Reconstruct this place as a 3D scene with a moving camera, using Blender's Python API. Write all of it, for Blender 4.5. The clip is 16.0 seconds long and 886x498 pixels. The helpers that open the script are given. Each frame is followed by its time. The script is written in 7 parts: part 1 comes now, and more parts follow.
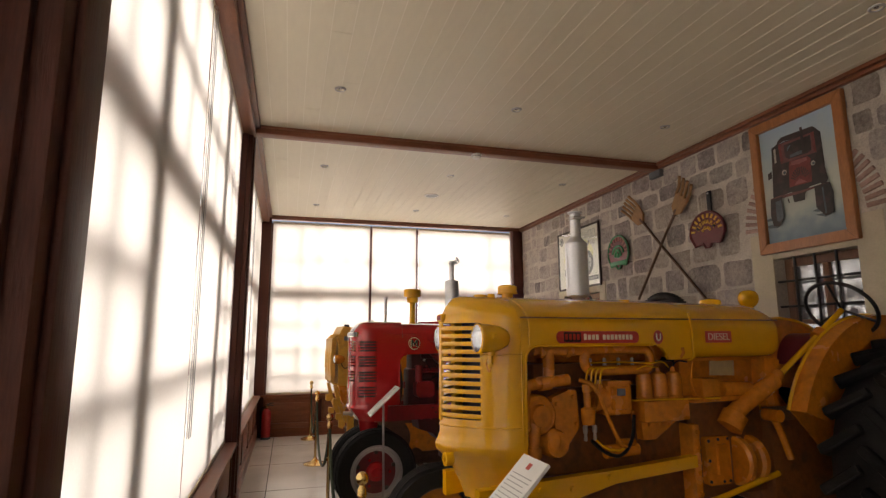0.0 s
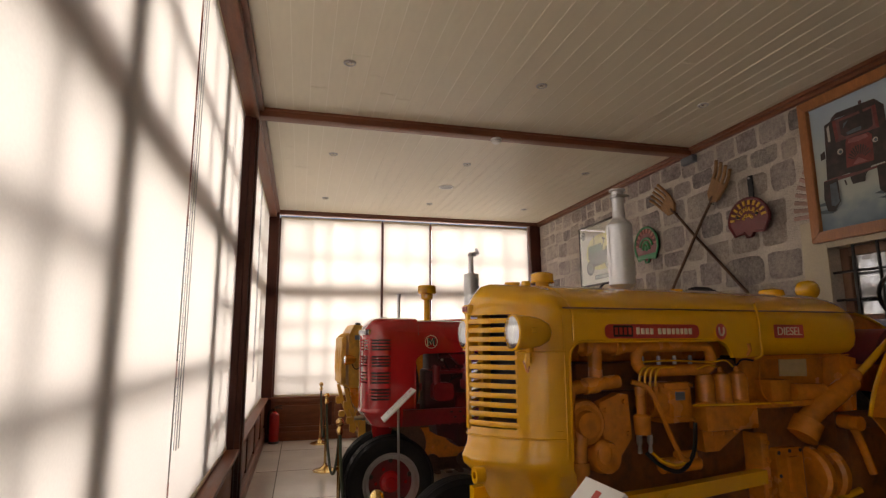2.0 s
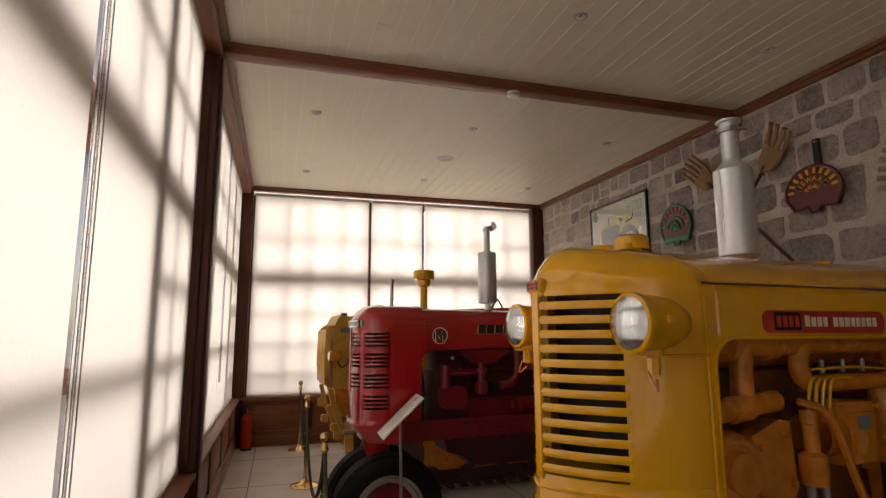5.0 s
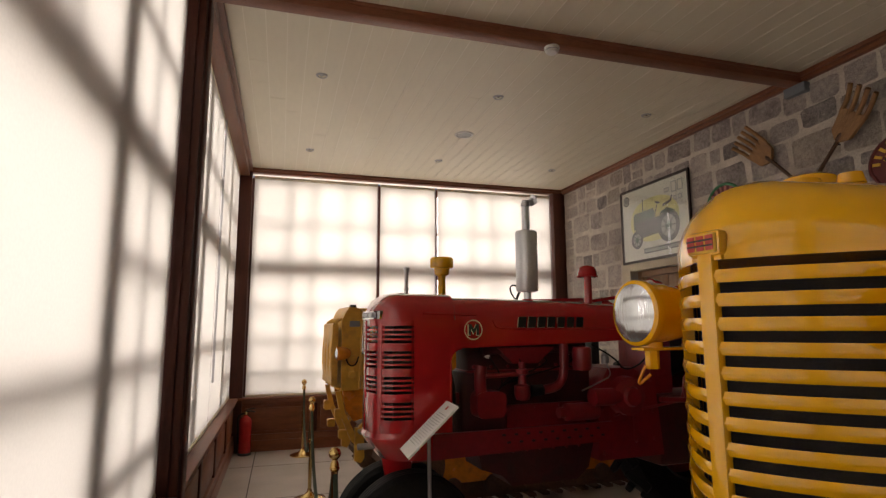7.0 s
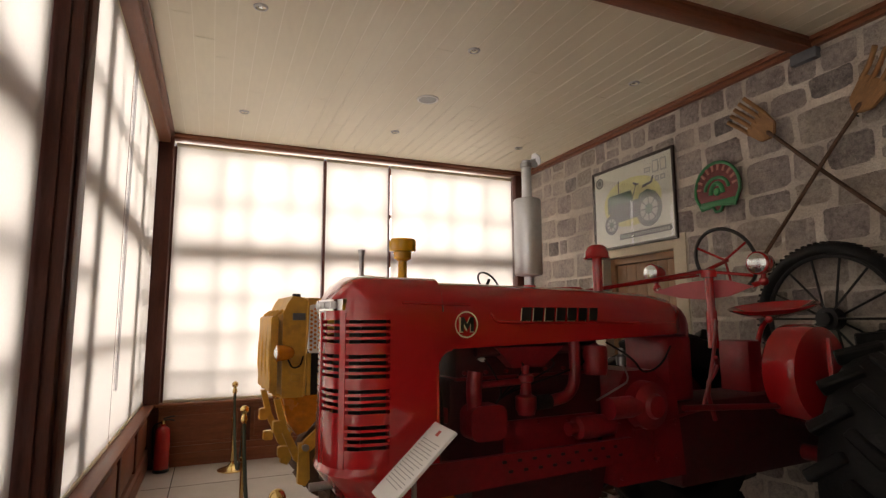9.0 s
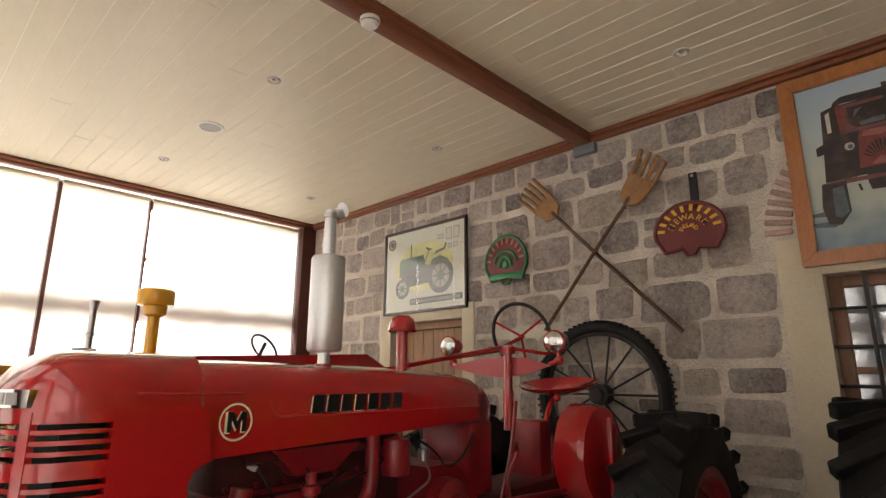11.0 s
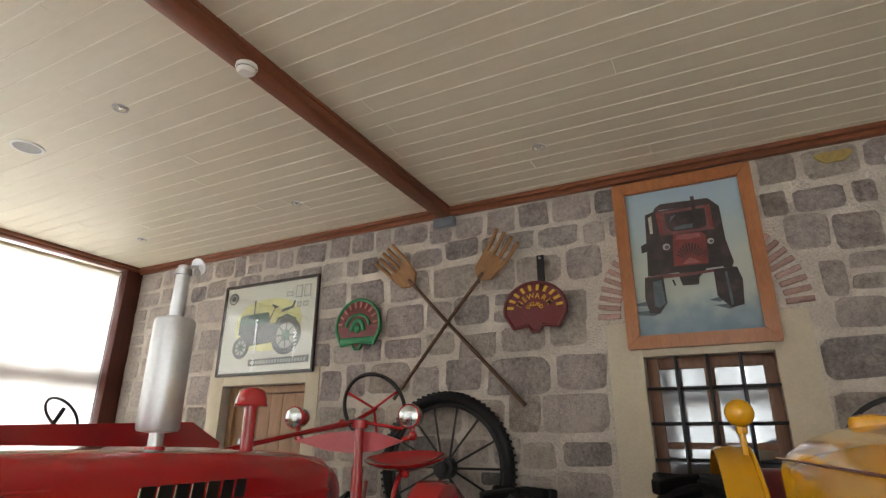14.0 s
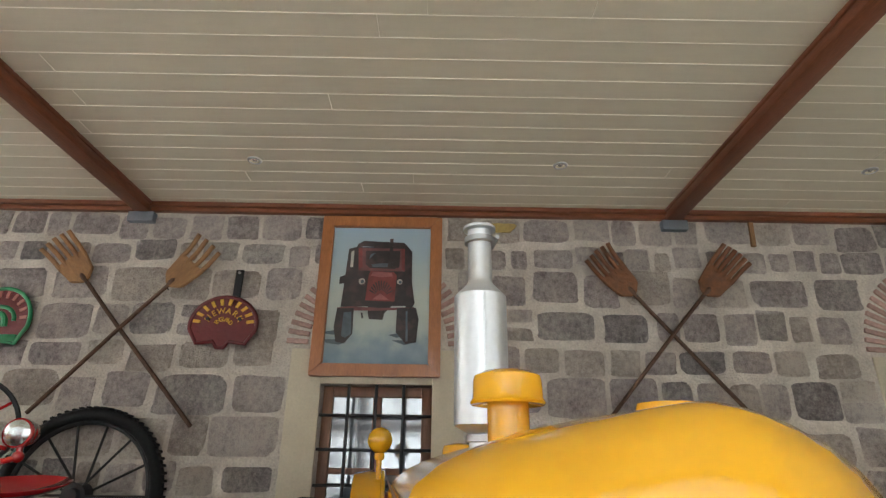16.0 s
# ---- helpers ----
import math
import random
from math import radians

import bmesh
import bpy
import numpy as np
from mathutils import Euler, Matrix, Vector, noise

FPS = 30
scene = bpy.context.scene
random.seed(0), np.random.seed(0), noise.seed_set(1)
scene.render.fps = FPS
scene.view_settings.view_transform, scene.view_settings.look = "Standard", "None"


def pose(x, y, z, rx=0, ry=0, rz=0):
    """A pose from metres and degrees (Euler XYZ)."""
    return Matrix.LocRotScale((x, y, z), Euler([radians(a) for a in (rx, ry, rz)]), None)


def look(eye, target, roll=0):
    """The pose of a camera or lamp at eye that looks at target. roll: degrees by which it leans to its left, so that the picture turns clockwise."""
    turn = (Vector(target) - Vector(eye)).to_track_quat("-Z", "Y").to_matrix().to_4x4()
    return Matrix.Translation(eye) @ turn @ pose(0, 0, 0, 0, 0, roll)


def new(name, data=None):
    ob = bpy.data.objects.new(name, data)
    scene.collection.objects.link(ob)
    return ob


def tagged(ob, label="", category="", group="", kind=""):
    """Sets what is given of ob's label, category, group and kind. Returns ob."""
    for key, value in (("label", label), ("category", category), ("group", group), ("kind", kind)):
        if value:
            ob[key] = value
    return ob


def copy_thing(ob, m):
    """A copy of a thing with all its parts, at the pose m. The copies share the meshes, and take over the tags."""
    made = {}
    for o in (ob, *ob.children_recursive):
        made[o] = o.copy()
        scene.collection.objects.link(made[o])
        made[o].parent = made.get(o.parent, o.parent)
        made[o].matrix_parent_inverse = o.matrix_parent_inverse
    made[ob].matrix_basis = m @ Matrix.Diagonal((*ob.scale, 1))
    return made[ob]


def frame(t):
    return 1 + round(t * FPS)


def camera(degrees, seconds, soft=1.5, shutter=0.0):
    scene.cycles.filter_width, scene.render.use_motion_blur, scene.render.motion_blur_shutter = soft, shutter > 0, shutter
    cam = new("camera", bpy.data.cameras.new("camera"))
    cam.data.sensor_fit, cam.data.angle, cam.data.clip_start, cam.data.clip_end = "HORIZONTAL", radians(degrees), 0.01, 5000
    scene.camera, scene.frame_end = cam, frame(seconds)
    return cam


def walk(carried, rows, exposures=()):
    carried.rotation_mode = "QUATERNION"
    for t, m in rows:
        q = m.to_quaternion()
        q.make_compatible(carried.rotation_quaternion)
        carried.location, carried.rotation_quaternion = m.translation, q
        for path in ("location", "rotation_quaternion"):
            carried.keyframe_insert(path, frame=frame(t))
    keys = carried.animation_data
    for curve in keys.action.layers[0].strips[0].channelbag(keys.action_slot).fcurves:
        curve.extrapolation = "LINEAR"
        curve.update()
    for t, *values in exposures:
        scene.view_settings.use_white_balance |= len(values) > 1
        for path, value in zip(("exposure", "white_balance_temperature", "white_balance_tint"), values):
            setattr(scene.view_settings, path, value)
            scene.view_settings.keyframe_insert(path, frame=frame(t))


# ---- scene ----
cam = camera(78.0, 16.0, soft=1.35)
PATH = [
    (0, (0.216, 0.584, 1.493), (0.747, 2.484, 1.815), -0.2),
    (0.5, (0.178, 0.649, 1.489), (0.700, 2.552, 1.819), -0.3),
    (1, (0.186, 0.771, 1.468), (0.700, 2.676, 1.794), -0.3),
    (1.5, (0.237, 0.893, 1.475), (0.742, 2.801, 1.798), -0.4),
    (2, (0.256, 0.997, 1.465), (0.751, 2.907, 1.792), -0.3),
    (2.5, (0.223, 1.138, 1.480), (0.720, 3.048, 1.804), -0.3),
    (3, (0.181, 1.275, 1.481), (0.699, 3.179, 1.807), -0.2),
    (3.5, (0.193, 1.445, 1.462), (0.744, 3.340, 1.782), -0.3),
    (4, (0.240, 1.604, 1.474), (0.805, 3.497, 1.790), -0.3),
    (6.5, (0.298, 2.420, 1.465), (0.858, 4.320, 1.745), -0.2),
    (7, (0.300, 2.581, 1.462), (0.857, 4.481, 1.746), -0.2),
    (7.5, (0.271, 2.778, 1.468), (0.856, 4.671, 1.746), -0.1),
    (8, (0.266, 2.970, 1.447), (0.909, 4.844, 1.719), -0.1),
    (8.2, (0.284, 3.065, 1.451), (0.940, 4.936, 1.719), -0.1),
    (10.3, (0.431, 3.668, 1.545), (1.613, 5.244, 1.890), 0.1),
    (10.5, (0.467, 3.716, 1.565), (1.727, 5.220, 1.952), 0.2),
    (11, (0.508, 3.788, 1.581), (1.907, 5.143, 2.035), 0.2),
    (11.5, (0.501, 3.858, 1.604), (2.004, 5.079, 2.105), 0.2),
    (12, (0.468, 3.939, 1.600), (2.038, 5.049, 2.148), 0.2),
    (12.5, (0.447, 3.975, 1.606), (2.041, 5.037, 2.180), 0.3),
    (13, (0.432, 3.998, 1.616), (2.027, 5.044, 2.218), 0.3),
    (13.5, (0.445, 3.971, 1.623), (2.058, 4.970, 2.257), 0.3),
    (14, (0.468, 3.908, 1.651), (2.150, 4.767, 2.308), 0.3),
    (14.5, (0.499, 3.810, 1.661), (2.277, 4.394, 2.367), 0.3),
    (15, (0.511, 3.754, 1.678), (2.345, 4.095, 2.398), 0.5),
    (15.5, (0.520, 3.682, 1.663), (2.369, 3.864, 2.403), 0.6),
    (16, (0.515, 3.592, 1.644), (2.371, 3.581, 2.389), 0.8),
]
EXPOSURES = [(0.0, -0.32, 7100, 24), (1.2, -0.36, 7150, 25), (2.0, -0.64, 7150, 25), (3.5, -0.76, 7150, 25), (8.2, -0.82, 7050, 24), (10.3, 0.10, 7100, 24), (11.0, 0.26, 6850, 20), (12.5, 0.39, 6250, 15), (14.0, 0.39, 6100, 14), (16.0, 0.53, 5850, 11)]
walk(cam, [(t, look(eye, target, roll)) for t, eye, target, roll in PATH], EXPOSURES)

# ---- light ----
world = bpy.data.worlds.new("sky")
scene.world = world
world.use_nodes = True
wn = world.node_tree.nodes
sky = wn.new("ShaderNodeTexSky")
sky.sky_type, sky.sun_disc = "NISHITA", False
sky.sun_elevation, sky.sun_rotation = radians(48), radians(250)
wn["Background"].inputs["Strength"].default_value = 0.12
world.node_tree.links.new(sky.outputs["Color"], wn["Background"].inputs["Color"])

X_STONE, X_WIN, Y_FAR, Y_BACK, Z_CEIL = 4.29, -0.17, 9.75, -2.45, 3.48
WINDOW_WATTS = 320.0


def window_light(m, width, height, watts, spread):
    lamp = bpy.data.lights.new("window_daylight", "AREA")
    lamp.shape, lamp.size, lamp.size_y, lamp.energy, lamp.color = "RECTANGLE", width, height, watts, (1.0, 0.965, 0.90)
    lamp.spread = radians(spread)
    ob = new("window_daylight", lamp)
    ob.matrix_world = m
    return tagged(ob, kind="structure")


window_light(look((-1.55, 3.65, 2.3), (0.5, 3.65, 1.9)), 12.0, 3.0, WINDOW_WATTS, 112)
window_light(look((2.0, Y_FAR + 1.4, 2.3), (2.0, 5, 1.9)), 4.4, 3.0, WINDOW_WATTS * 0.72, 165)


# ---- materials ----
def node_mat(name, base, rough=0.5, metal=0.0, var=0.12, grain=40.0, blotch=3.0, bump=0.15, coat=0.0, dirt=None, dirt_amt=0.0,
             stretch=(1, 1, 1), spec=0.5, per_object=0.0):
    m = bpy.data.materials.new(name)
    m.use_nodes = True
    t = m.node_tree
    n, k = t.nodes, t.links.new
    b = n["Principled BSDF"]
    co = n.new("ShaderNodeTexCoord")
    mp = n.new("ShaderNodeMapping")
    mp.inputs["Scale"].default_value = stretch
    k(co.outputs["Object"], mp.inputs["Vector"])
    fine, big = n.new("ShaderNodeTexNoise"), n.new("ShaderNodeTexNoise")
    fine.inputs["Scale"].default_value, fine.inputs["Detail"].default_value = grain, 5
    big.inputs["Scale"].default_value, big.inputs["Detail"].default_value = blotch, 3
    k(mp.outputs[0], fine.inputs["Vector"])
    k(mp.outputs[0], big.inputs["Vector"])
    mix = n.new("ShaderNodeMath")
    mix.operation = "ADD"
    k(fine.outputs["Fac"], mix.inputs[0])
    k(big.outputs["Fac"], mix.inputs[1])
    ramp = n.new("ShaderNodeMapRange")
    ramp.inputs["From Min"].default_value, ramp.inputs["From Max"].default_value = 0.6, 1.4
    ramp.inputs["To Min"].default_value, ramp.inputs["To Max"].default_value = 1 - var, 1 + var
    k(mix.outputs[0], ramp.inputs["Value"])
    value = ramp.outputs["Result"]
    if per_object:
        info = n.new("ShaderNodeObjectInfo")
        r2 = n.new("ShaderNodeMapRange")
        r2.inputs["To Min"].default_value, r2.inputs["To Max"].default_value = 1 - per_object, 1 + per_object
        k(info.outputs["Random"], r2.inputs["Value"])
        mul = n.new("ShaderNodeMath")
        mul.operation = "MULTIPLY"
        k(value, mul.inputs[0])
        k(r2.outputs["Result"], mul.inputs[1])
        value = mul.outputs[0]
    sc = n.new("ShaderNodeVectorMath")
    sc.operation = "SCALE"
    sc.inputs[0].default_value = base
    k(value, sc.inputs["Scale"])
    colour = sc.outputs[0]
    if dirt:
        dn = n.new("ShaderNodeTexNoise")
        dn.inputs["Scale"].default_value, dn.inputs["Detail"].default_value = blotch * 2.3, 8
        k(mp.outputs[0], dn.inputs["Vector"])
        dr = n.new("ShaderNodeMapRange")
        dr.inputs["From Min"].default_value, dr.inputs["From Max"].default_value = 0.5, 0.75
        dr.inputs["To Max"].default_value = dirt_amt
        k(dn.outputs["Fac"], dr.inputs["Value"])
        mx = n.new("ShaderNodeMix")
        mx.data_type = "RGBA"
        mx.inputs["B"].default_value = (*dirt, 1)
        for s in mx.inputs:
            if s.name == "A" and s.type == "RGBA":
                k(colour, s)
            if s.name == "B" and s.type == "RGBA":
                s.default_value = (*dirt, 1)
        k(dr.outputs["Result"], mx.inputs["Factor"])
        colour = [o for o in mx.outputs if o.type == "RGBA"][0]
    k(colour, b.inputs["Base Color"])
    b.inputs["Metallic"].default_value = metal
    b.inputs["Specular IOR Level"].default_value = spec
    rr = n.new("ShaderNodeMapRange")
    rr.inputs["To Min"].default_value, rr.inputs["To Max"].default_value = max(0.02, rough * 0.8), min(1, rough * 1.2)
    k(big.outputs["Fac"], rr.inputs["Value"])
    k(rr.outputs["Result"], b.inputs["Roughness"])
    if coat:
        b.inputs["Coat Weight"].default_value, b.inputs["Coat Roughness"].default_value = coat, 0.06
    if bump:
        bp = n.new("ShaderNodeBump")
        bp.inputs["Strength"].default_value, bp.inputs["Distance"].default_value = bump, 0.01
        k(mix.outputs[0], bp.inputs["Height"])
        k(bp.outputs["Normal"], b.inputs["Normal"])
    return m


CEILING = node_mat("cream_board_paint", (0.70, 0.645, 0.51), 0.45, var=0.05, grain=25, blotch=1.2, bump=0.05, stretch=(1, 0.2, 1))
BEAD = node_mat("cream_bead_paint", (0.80, 0.75, 0.63), 0.4, var=0.04, bump=0.0)
# Window timber: its backlit shade is put into this darker brown.
BROWN_BACKLIT = node_mat("backlit_brown_timber", (0.085, 0.026, 0.018), 0.5, var=0.3, grain=30, blotch=4, bump=0.12, stretch=(6, 6, 0.7), spec=0.3)
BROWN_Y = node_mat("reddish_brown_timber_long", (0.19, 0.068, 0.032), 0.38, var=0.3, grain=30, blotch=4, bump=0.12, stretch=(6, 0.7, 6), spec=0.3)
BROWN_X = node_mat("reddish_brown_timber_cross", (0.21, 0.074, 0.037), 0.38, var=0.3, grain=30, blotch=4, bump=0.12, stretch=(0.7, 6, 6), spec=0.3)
MORTAR = node_mat("buff_mortar", (0.55, 0.495, 0.432), 0.95, var=0.28, grain=70, blotch=5, bump=1.0, dirt=(0.45, 0.40, 0.35), dirt_amt=0.6)


def stone_mat(name, dark, mid, pale, shift):
    """Coarse volcanic stone: broad tone patches, pitted grain, and pale mortar dust caught on the face."""
    m = bpy.data.materials.new(name)
    m.use_nodes = True
    t = m.node_tree
    n, k = t.nodes, t.links.new
    b = n["Principled BSDF"]
    b.inputs["Roughness"].default_value, b.inputs["Specular IOR Level"].default_value = 0.95, 0.2
    co, info = n.new("ShaderNodeNewGeometry"), n.new("ShaderNodeObjectInfo")
    noises = []
    for scale, detail in ((6.0, 5), (34.0, 8), (130.0, 5)):
        nz = n.new("ShaderNodeTexNoise")
        nz.inputs["Scale"].default_value, nz.inputs["Detail"].default_value, nz.inputs["Roughness"].default_value = scale, detail, 0.65
        k(co.outputs["Position"], nz.inputs["Vector"])
        noises.append(nz.outputs["Fac"])

    def math_node(op, a, c):
        q = n.new("ShaderNodeMath")
        q.operation = op
        for i, v in enumerate((a, c)):
            if isinstance(v, float):
                q.inputs[i].default_value = v
            else:
                k(v, q.inputs[i])
        return q.outputs[0]
    tone = math_node("ADD", math_node("MULTIPLY", noises[0], 0.75), math_node("MULTIPLY", noises[1], 1.05))
    tone = math_node("ADD", tone, math_node("MULTIPLY", noises[2], 0.65))
    tone = math_node("ADD", tone, math_node("MULTIPLY", info.outputs["Random"], 0.26))
    tone = math_node("ADD", tone, shift)
    cr = n.new("ShaderNodeValToRGB")
    e = cr.color_ramp.elements
    e[0].position, e[0].color = 0.36, (*dark, 1)
    e[1].position, e[1].color = 0.90, (*pale, 1)
    e.new(0.62).color = (*mid, 1)
    k(math_node("SUBTRACT", tone, 0.68), cr.inputs["Fac"])
    k(cr.outputs["Color"], b.inputs["Base Color"])
    bp = n.new("ShaderNodeBump")
    bp.inputs["Strength"].default_value, bp.inputs["Distance"].default_value = 1.0, 0.03
    k(math_node("ADD", noises[1], math_node("MULTIPLY", noises[2], 0.5)), bp.inputs["Height"])
    k(bp.outputs["Normal"], b.inputs["Normal"])
    return m


STONE = stone_mat("grey_mauve_stone", (0.23, 0.195, 0.188), (0.40, 0.345, 0.327), (0.56, 0.50, 0.445), 0.0)
STONE_B = stone_mat("tan_stone", (0.24, 0.20, 0.178), (0.39, 0.335, 0.295), (0.55, 0.49, 0.42), 0.03)
STONE_C = stone_mat("dark_grey_stone", (0.17, 0.152, 0.148), (0.31, 0.274, 0.264), (0.50, 0.455, 0.40), -0.04)
PLASTER = node_mat("cream_plaster", (0.56, 0.50, 0.38), 0.9, var=0.1, grain=70, blotch=2.5, bump=0.25, dirt=(0.42, 0.35, 0.25), dirt_amt=0.35)
# Paint of the unseen back wall, kept pale as a light reflector.
BOUNCE_WALL = node_mat("pale_bounce_paint", (0.80, 0.76, 0.67), 0.8, var=0.05, grain=60, blotch=2, bump=0.1)
BRICK = node_mat("thin_red_brick", (0.42, 0.275, 0.235), 0.95, var=0.25, grain=60, blotch=10, bump=0.5, per_object=0.2)
FLOOR = node_mat("polished_terrazzo", (0.66, 0.62, 0.56), 0.16, var=0.16, grain=120, blotch=2, bump=0.02, spec=0.6)
DARK_JOINT = node_mat("dark_joint", (0.05, 0.045, 0.04), 0.9)
YELLOW = node_mat("golden_yellow_enamel", (0.78, 0.390, 0.005), 0.17, var=0.06, grain=18, blotch=3, bump=0.02, coat=0.5)
# Duller, more orange yellow of the engine; also the near fender's shade.
YELLOW_DULL = node_mat("dusty_dulled_yellow_enamel", (0.64, 0.215, 0.016), 0.26, coat=0.35, var=0.2, grain=30, blotch=6, bump=0.25, dirt=(0.22, 0.10, 0.02), dirt_amt=0.5)
# Ochre darkened for the shade between engine parts; the bonnet seam shares it.
RECESS_YELLOW = node_mat("recess_dark_ochre", (0.20, 0.066, 0.012), 0.42, var=0.3, grain=30, blotch=6, bump=0.3, dirt=(0.05, 0.025, 0.012), dirt_amt=0.8)
RED = node_mat("red_enamel", (0.42, 0.013, 0.016), 0.18, var=0.07, grain=18, blotch=3, bump=0.02, coat=0.9)
CRAWLER = node_mat("faded_ochre_enamel", (0.62, 0.33, 0.045), 0.42, var=0.15, grain=30, blotch=6, bump=0.15, dirt=(0.28, 0.14, 0.04), dirt_amt=0.5)
# Same red as the bonnet, base lowered for the little light under it.
RED_DIM = node_mat("worn_dim_red_enamel", (0.21, 0.008, 0.013), 0.34, var=0.2, grain=30, blotch=6, bump=0.25, dirt=(0.12, 0.01, 0.01), dirt_amt=0.5)
# The dark of the red engine bay is put into this base colour.
RECESS_RED = node_mat("recess_dark_red", (0.06, 0.006, 0.008), 0.5, var=0.3, grain=30, blotch=6, bump=0.3, dirt=(0.03, 0.012, 0.011), dirt_amt=0.7)
DARK_RED = node_mat("dark_red_enamel", (0.14, 0.012, 0.016), 0.35, var=0.15)
SILVER = node_mat("aluminium_paint", (0.68, 0.70, 0.73), 0.33, metal=0.7, var=0.08, grain=60, blotch=4, bump=0.08)
CHROME = node_mat("chrome", (0.8, 0.8, 0.8), 0.08, metal=1.0, var=0.03, bump=0.0)
STEEL = node_mat("brushed_steel", (0.45, 0.45, 0.46), 0.35, metal=1.0, var=0.1, grain=80)
BRASS = node_mat("polished_brass", (0.72, 0.50, 0.20), 0.16, metal=1.0, var=0.1, bump=0.02)
RUBBER = node_mat("black_rubber", (0.011, 0.011, 0.012), 0.55, var=0.3, grain=60, blotch=5, bump=0.3, dirt=(0.022, 0.021, 0.020), dirt_amt=0.5, spec=0.2)
IRON = node_mat("black_iron", (0.02, 0.02, 0.022), 0.5, metal=0.3, var=0.2)
RUST = node_mat("rusty_iron", (0.12, 0.065, 0.04), 0.8, metal=0.2, var=0.4, grain=60, blotch=8, bump=0.6, dirt=(0.05, 0.03, 0.02), dirt_amt=0.7)
FORK_RUST = node_mat("rust_orange_fork_head", (0.20, 0.085, 0.035), 0.75, var=0.35, grain=40, blotch=8, bump=0.5, dirt=(0.10, 0.05, 0.03), dirt_amt=0.6)
OCHRE = node_mat("weathered_fork_wood", (0.30, 0.155, 0.062), 0.7, var=0.35, grain=40, blotch=8, bump=0.5, stretch=(5, 5, 1))
PINE = node_mat("orange_pine_frame", (0.36, 0.135, 0.042), 0.4, var=0.25, grain=25, blotch=5, bump=0.15, stretch=(5, 5, 1), coat=0.2)
DOOR_WOOD = node_mat("light_brown_door_wood", (0.27, 0.145, 0.07), 0.5, var=0.25, grain=25, blotch=4, bump=0.2, stretch=(6, 6, 0.8))
WINDOW_WOOD = node_mat("brown_window_wood", (0.20, 0.10, 0.06), 0.5, var=0.25, grain=25, blotch=4, bump=0.2, stretch=(6, 6, 0.8))
WHITE = node_mat("white_plastic", (0.78, 0.77, 0.73), 0.4, var=0.03, bump=0.0)
PAPER = node_mat("white_card", (0.78, 0.78, 0.76), 0.6, var=0.03, bump=0.0)
PRINT = node_mat("grey_print", (0.40, 0.40, 0.40), 0.8, var=0.05, bump=0.0)
BLACK = node_mat("black_paint", (0.012, 0.012, 0.013), 0.4, var=0.1, bump=0.0)
GREY = node_mat("grey_steel_paint", (0.15, 0.165, 0.19), 0.5, var=0.1)
CREAM = node_mat("cream_letter_paint", (0.72, 0.66, 0.48), 0.5, var=0.05, bump=0.0)
LETTER_YELLOW = node_mat("yellow_letter_paint", (0.75, 0.45, 0.05), 0.6, var=0.15, bump=0.1)
PLATE_RED = node_mat("oxblood_cast_iron", (0.13, 0.012, 0.014), 0.35, var=0.2, bump=0.2)
PLATE_GREEN = node_mat("green_cast_iron", (0.02, 0.20, 0.07), 0.4, var=0.2, bump=0.2)
SEAT_MARK = node_mat("faded_rose_letter_paint", (0.42, 0.16, 0.13), 0.6, var=0.3, bump=0.1)
BADGE_RED = node_mat("vermilion_badge", (0.50, 0.045, 0.025), 0.4, var=0.1, bump=0.0)
ROPE = node_mat("dark_green_rope", (0.035, 0.05, 0.03), 0.9, var=0.3, grain=120, bump=0.5)
EXT_RED = node_mat("extinguisher_red", (0.42, 0.02, 0.02), 0.25, var=0.05, bump=0.0, coat=0.4)
GAUZE = node_mat("dark_radiator_core", (0.016, 0.014, 0.012), 0.8, var=0.3, grain=150)


def fabric_mat():
    m = bpy.data.materials.new("cream_blind_fabric")
    m.use_nodes = True
    t = m.node_tree
    n, k = t.nodes, t.links.new
    n.remove(n["Principled BSDF"])
    co, nz = n.new("ShaderNodeTexCoord"), n.new("ShaderNodeTexNoise")
    nz.inputs["Scale"].default_value, nz.inputs["Detail"].default_value = 90, 4
    k(co.outputs["Object"], nz.inputs["Vector"])
    rp = n.new("ShaderNodeMapRange")
    rp.inputs["To Min"].default_value, rp.inputs["To Max"].default_value = 0.93, 1.05
    k(nz.outputs["Fac"], rp.inputs["Value"])
    mix, dif, tra = n.new("ShaderNodeMixShader"), n.new("ShaderNodeBsdfDiffuse"), n.new("ShaderNodeBsdfTranslucent")
    for node, col in ((dif, (0.70, 0.68, 0.61)), (tra, (0.78, 0.778, 0.715))):
        s = n.new("ShaderNodeVectorMath")
        s.operation = "SCALE"
        s.inputs[0].default_value = col
        k(rp.outputs["Result"], s.inputs["Scale"])
        k(s.outputs[0], node.inputs["Color"])
    mix.inputs[0].default_value = 0.55
    k(dif.outputs[0], mix.inputs[1])
    k(tra.outputs[0], mix.inputs[2])
    k(mix.outputs[0], n["Material Output"].inputs["Surface"])
    return m


FABRIC = fabric_mat()


def glass_mat(name, tint, rough, ior):
    m = bpy.data.materials.new(name)
    m.use_nodes = True
    b = m.node_tree.nodes["Principled BSDF"]
    b.inputs["Base Color"].default_value = (*tint, 1)
    b.inputs["Transmission Weight"].default_value, b.inputs["Roughness"].default_value, b.inputs["IOR"].default_value = 1.0, rough, ior
    return m


GLASS = glass_mat("clear_glass", (0.96, 0.98, 0.97), 0.0, 1.45)
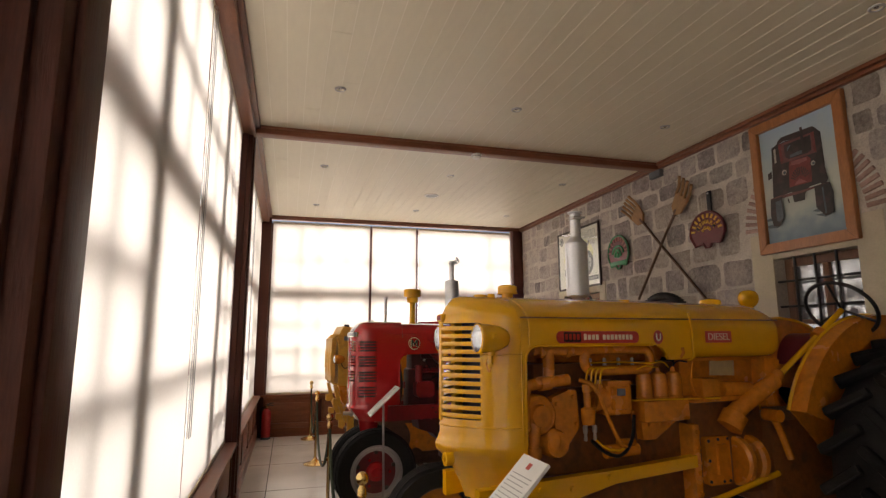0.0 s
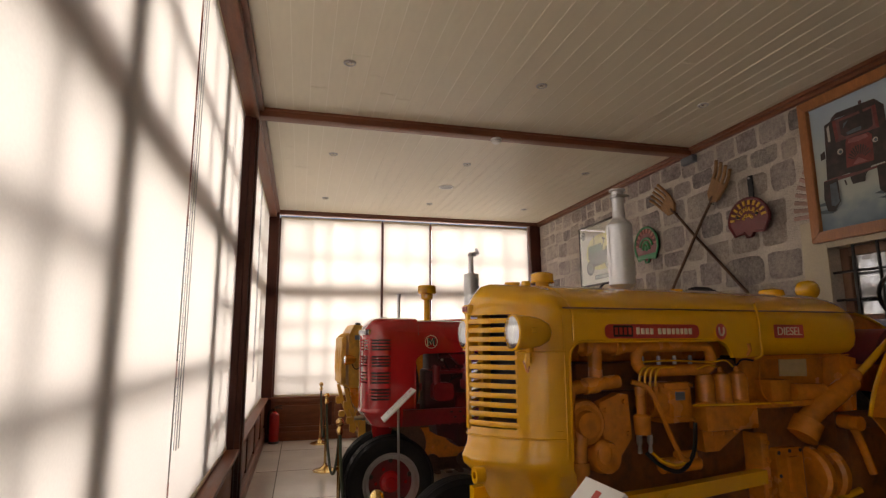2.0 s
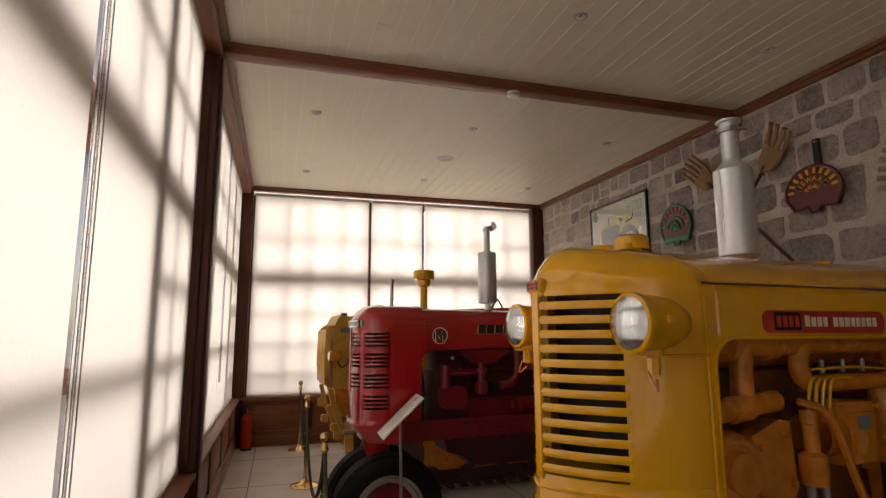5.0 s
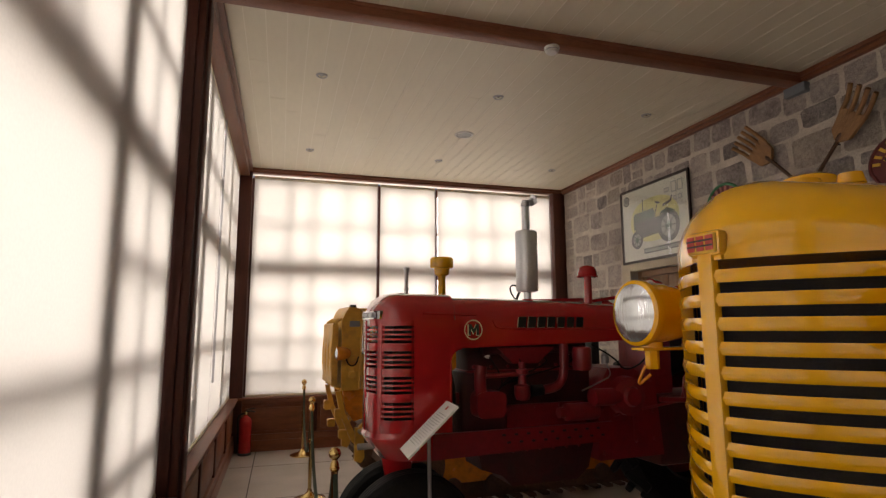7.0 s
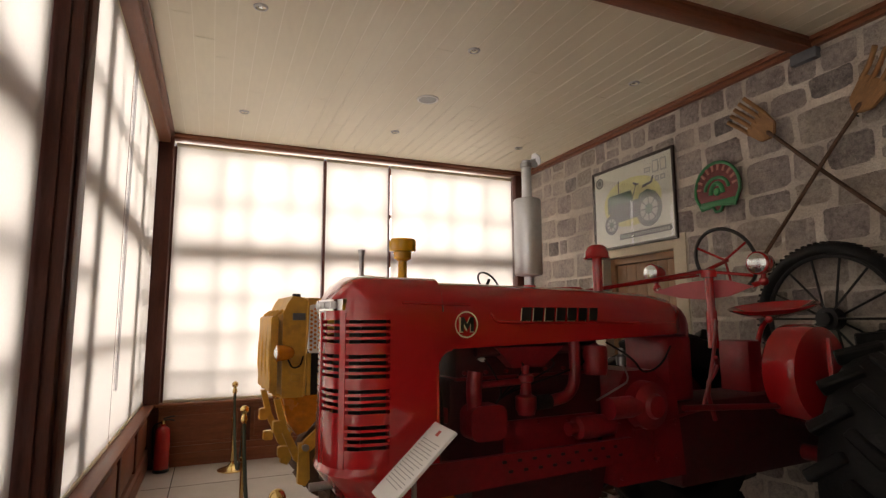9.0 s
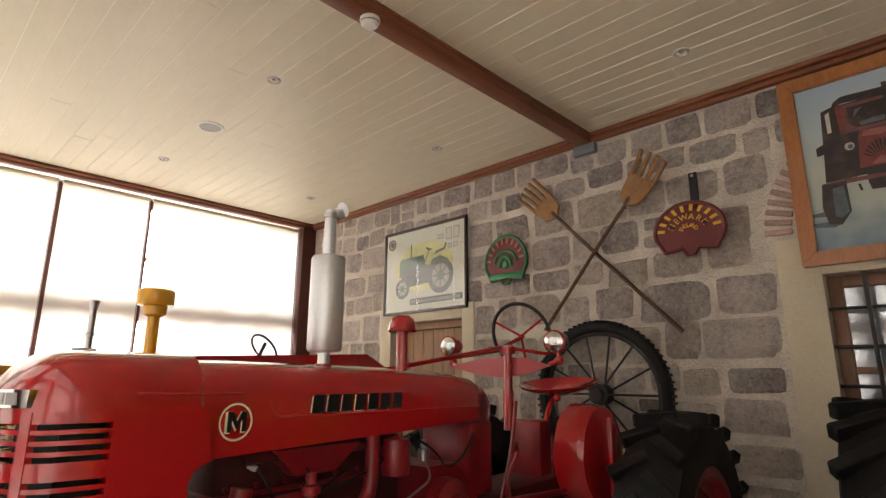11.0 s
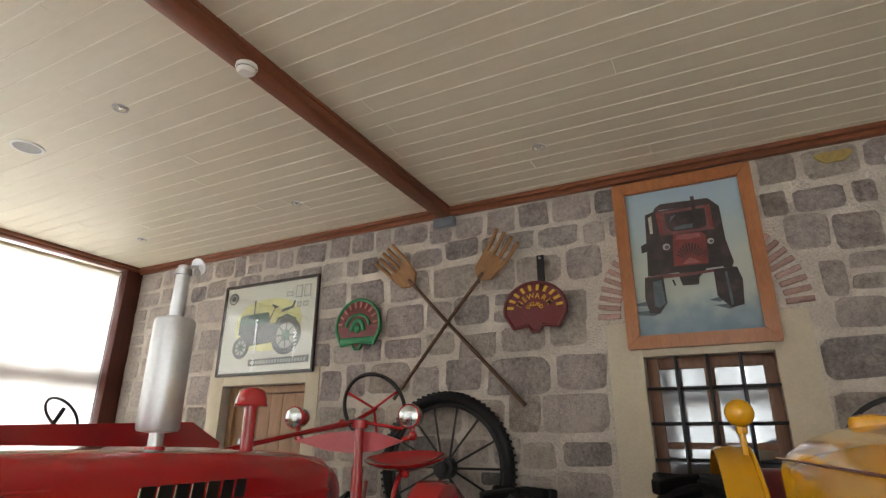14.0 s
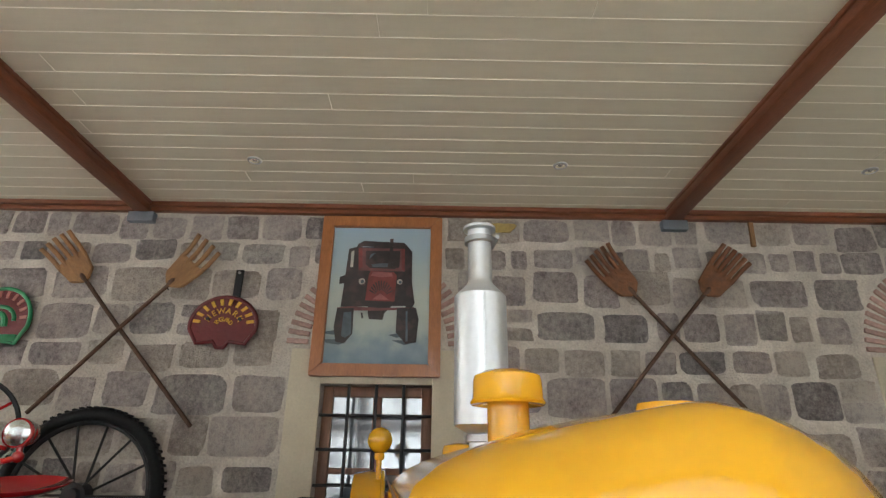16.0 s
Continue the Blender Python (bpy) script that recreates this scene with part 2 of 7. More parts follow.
LENS = node_mat("ribbed_lamp_lens", (0.62, 0.65, 0.66), 0.10, metal=0.85, var=0.12, grain=30, blotch=18, bump=0.25, stretch=(1, 2.5, 0.15))
PANE = node_mat("dark_reflecting_pane", (0.42, 0.45, 0.49), 0.05, metal=0.7, var=0.06, bump=0.0)


# ---- mesh helpers ----
def part(name, bm, material, parent=None, label="", kind="", smooth=True):
    me = bpy.data.meshes.new(name)
    bmesh.ops.recalc_face_normals(bm, faces=bm.faces)
    bm.to_mesh(me)
    bm.free()
    me.materials.append(material)
    for f in me.polygons:
        f.use_smooth = smooth
    if smooth:
        me.set_sharp_from_angle(angle=radians(38))
    ob = new(name, me)
    ob.parent = parent
    return tagged(ob, label=label, kind=kind)


def thing(name, m, label, category, group="", kind=""):
    ob = new(name)
    ob.empty_display_size = 0.1
    ob.matrix_basis = m
    return tagged(ob, label, category, group, kind)


def box(bm, lo, hi, bevel=0.0, m=None, seg=2):
    c = [(a + b) / 2 for a, b in zip(lo, hi)]
    s = [abs(b - a) for a, b in zip(lo, hi)]
    g = bmesh.ops.create_cube(bm, size=1.0, matrix=(m or Matrix()) @ Matrix.Translation(c) @ Matrix.Diagonal((*s, 1)))
    if bevel:
        es = list({e for v in g["verts"] for e in v.link_edges})
        bmesh.ops.bevel(bm, geom=es, offset=bevel, segments=seg, affect="EDGES", profile=0.5)
    return bm


def cyl(bm, a, b, r, r2=None, seg=16, cap=True):
    a, b = Vector(a), Vector(b)
    d = b - a
    q = d.to_track_quat("Z", "Y").to_matrix().to_4x4()
    bmesh.ops.create_cone(bm, cap_ends=cap, segments=seg, radius1=r, radius2=r if r2 is None else r2, depth=d.length,
                          matrix=Matrix.Translation((a + b) / 2) @ q)
    return bm


def ball(bm, c, r, seg=16, squash=(1, 1, 1)):
    bmesh.ops.create_uvsphere(bm, u_segments=seg, v_segments=max(6, seg // 2), radius=r, matrix=Matrix.Translation(c) @ Matrix.Diagonal((*squash, 1)))
    return bm


def lathe(bm, profile, m=None, seg=24):
    """Turns (radius, height) pairs round the z axis, then moves by m."""
    m = m or Matrix()
    rings = []
    for r, z in profile:
        if r < 1e-5:
            rings.append([bm.verts.new(m @ Vector((0, 0, z)))])
        else:
            rings.append([bm.verts.new(m @ Vector((r * math.cos(2 * math.pi * i / seg), r * math.sin(2 * math.pi * i / seg), z))) for i in range(seg)])
    for p, q in zip(rings, rings[1:]):
        for i in range(seg):
            j = (i + 1) % seg
            vs = [p[i % len(p)], p[j % len(p)], q[j % len(q)], q[i % len(q)]]
            vs = [v for n, v in enumerate(vs) if v not in vs[:n]]
            if len(vs) > 2:
                bm.faces.new(vs)
    return bm


def sweep(bm, pts, r, seg=8, closed=False, smooth=0):
    """A round bar through points; smooth: rounds of corner cutting."""
    pts = [Vector(p) for p in pts]
    for _ in range(smooth):
        cut = [] if closed else [pts[0]]
        for a, b in zip(pts, pts[1:] + (pts[:1] if closed else [])):
            cut += [a.lerp(b, 0.25), a.lerp(b, 0.75)]
        pts = cut if closed else cut + [pts[-1]]
    rings, side = [], None
    n = len(pts)
    for i, p in enumerate(pts):
        d = (pts[(i + 1) % n] - pts[i - 1]) if closed else (pts[min(i + 1, n - 1)] - pts[max(i - 1, 0)])
        d.normalize()
        if side is None:
            side = d.orthogonal()
        side = (side - d * side.dot(d)).normalized()
        up = d.cross(side)
        rings.append([bm.verts.new(p + r * (math.cos(2 * math.pi * k / seg) * side + math.sin(2 * math.pi * k / seg) * up)) for k in range(seg)])
    pairs = list(zip(rings, rings[1:])) + ([(rings[-1], rings[0])] if closed else [])
    for a, b in pairs:
        for k in range(seg):
            bm.faces.new((a[k], a[(k + 1) % seg], b[(k + 1) % seg], b[k]))
    if not closed:
        bm.faces.new(rings[0][::-1])
        bm.faces.new(rings[-1])
    return bm


def loft(bm, sections, closed=True, caps=True):
    rings = [[bm.verts.new(p) for p in s] for s in sections]
    n = len(rings[0])
    for a, b in zip(rings, rings[1:]):
        for k in range(n if closed else n - 1):
            bm.faces.new((a[k], a[(k + 1) % n], b[(k + 1) % n], b[k]))
    if caps and closed:
        bm.faces.new(rings[0][::-1])
        bm.faces.new(rings[-1])
    return bm


def slab(bm, outline, a, b, axis="y", m=None):
    """A plate of a flat outline, from a to b along an axis. Outline in (x, z) for y, (y, z) for x, (x, y) for z."""
    def put(p, d):
        v = {"x": (d, p[0], p[1]), "y": (p[0], d, p[1]), "z": (p[0], p[1], d)}[axis]
        return (m or Matrix()) @ Vector(v)
    return loft(bm, [[put(p, a) for p in outline], [put(p, b) for p in outline]])


def arc(cx, cy, r, a0, a1, n, r2=None):
    return [(cx + r * math.cos(radians(a0 + (a1 - a0) * i / n)), cy + (r2 or r) * math.sin(radians(a0 + (a1 - a0) * i / n))) for i in range(n + 1)]


def B():
    return bmesh.new()


def letters(text, size, depth, m, material, parent, name="lettering", label=""):
    cu = bpy.data.curves.new("text", "FONT")
    cu.body, cu.size, cu.extrude, cu.align_x, cu.align_y = text, size, depth, "CENTER", "CENTER"
    tmp = bpy.data.objects.new("text", cu)
    scene.collection.objects.link(tmp)
    me = bpy.data.meshes.new_from_object(tmp.evaluated_get(bpy.context.evaluated_depsgraph_get()))
    bpy.data.objects.remove(tmp)
    me.transform(m)
    me.materials.append(material)
    ob = new(name, me)
    ob.parent = parent
    return tagged(ob, label=label)


# ---- the room ----
def room():
    bm = box(B(), (X_WIN - 0.6, Y_BACK - 0.3, -0.2), (X_STONE + 0.4, Y_FAR + 0.5, 0.0))
    fl = part("floor", bm, FLOOR, label="polished pale grey terrazzo floor with dark joints", kind="structure")
    for x in (0.06, 1.26, 2.46, 3.66):
        part("joint", box(B(), (x - 0.004, Y_BACK, 0.0), (x + 0.004, Y_FAR, 0.0015)), DARK_JOINT, fl)
    for i in range(10):
        y = -1.8 + 1.2 * i
        part("joint", box(B(), (X_WIN, y - 0.003, 0.0), (X_STONE, y + 0.003, 0.0014)), DARK_JOINT, fl)
    # ceiling of narrow boards with light beads between them, in bays
    bm = box(B(), (X_WIN - 0.5, Y_BACK - 0.2, Z_CEIL + 0.012), (X_STONE + 0.3, Y_FAR + 0.4, Z_CEIL + 0.2))
    pitch, rnd = 0.139, random.Random(4)
    x = X_WIN + 0.02
    while x < X_STONE:
        ends = [Y_BACK] + sorted(rnd.uniform(Y_BACK + 1, Y_FAR - 0.5) for _ in range(3)) + [Y_FAR]
        for a, b in zip(ends, ends[1:]):
            dz = rnd.uniform(0, 0.0015)
            box(bm, (x + 0.002, a + 0.0015, Z_CEIL + dz), (min(x + pitch - 0.002, X_STONE), b - 0.0015, Z_CEIL + 0.012))
        x += pitch
    boards, x = len(bm.faces), X_WIN + 0.02
    while x < X_STONE:
        box(bm, (x - 0.0026, Y_BACK, Z_CEIL - 0.0025), (x + 0.0026, Y_FAR, Z_CEIL + 0.01))
        x += pitch
    bm.faces.ensure_lookup_table()
    for f in bm.faces[boards:]:
        f.material_index = 1
    ce = part("ceiling", bm, CEILING, label="cream painted board ceiling with light beads", kind="structure", smooth=False)
    ce.data.materials.append(BEAD)
    # unseen closing wall behind, pale so that it bounces light forward
    part("wall_back", box(B(), (X_WIN - 0.5, Y_BACK - 0.25, 0), (X_STONE + 0.3, Y_BACK, Z_CEIL)), BOUNCE_WALL, label="plain unseen back wall, pale to bounce light", kind="structure")
    # beams and crown mouldings
    for y in (1.83, 5.83):
        bm = box(B(), (X_WIN, y - 0.06, Z_CEIL - 0.075), (X_STONE, y + 0.06, Z_CEIL + 0.005), 0.006)
        box(bm, (X_WIN, y - 0.072, Z_CEIL - 0.022), (X_STONE, y + 0.072, Z_CEIL + 0.004), 0.004)
        part("ceiling_beam", bm, BROWN_X, label="reddish brown timber ceiling beam", kind="structure")
        bm = box(B(), (X_STONE - 0.06, y - 0.095, Z_CEIL - 0.155), (X_STONE + 0.03, y + 0.095, Z_CEIL - 0.078), 0.004)
        part("beam_bracket", bm, GREY, label="grey steel beam bracket", kind="structure")
    bm = box(B(), (X_STONE - 0.045, Y_BACK, Z_CEIL - 0.065), (X_STONE + 0.02, Y_FAR, Z_CEIL - 0.03), 0.006)
    box(bm, (X_STONE - 0.075, Y_BACK, Z_CEIL - 0.032), (X_STONE + 0.02, Y_FAR, Z_CEIL + 0.003), 0.008)
    part("trim_stone_side", bm, BROWN_Y, label="brown crown moulding", kind="structure")
    bm = box(B(), (X_WIN - 0.1, Y_BACK, Z_CEIL - 0.11), (X_WIN + 0.015, Y_FAR, Z_CEIL + 0.004), 0.006)
    box(bm, (X_WIN - 0.1, Y_BACK, Z_CEIL - 0.035), (X_WIN + 0.055, Y_FAR, Z_CEIL + 0.003), 0.01)
    part("trim_window_side", bm, BROWN_Y, label="brown crown moulding", kind="structure")
    bm = box(B(), (X_WIN, Y_FAR - 0.015, Z_CEIL - 0.05), (X_STONE, Y_FAR + 0.1, Z_CEIL + 0.004), 0.006)
    box(bm, (X_WIN, Y_FAR - 0.05, Z_CEIL - 0.03), (X_STONE, Y_FAR + 0.1, Z_CEIL + 0.003), 0.008)
    part("trim_far", bm, BROWN_X, label="brown crown moulding", kind="structure")


def panel_run(length, name):
    """Low timber panelling with rails and raised panels, along +x from the origin, face towards -y."""
    da = tagged(new(name), "reddish brown panelled timber dado", "panelling", kind="structure")
    part("backing", box(B(), (0, 0.02, 0), (length, 0.10, 0.60)), BROWN_X, da)
    part("skirting", box(box(B(), (0, -0.012, 0.0), (length, 0.03, 0.13), 0.005), (0, -0.004, 0.13), (length, 0.03, 0.20), 0.004), BROWN_X, da)
    part("top_rail", box(B(), (0, -0.006, 0.545), (length, 0.03, 0.598), 0.005), BROWN_X, da)
    part("window_sill", box(B(), (0, -0.035, 0.60), (length, 0.10, 0.632), 0.007), BROWN_X, da)
    n = max(1, round(length / 0.95))
    for i in range(n + 1):
        x = i * length / n
        part("stile", box(B(), (max(0, x - 0.045), 0.0, 0.201), (min(length, x + 0.045), 0.03, 0.544), 0.004), BROWN_BACKLIT, da)
    for i in range(n):
        part("panel", box(B(), (i * length / n + 0.085, 0.008, 0.235), ((i + 1) * length / n - 0.085, 0.03, 0.505), 0.008), BROWN_X, da)
    return da


def window_frame_run(length, posts, thin, name, high=(), sash=(), broad=0.095):
    """Outer window joinery along +x from the origin, face towards -y. thin: full-height bars; high: bars above the transom; sash: spans with a middle bar."""
    win = tagged(new(name), "brown timber window with small panes", "window", kind="structure")
    z0, z1 = 0.62, 3.40
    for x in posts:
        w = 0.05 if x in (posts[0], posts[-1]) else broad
        part("mullion", box(B(), (x - w, 0, z0), (x + w, 0.07, z1), 0.006), BROWN_BACKLIT, win)
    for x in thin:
        part("glazing_bar", box(B(), (x - 0.022, 0.012, z0), (x + 0.022, 0.05, z1), 0.004), BROWN_BACKLIT, win)
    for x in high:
        part("glazing_bar", box(B(), (x - 0.022, 0.012, 2.3), (x + 0.022, 0.05, z1), 0.004), BROWN_BACKLIT, win)
    for z, h in ((0.66, 0.05), (2.22, 0.10), (3.36, 0.05)):
        part("rail", box(B(), (0, 0.002, z - h), (length, 0.068, z + h), 0.006), BROWN_X, win)
    bar = 0.44 * broad if broad > 0.05 else 0.022
    for z in (1.32, 2.77):
        part("glazing_bar", box(B(), (0, 0.014, z - bar), (length, 0.048, z + bar), 0.004), BROWN_X, win)
    for a, b in sash:
        for z in (0.93, 1.73):
            part("glazing_bar", box(B(), (a, 0.016, z - bar), (b, 0.046, z + bar), 0.004), BROWN_X, win)
    cuts = sorted(posts)
    for a, b in zip(cuts, cuts[1:]):
        for c, d in ((0.71, 2.12), (2.32, 3.31)):
            p = part("pane", box(B(), (a + 0.045, 0.028, c), (b - 0.045, 0.032, d)), GLASS, win)
            p.visible_shadow = False
    return win


def roller_blind(width, m, chain_side=1, group="roller blinds"):
    """A cream roller blind hung along +x from the origin, face towards -y."""
    bl = thing("roller_blind", m, "cream translucent fabric roller blind drawn down over a window", "blind", group)
    top, low = 3.385, 0.645
    bm = B()
    nx, nz = 8, 14
    grid = [[bm.verts.new((0.012 + (width - 0.024) * i / nx, 0.003 * math.sin(2.3 * i / nx + 1.1 * j / nz + width), low + (top - low) * j / nz))
             for i in range(nx + 1)] for j in range(nz + 1)]
    for j in range(nz):
        for i in range(nx):
            bm.faces.new((grid[j][i], grid[j][i + 1], grid[j + 1][i + 1], grid[j + 1][i]))
    part("fabric", bm, FABRIC, bl)
    part("roller", cyl(B(), (0.005, 0.0, top), (width - 0.005, 0.0, top), 0.019, seg=12), CREAM, bl, "cream roller tube")
    part("bottom_bar", box(B(), (0.012, -0.008, low - 0.012), (width - 0.012, 0.008, low + 0.012), 0.004), CREAM, bl)
    x = width - 0.008 if chain_side > 0 else 0.008
    bm = sweep(B(), [(x, -0.014, top - 0.02), (x, -0.016, 1.0)], 0.0022, 6)
    sweep(bm, [(x, -0.024, top - 0.02), (x, -0.026, 1.0)], 0.0022, 6)
    for i in range(60):
        ball(bm, (x, -0.015, top - 0.03 - i * 0.038), 0.004, 6)
    part("bead_chain", bm, STEEL, bl, "metal bead chain")
    return bl


def window_sides():
    # long side
    side = Matrix.Translation((X_WIN, 0, 0)) @ Matrix.Rotation(radians(90), 4, "Z")   # +x -> +y, -y -> +x
    cols, mids = (-2.17, 1.69, 5.85, 9.75), (-0.27, 3.70, 7.75)
    for i, (a, b) in enumerate(zip(cols, cols[1:])):
        a2, b2 = a + 0.13, b - (0.13 if b < 9 else 0.0)
        p = panel_run(b2 - a2, "dado_side")
        p.matrix_basis = side @ Matrix.Translation((a2, 0.03, 0))
        L = b2 - a2
        w = window_frame_run(L, [0.05, L * 0.245, L * 0.745, L - 0.05], [L * k for k in (0.12, 0.86)], "window_side",
                             [L * k for k in (0.365, 0.615)], [(0.0, L * 0.24), (L * 0.74, L)])
        w.matrix_basis = side @ Matrix.Translation((a2, 0.175, 0))
        for k in (0, 1):
            w2 = (mids[i] - a2, b2 - mids[i])[k]
            roller_blind(w2 - 0.020, side @ Matrix.Translation(((a2, mids[i])[k] + (0.002, 0.018)[k], 0.10, 0)), 1 - 2 * k)
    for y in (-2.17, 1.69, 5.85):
        wp = thing("window_post", Matrix(), "reddish brown timber post between windows, darkened for backlight", "post", kind="structure")
        part("shaft", box(B(), (X_WIN - 0.40, y - 0.105, 0), (X_WIN - 0.005, y + 0.105, Z_CEIL - 0.1), 0.006), BROWN_BACKLIT, wp)
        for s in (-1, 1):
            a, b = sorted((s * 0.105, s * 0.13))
            part("edge_strip", box(B(), (X_WIN - 0.10, y + a, 0), (X_WIN - 0.045, y + b, Z_CEIL - 0.1), 0.004), BROWN_BACKLIT, wp)
        part("cover_strip", box(B(), (X_WIN - 0.005, y - 0.06, 0.2), (X_WIN + 0.012, y + 0.06, Z_CEIL - 0.1), 0.005), BROWN_BACKLIT, wp)
        part("plinth", box(B(), (X_WIN - 0.005, y - 0.125, 0), (X_WIN + 0.02, y + 0.125, 0.2), 0.006), BROWN_BACKLIT, wp)
    # far side
    far = Matrix.Translation((0, Y_FAR, 0))
    p = panel_run(X_STONE - X_WIN, "dado_far")
    p.matrix_basis = far @ Matrix.Translation((X_WIN, 0.0, 0))
    xs = (X_WIN + 0.055, 1.515, 2.325, 4.10)
    posts, thin = [xs[0] + 0.03], []
    for a, b in zip(xs, xs[1:]):
        posts += [b]
        thin += [(a + b) / 2] if b - a < 1.2 else [a + (b - a) * 0.3, a + (b - a) * 0.48, a + (b - a) * 0.75]
    w = window_frame_run(X_STONE, posts, thin, "window_far", (), [(xs[0], xs[1]), (xs[2], xs[3])], 0.04)
    w.matrix_basis = far @ Matrix.Translation((0, 0.165, 0))
    for i, (a, b) in enumerate(zip(xs, xs[1:])):
        roller_blind(b - a - 0.02, far @ Matrix.Translation((a + 0.01, 0.075, 0)), 1)
    part("corner_post", box(B(), (X_WIN - 0.35, Y_FAR - 0.03, 0), (X_WIN + 0.05, Y_FAR + 0.25, Z_CEIL - 0.05), 0.006), BROWN_BACKLIT,
         label="brown timber corner post, darkened for backlight", kind="structure")
    part("corner_post", box(B(), (4.10, Y_FAR - 0.02, 0), (X_STONE, Y_FAR + 0.25, Z_CEIL - 0.05), 0.006), BROWN_BACKLIT,
         label="brown timber corner post, darkened for backlight", kind="structure")
    # outside paving that closes the view through the blinds' slits
    part("ground", box(B(), (-300, -300, -0.4), (300, 300, -0.25)), PLASTER, label="pale paved ground outside", kind="structure")


room()
window_sides()

# ---- ceiling fittings ----
def downlight():
    d = thing("downlight", Matrix(), "recessed chrome-rimmed ceiling downlight, unlit", "ceiling light", "ceiling downlights")
    part("rim", lathe(B(), [(0.030, 0.002), (0.033, -0.009), (0.043, -0.006), (0.047, 0.0), (0.047, 0.004)], seg=28), STEEL, d, "chrome rim")
    part("cup", lathe(B(), [(0.031, -0.003), (0.024, 0.004), (0.0, 0.0045)], seg=24), CREAM, d)
    part("bulb", lathe(B(), [(0.0, -0.004), (0.012, -0.003), (0.017, 0.002)], seg=16), LENS, d, "clear bulb")
    return d


first = downlight()
first.matrix_basis = Matrix.Translation((0.54, 4.80, Z_CEIL - 0.001))
for y in (-1.2, 0.80, 2.82, 4.80, 6.86, 8.80):
    for x in (0.54, 2.07, 3.60):
        if (x, y) != (0.54, 4.80):
            copy_thing(first, Matrix.Translation((x, y, Z_CEIL - 0.001)))

spk = thing("ceiling_speaker", Matrix.Translation((2.08, 7.85, Z_CEIL - 0.001)), "round white ceiling loudspeaker with pale grey grille", "loudspeaker")
part("rim", lathe(B(), [(0.08, 0.0), (0.082, -0.008), (0.098, -0.006), (0.10, 0.003)], seg=32), WHITE, spk)
part("grille", lathe(B(), [(0.0, -0.006), (0.05, -0.0055), (0.081, -0.004)], seg=32), node_mat("pale_grey_grille", (0.40, 0.40, 0.39), 0.6, bump=0.0), spk, "pale grey perforated grille")


def smoke_detector(x, y):
    s = thing("smoke_detector", Matrix.Translation((x, y, Z_CEIL - 0.076)), "round white smoke detector under a timber beam", "smoke detector", "smoke detectors")
    part("base", lathe(B(), [(0.0, 0.002), (0.052, 0.002), (0.054, -0.012), (0.05, -0.016)], seg=28), WHITE, s)
    part("body", lathe(B(), [(0.047, -0.014), (0.047, -0.03), (0.034, -0.044), (0.0, -0.046)], seg=28), WHITE, s)
    part("slot", lathe(B(), [(0.048, -0.021), (0.0482, -0.026)], seg=28), GREY, s, "dark sensing slot")


smoke_detector(2.05, 5.82)
smoke_detector(2.05, 1.82)


# ---- things on the stone wall ----
WALL = Matrix.Translation((X_STONE, 0, 0)) @ Matrix.Rotation(radians(-90), 4, "Z")   # local x -> -y, local -y -> -x (towards the room)


def on_wall(y, z, out=0.0, turn=0.0):
    """A pose on the stone wall: local x runs along -y, local z up, local -y out of the wall."""
    return Matrix.Translation((X_STONE - out, y, z)) @ Matrix.Rotation(radians(-90), 4, "Z") @ Matrix.Rotation(radians(turn), 4, "Y")


def picture_frame(th, w, h, border, depth, material, inner=None):
    """Four mitred bars round a w x h outer size, front face at local y = -depth."""
    o, i = (w / 2, h / 2), (w / 2 - border, h / 2 - border)
    cs = [(-1, -1), (1, -1), (1, 1), (-1, 1)]
    for k in range(4):
        a, b = cs[k], cs[(k + 1) % 4]
        quad = [(a[0] * o[0], a[1] * o[1]), (b[0] * o[0], b[1] * o[1]), (b[0] * i[0], b[1] * i[1]), (a[0] * i[0], a[1] * i[1])]
        bm = slab(B(), quad, -depth, 0.0, "y")
        bmesh.ops.bevel(bm, geom=[e for e in bm.edges], offset=min(0.006, depth * 0.2), segments=2, affect="EDGES")
        part("frame_bar", bm, material, th)


def oil_paint(name, base, second):
    return node_mat(name, base, 0.5, var=0.35, grain=30, blotch=6, bump=0.2, dirt=second, dirt_amt=0.8)


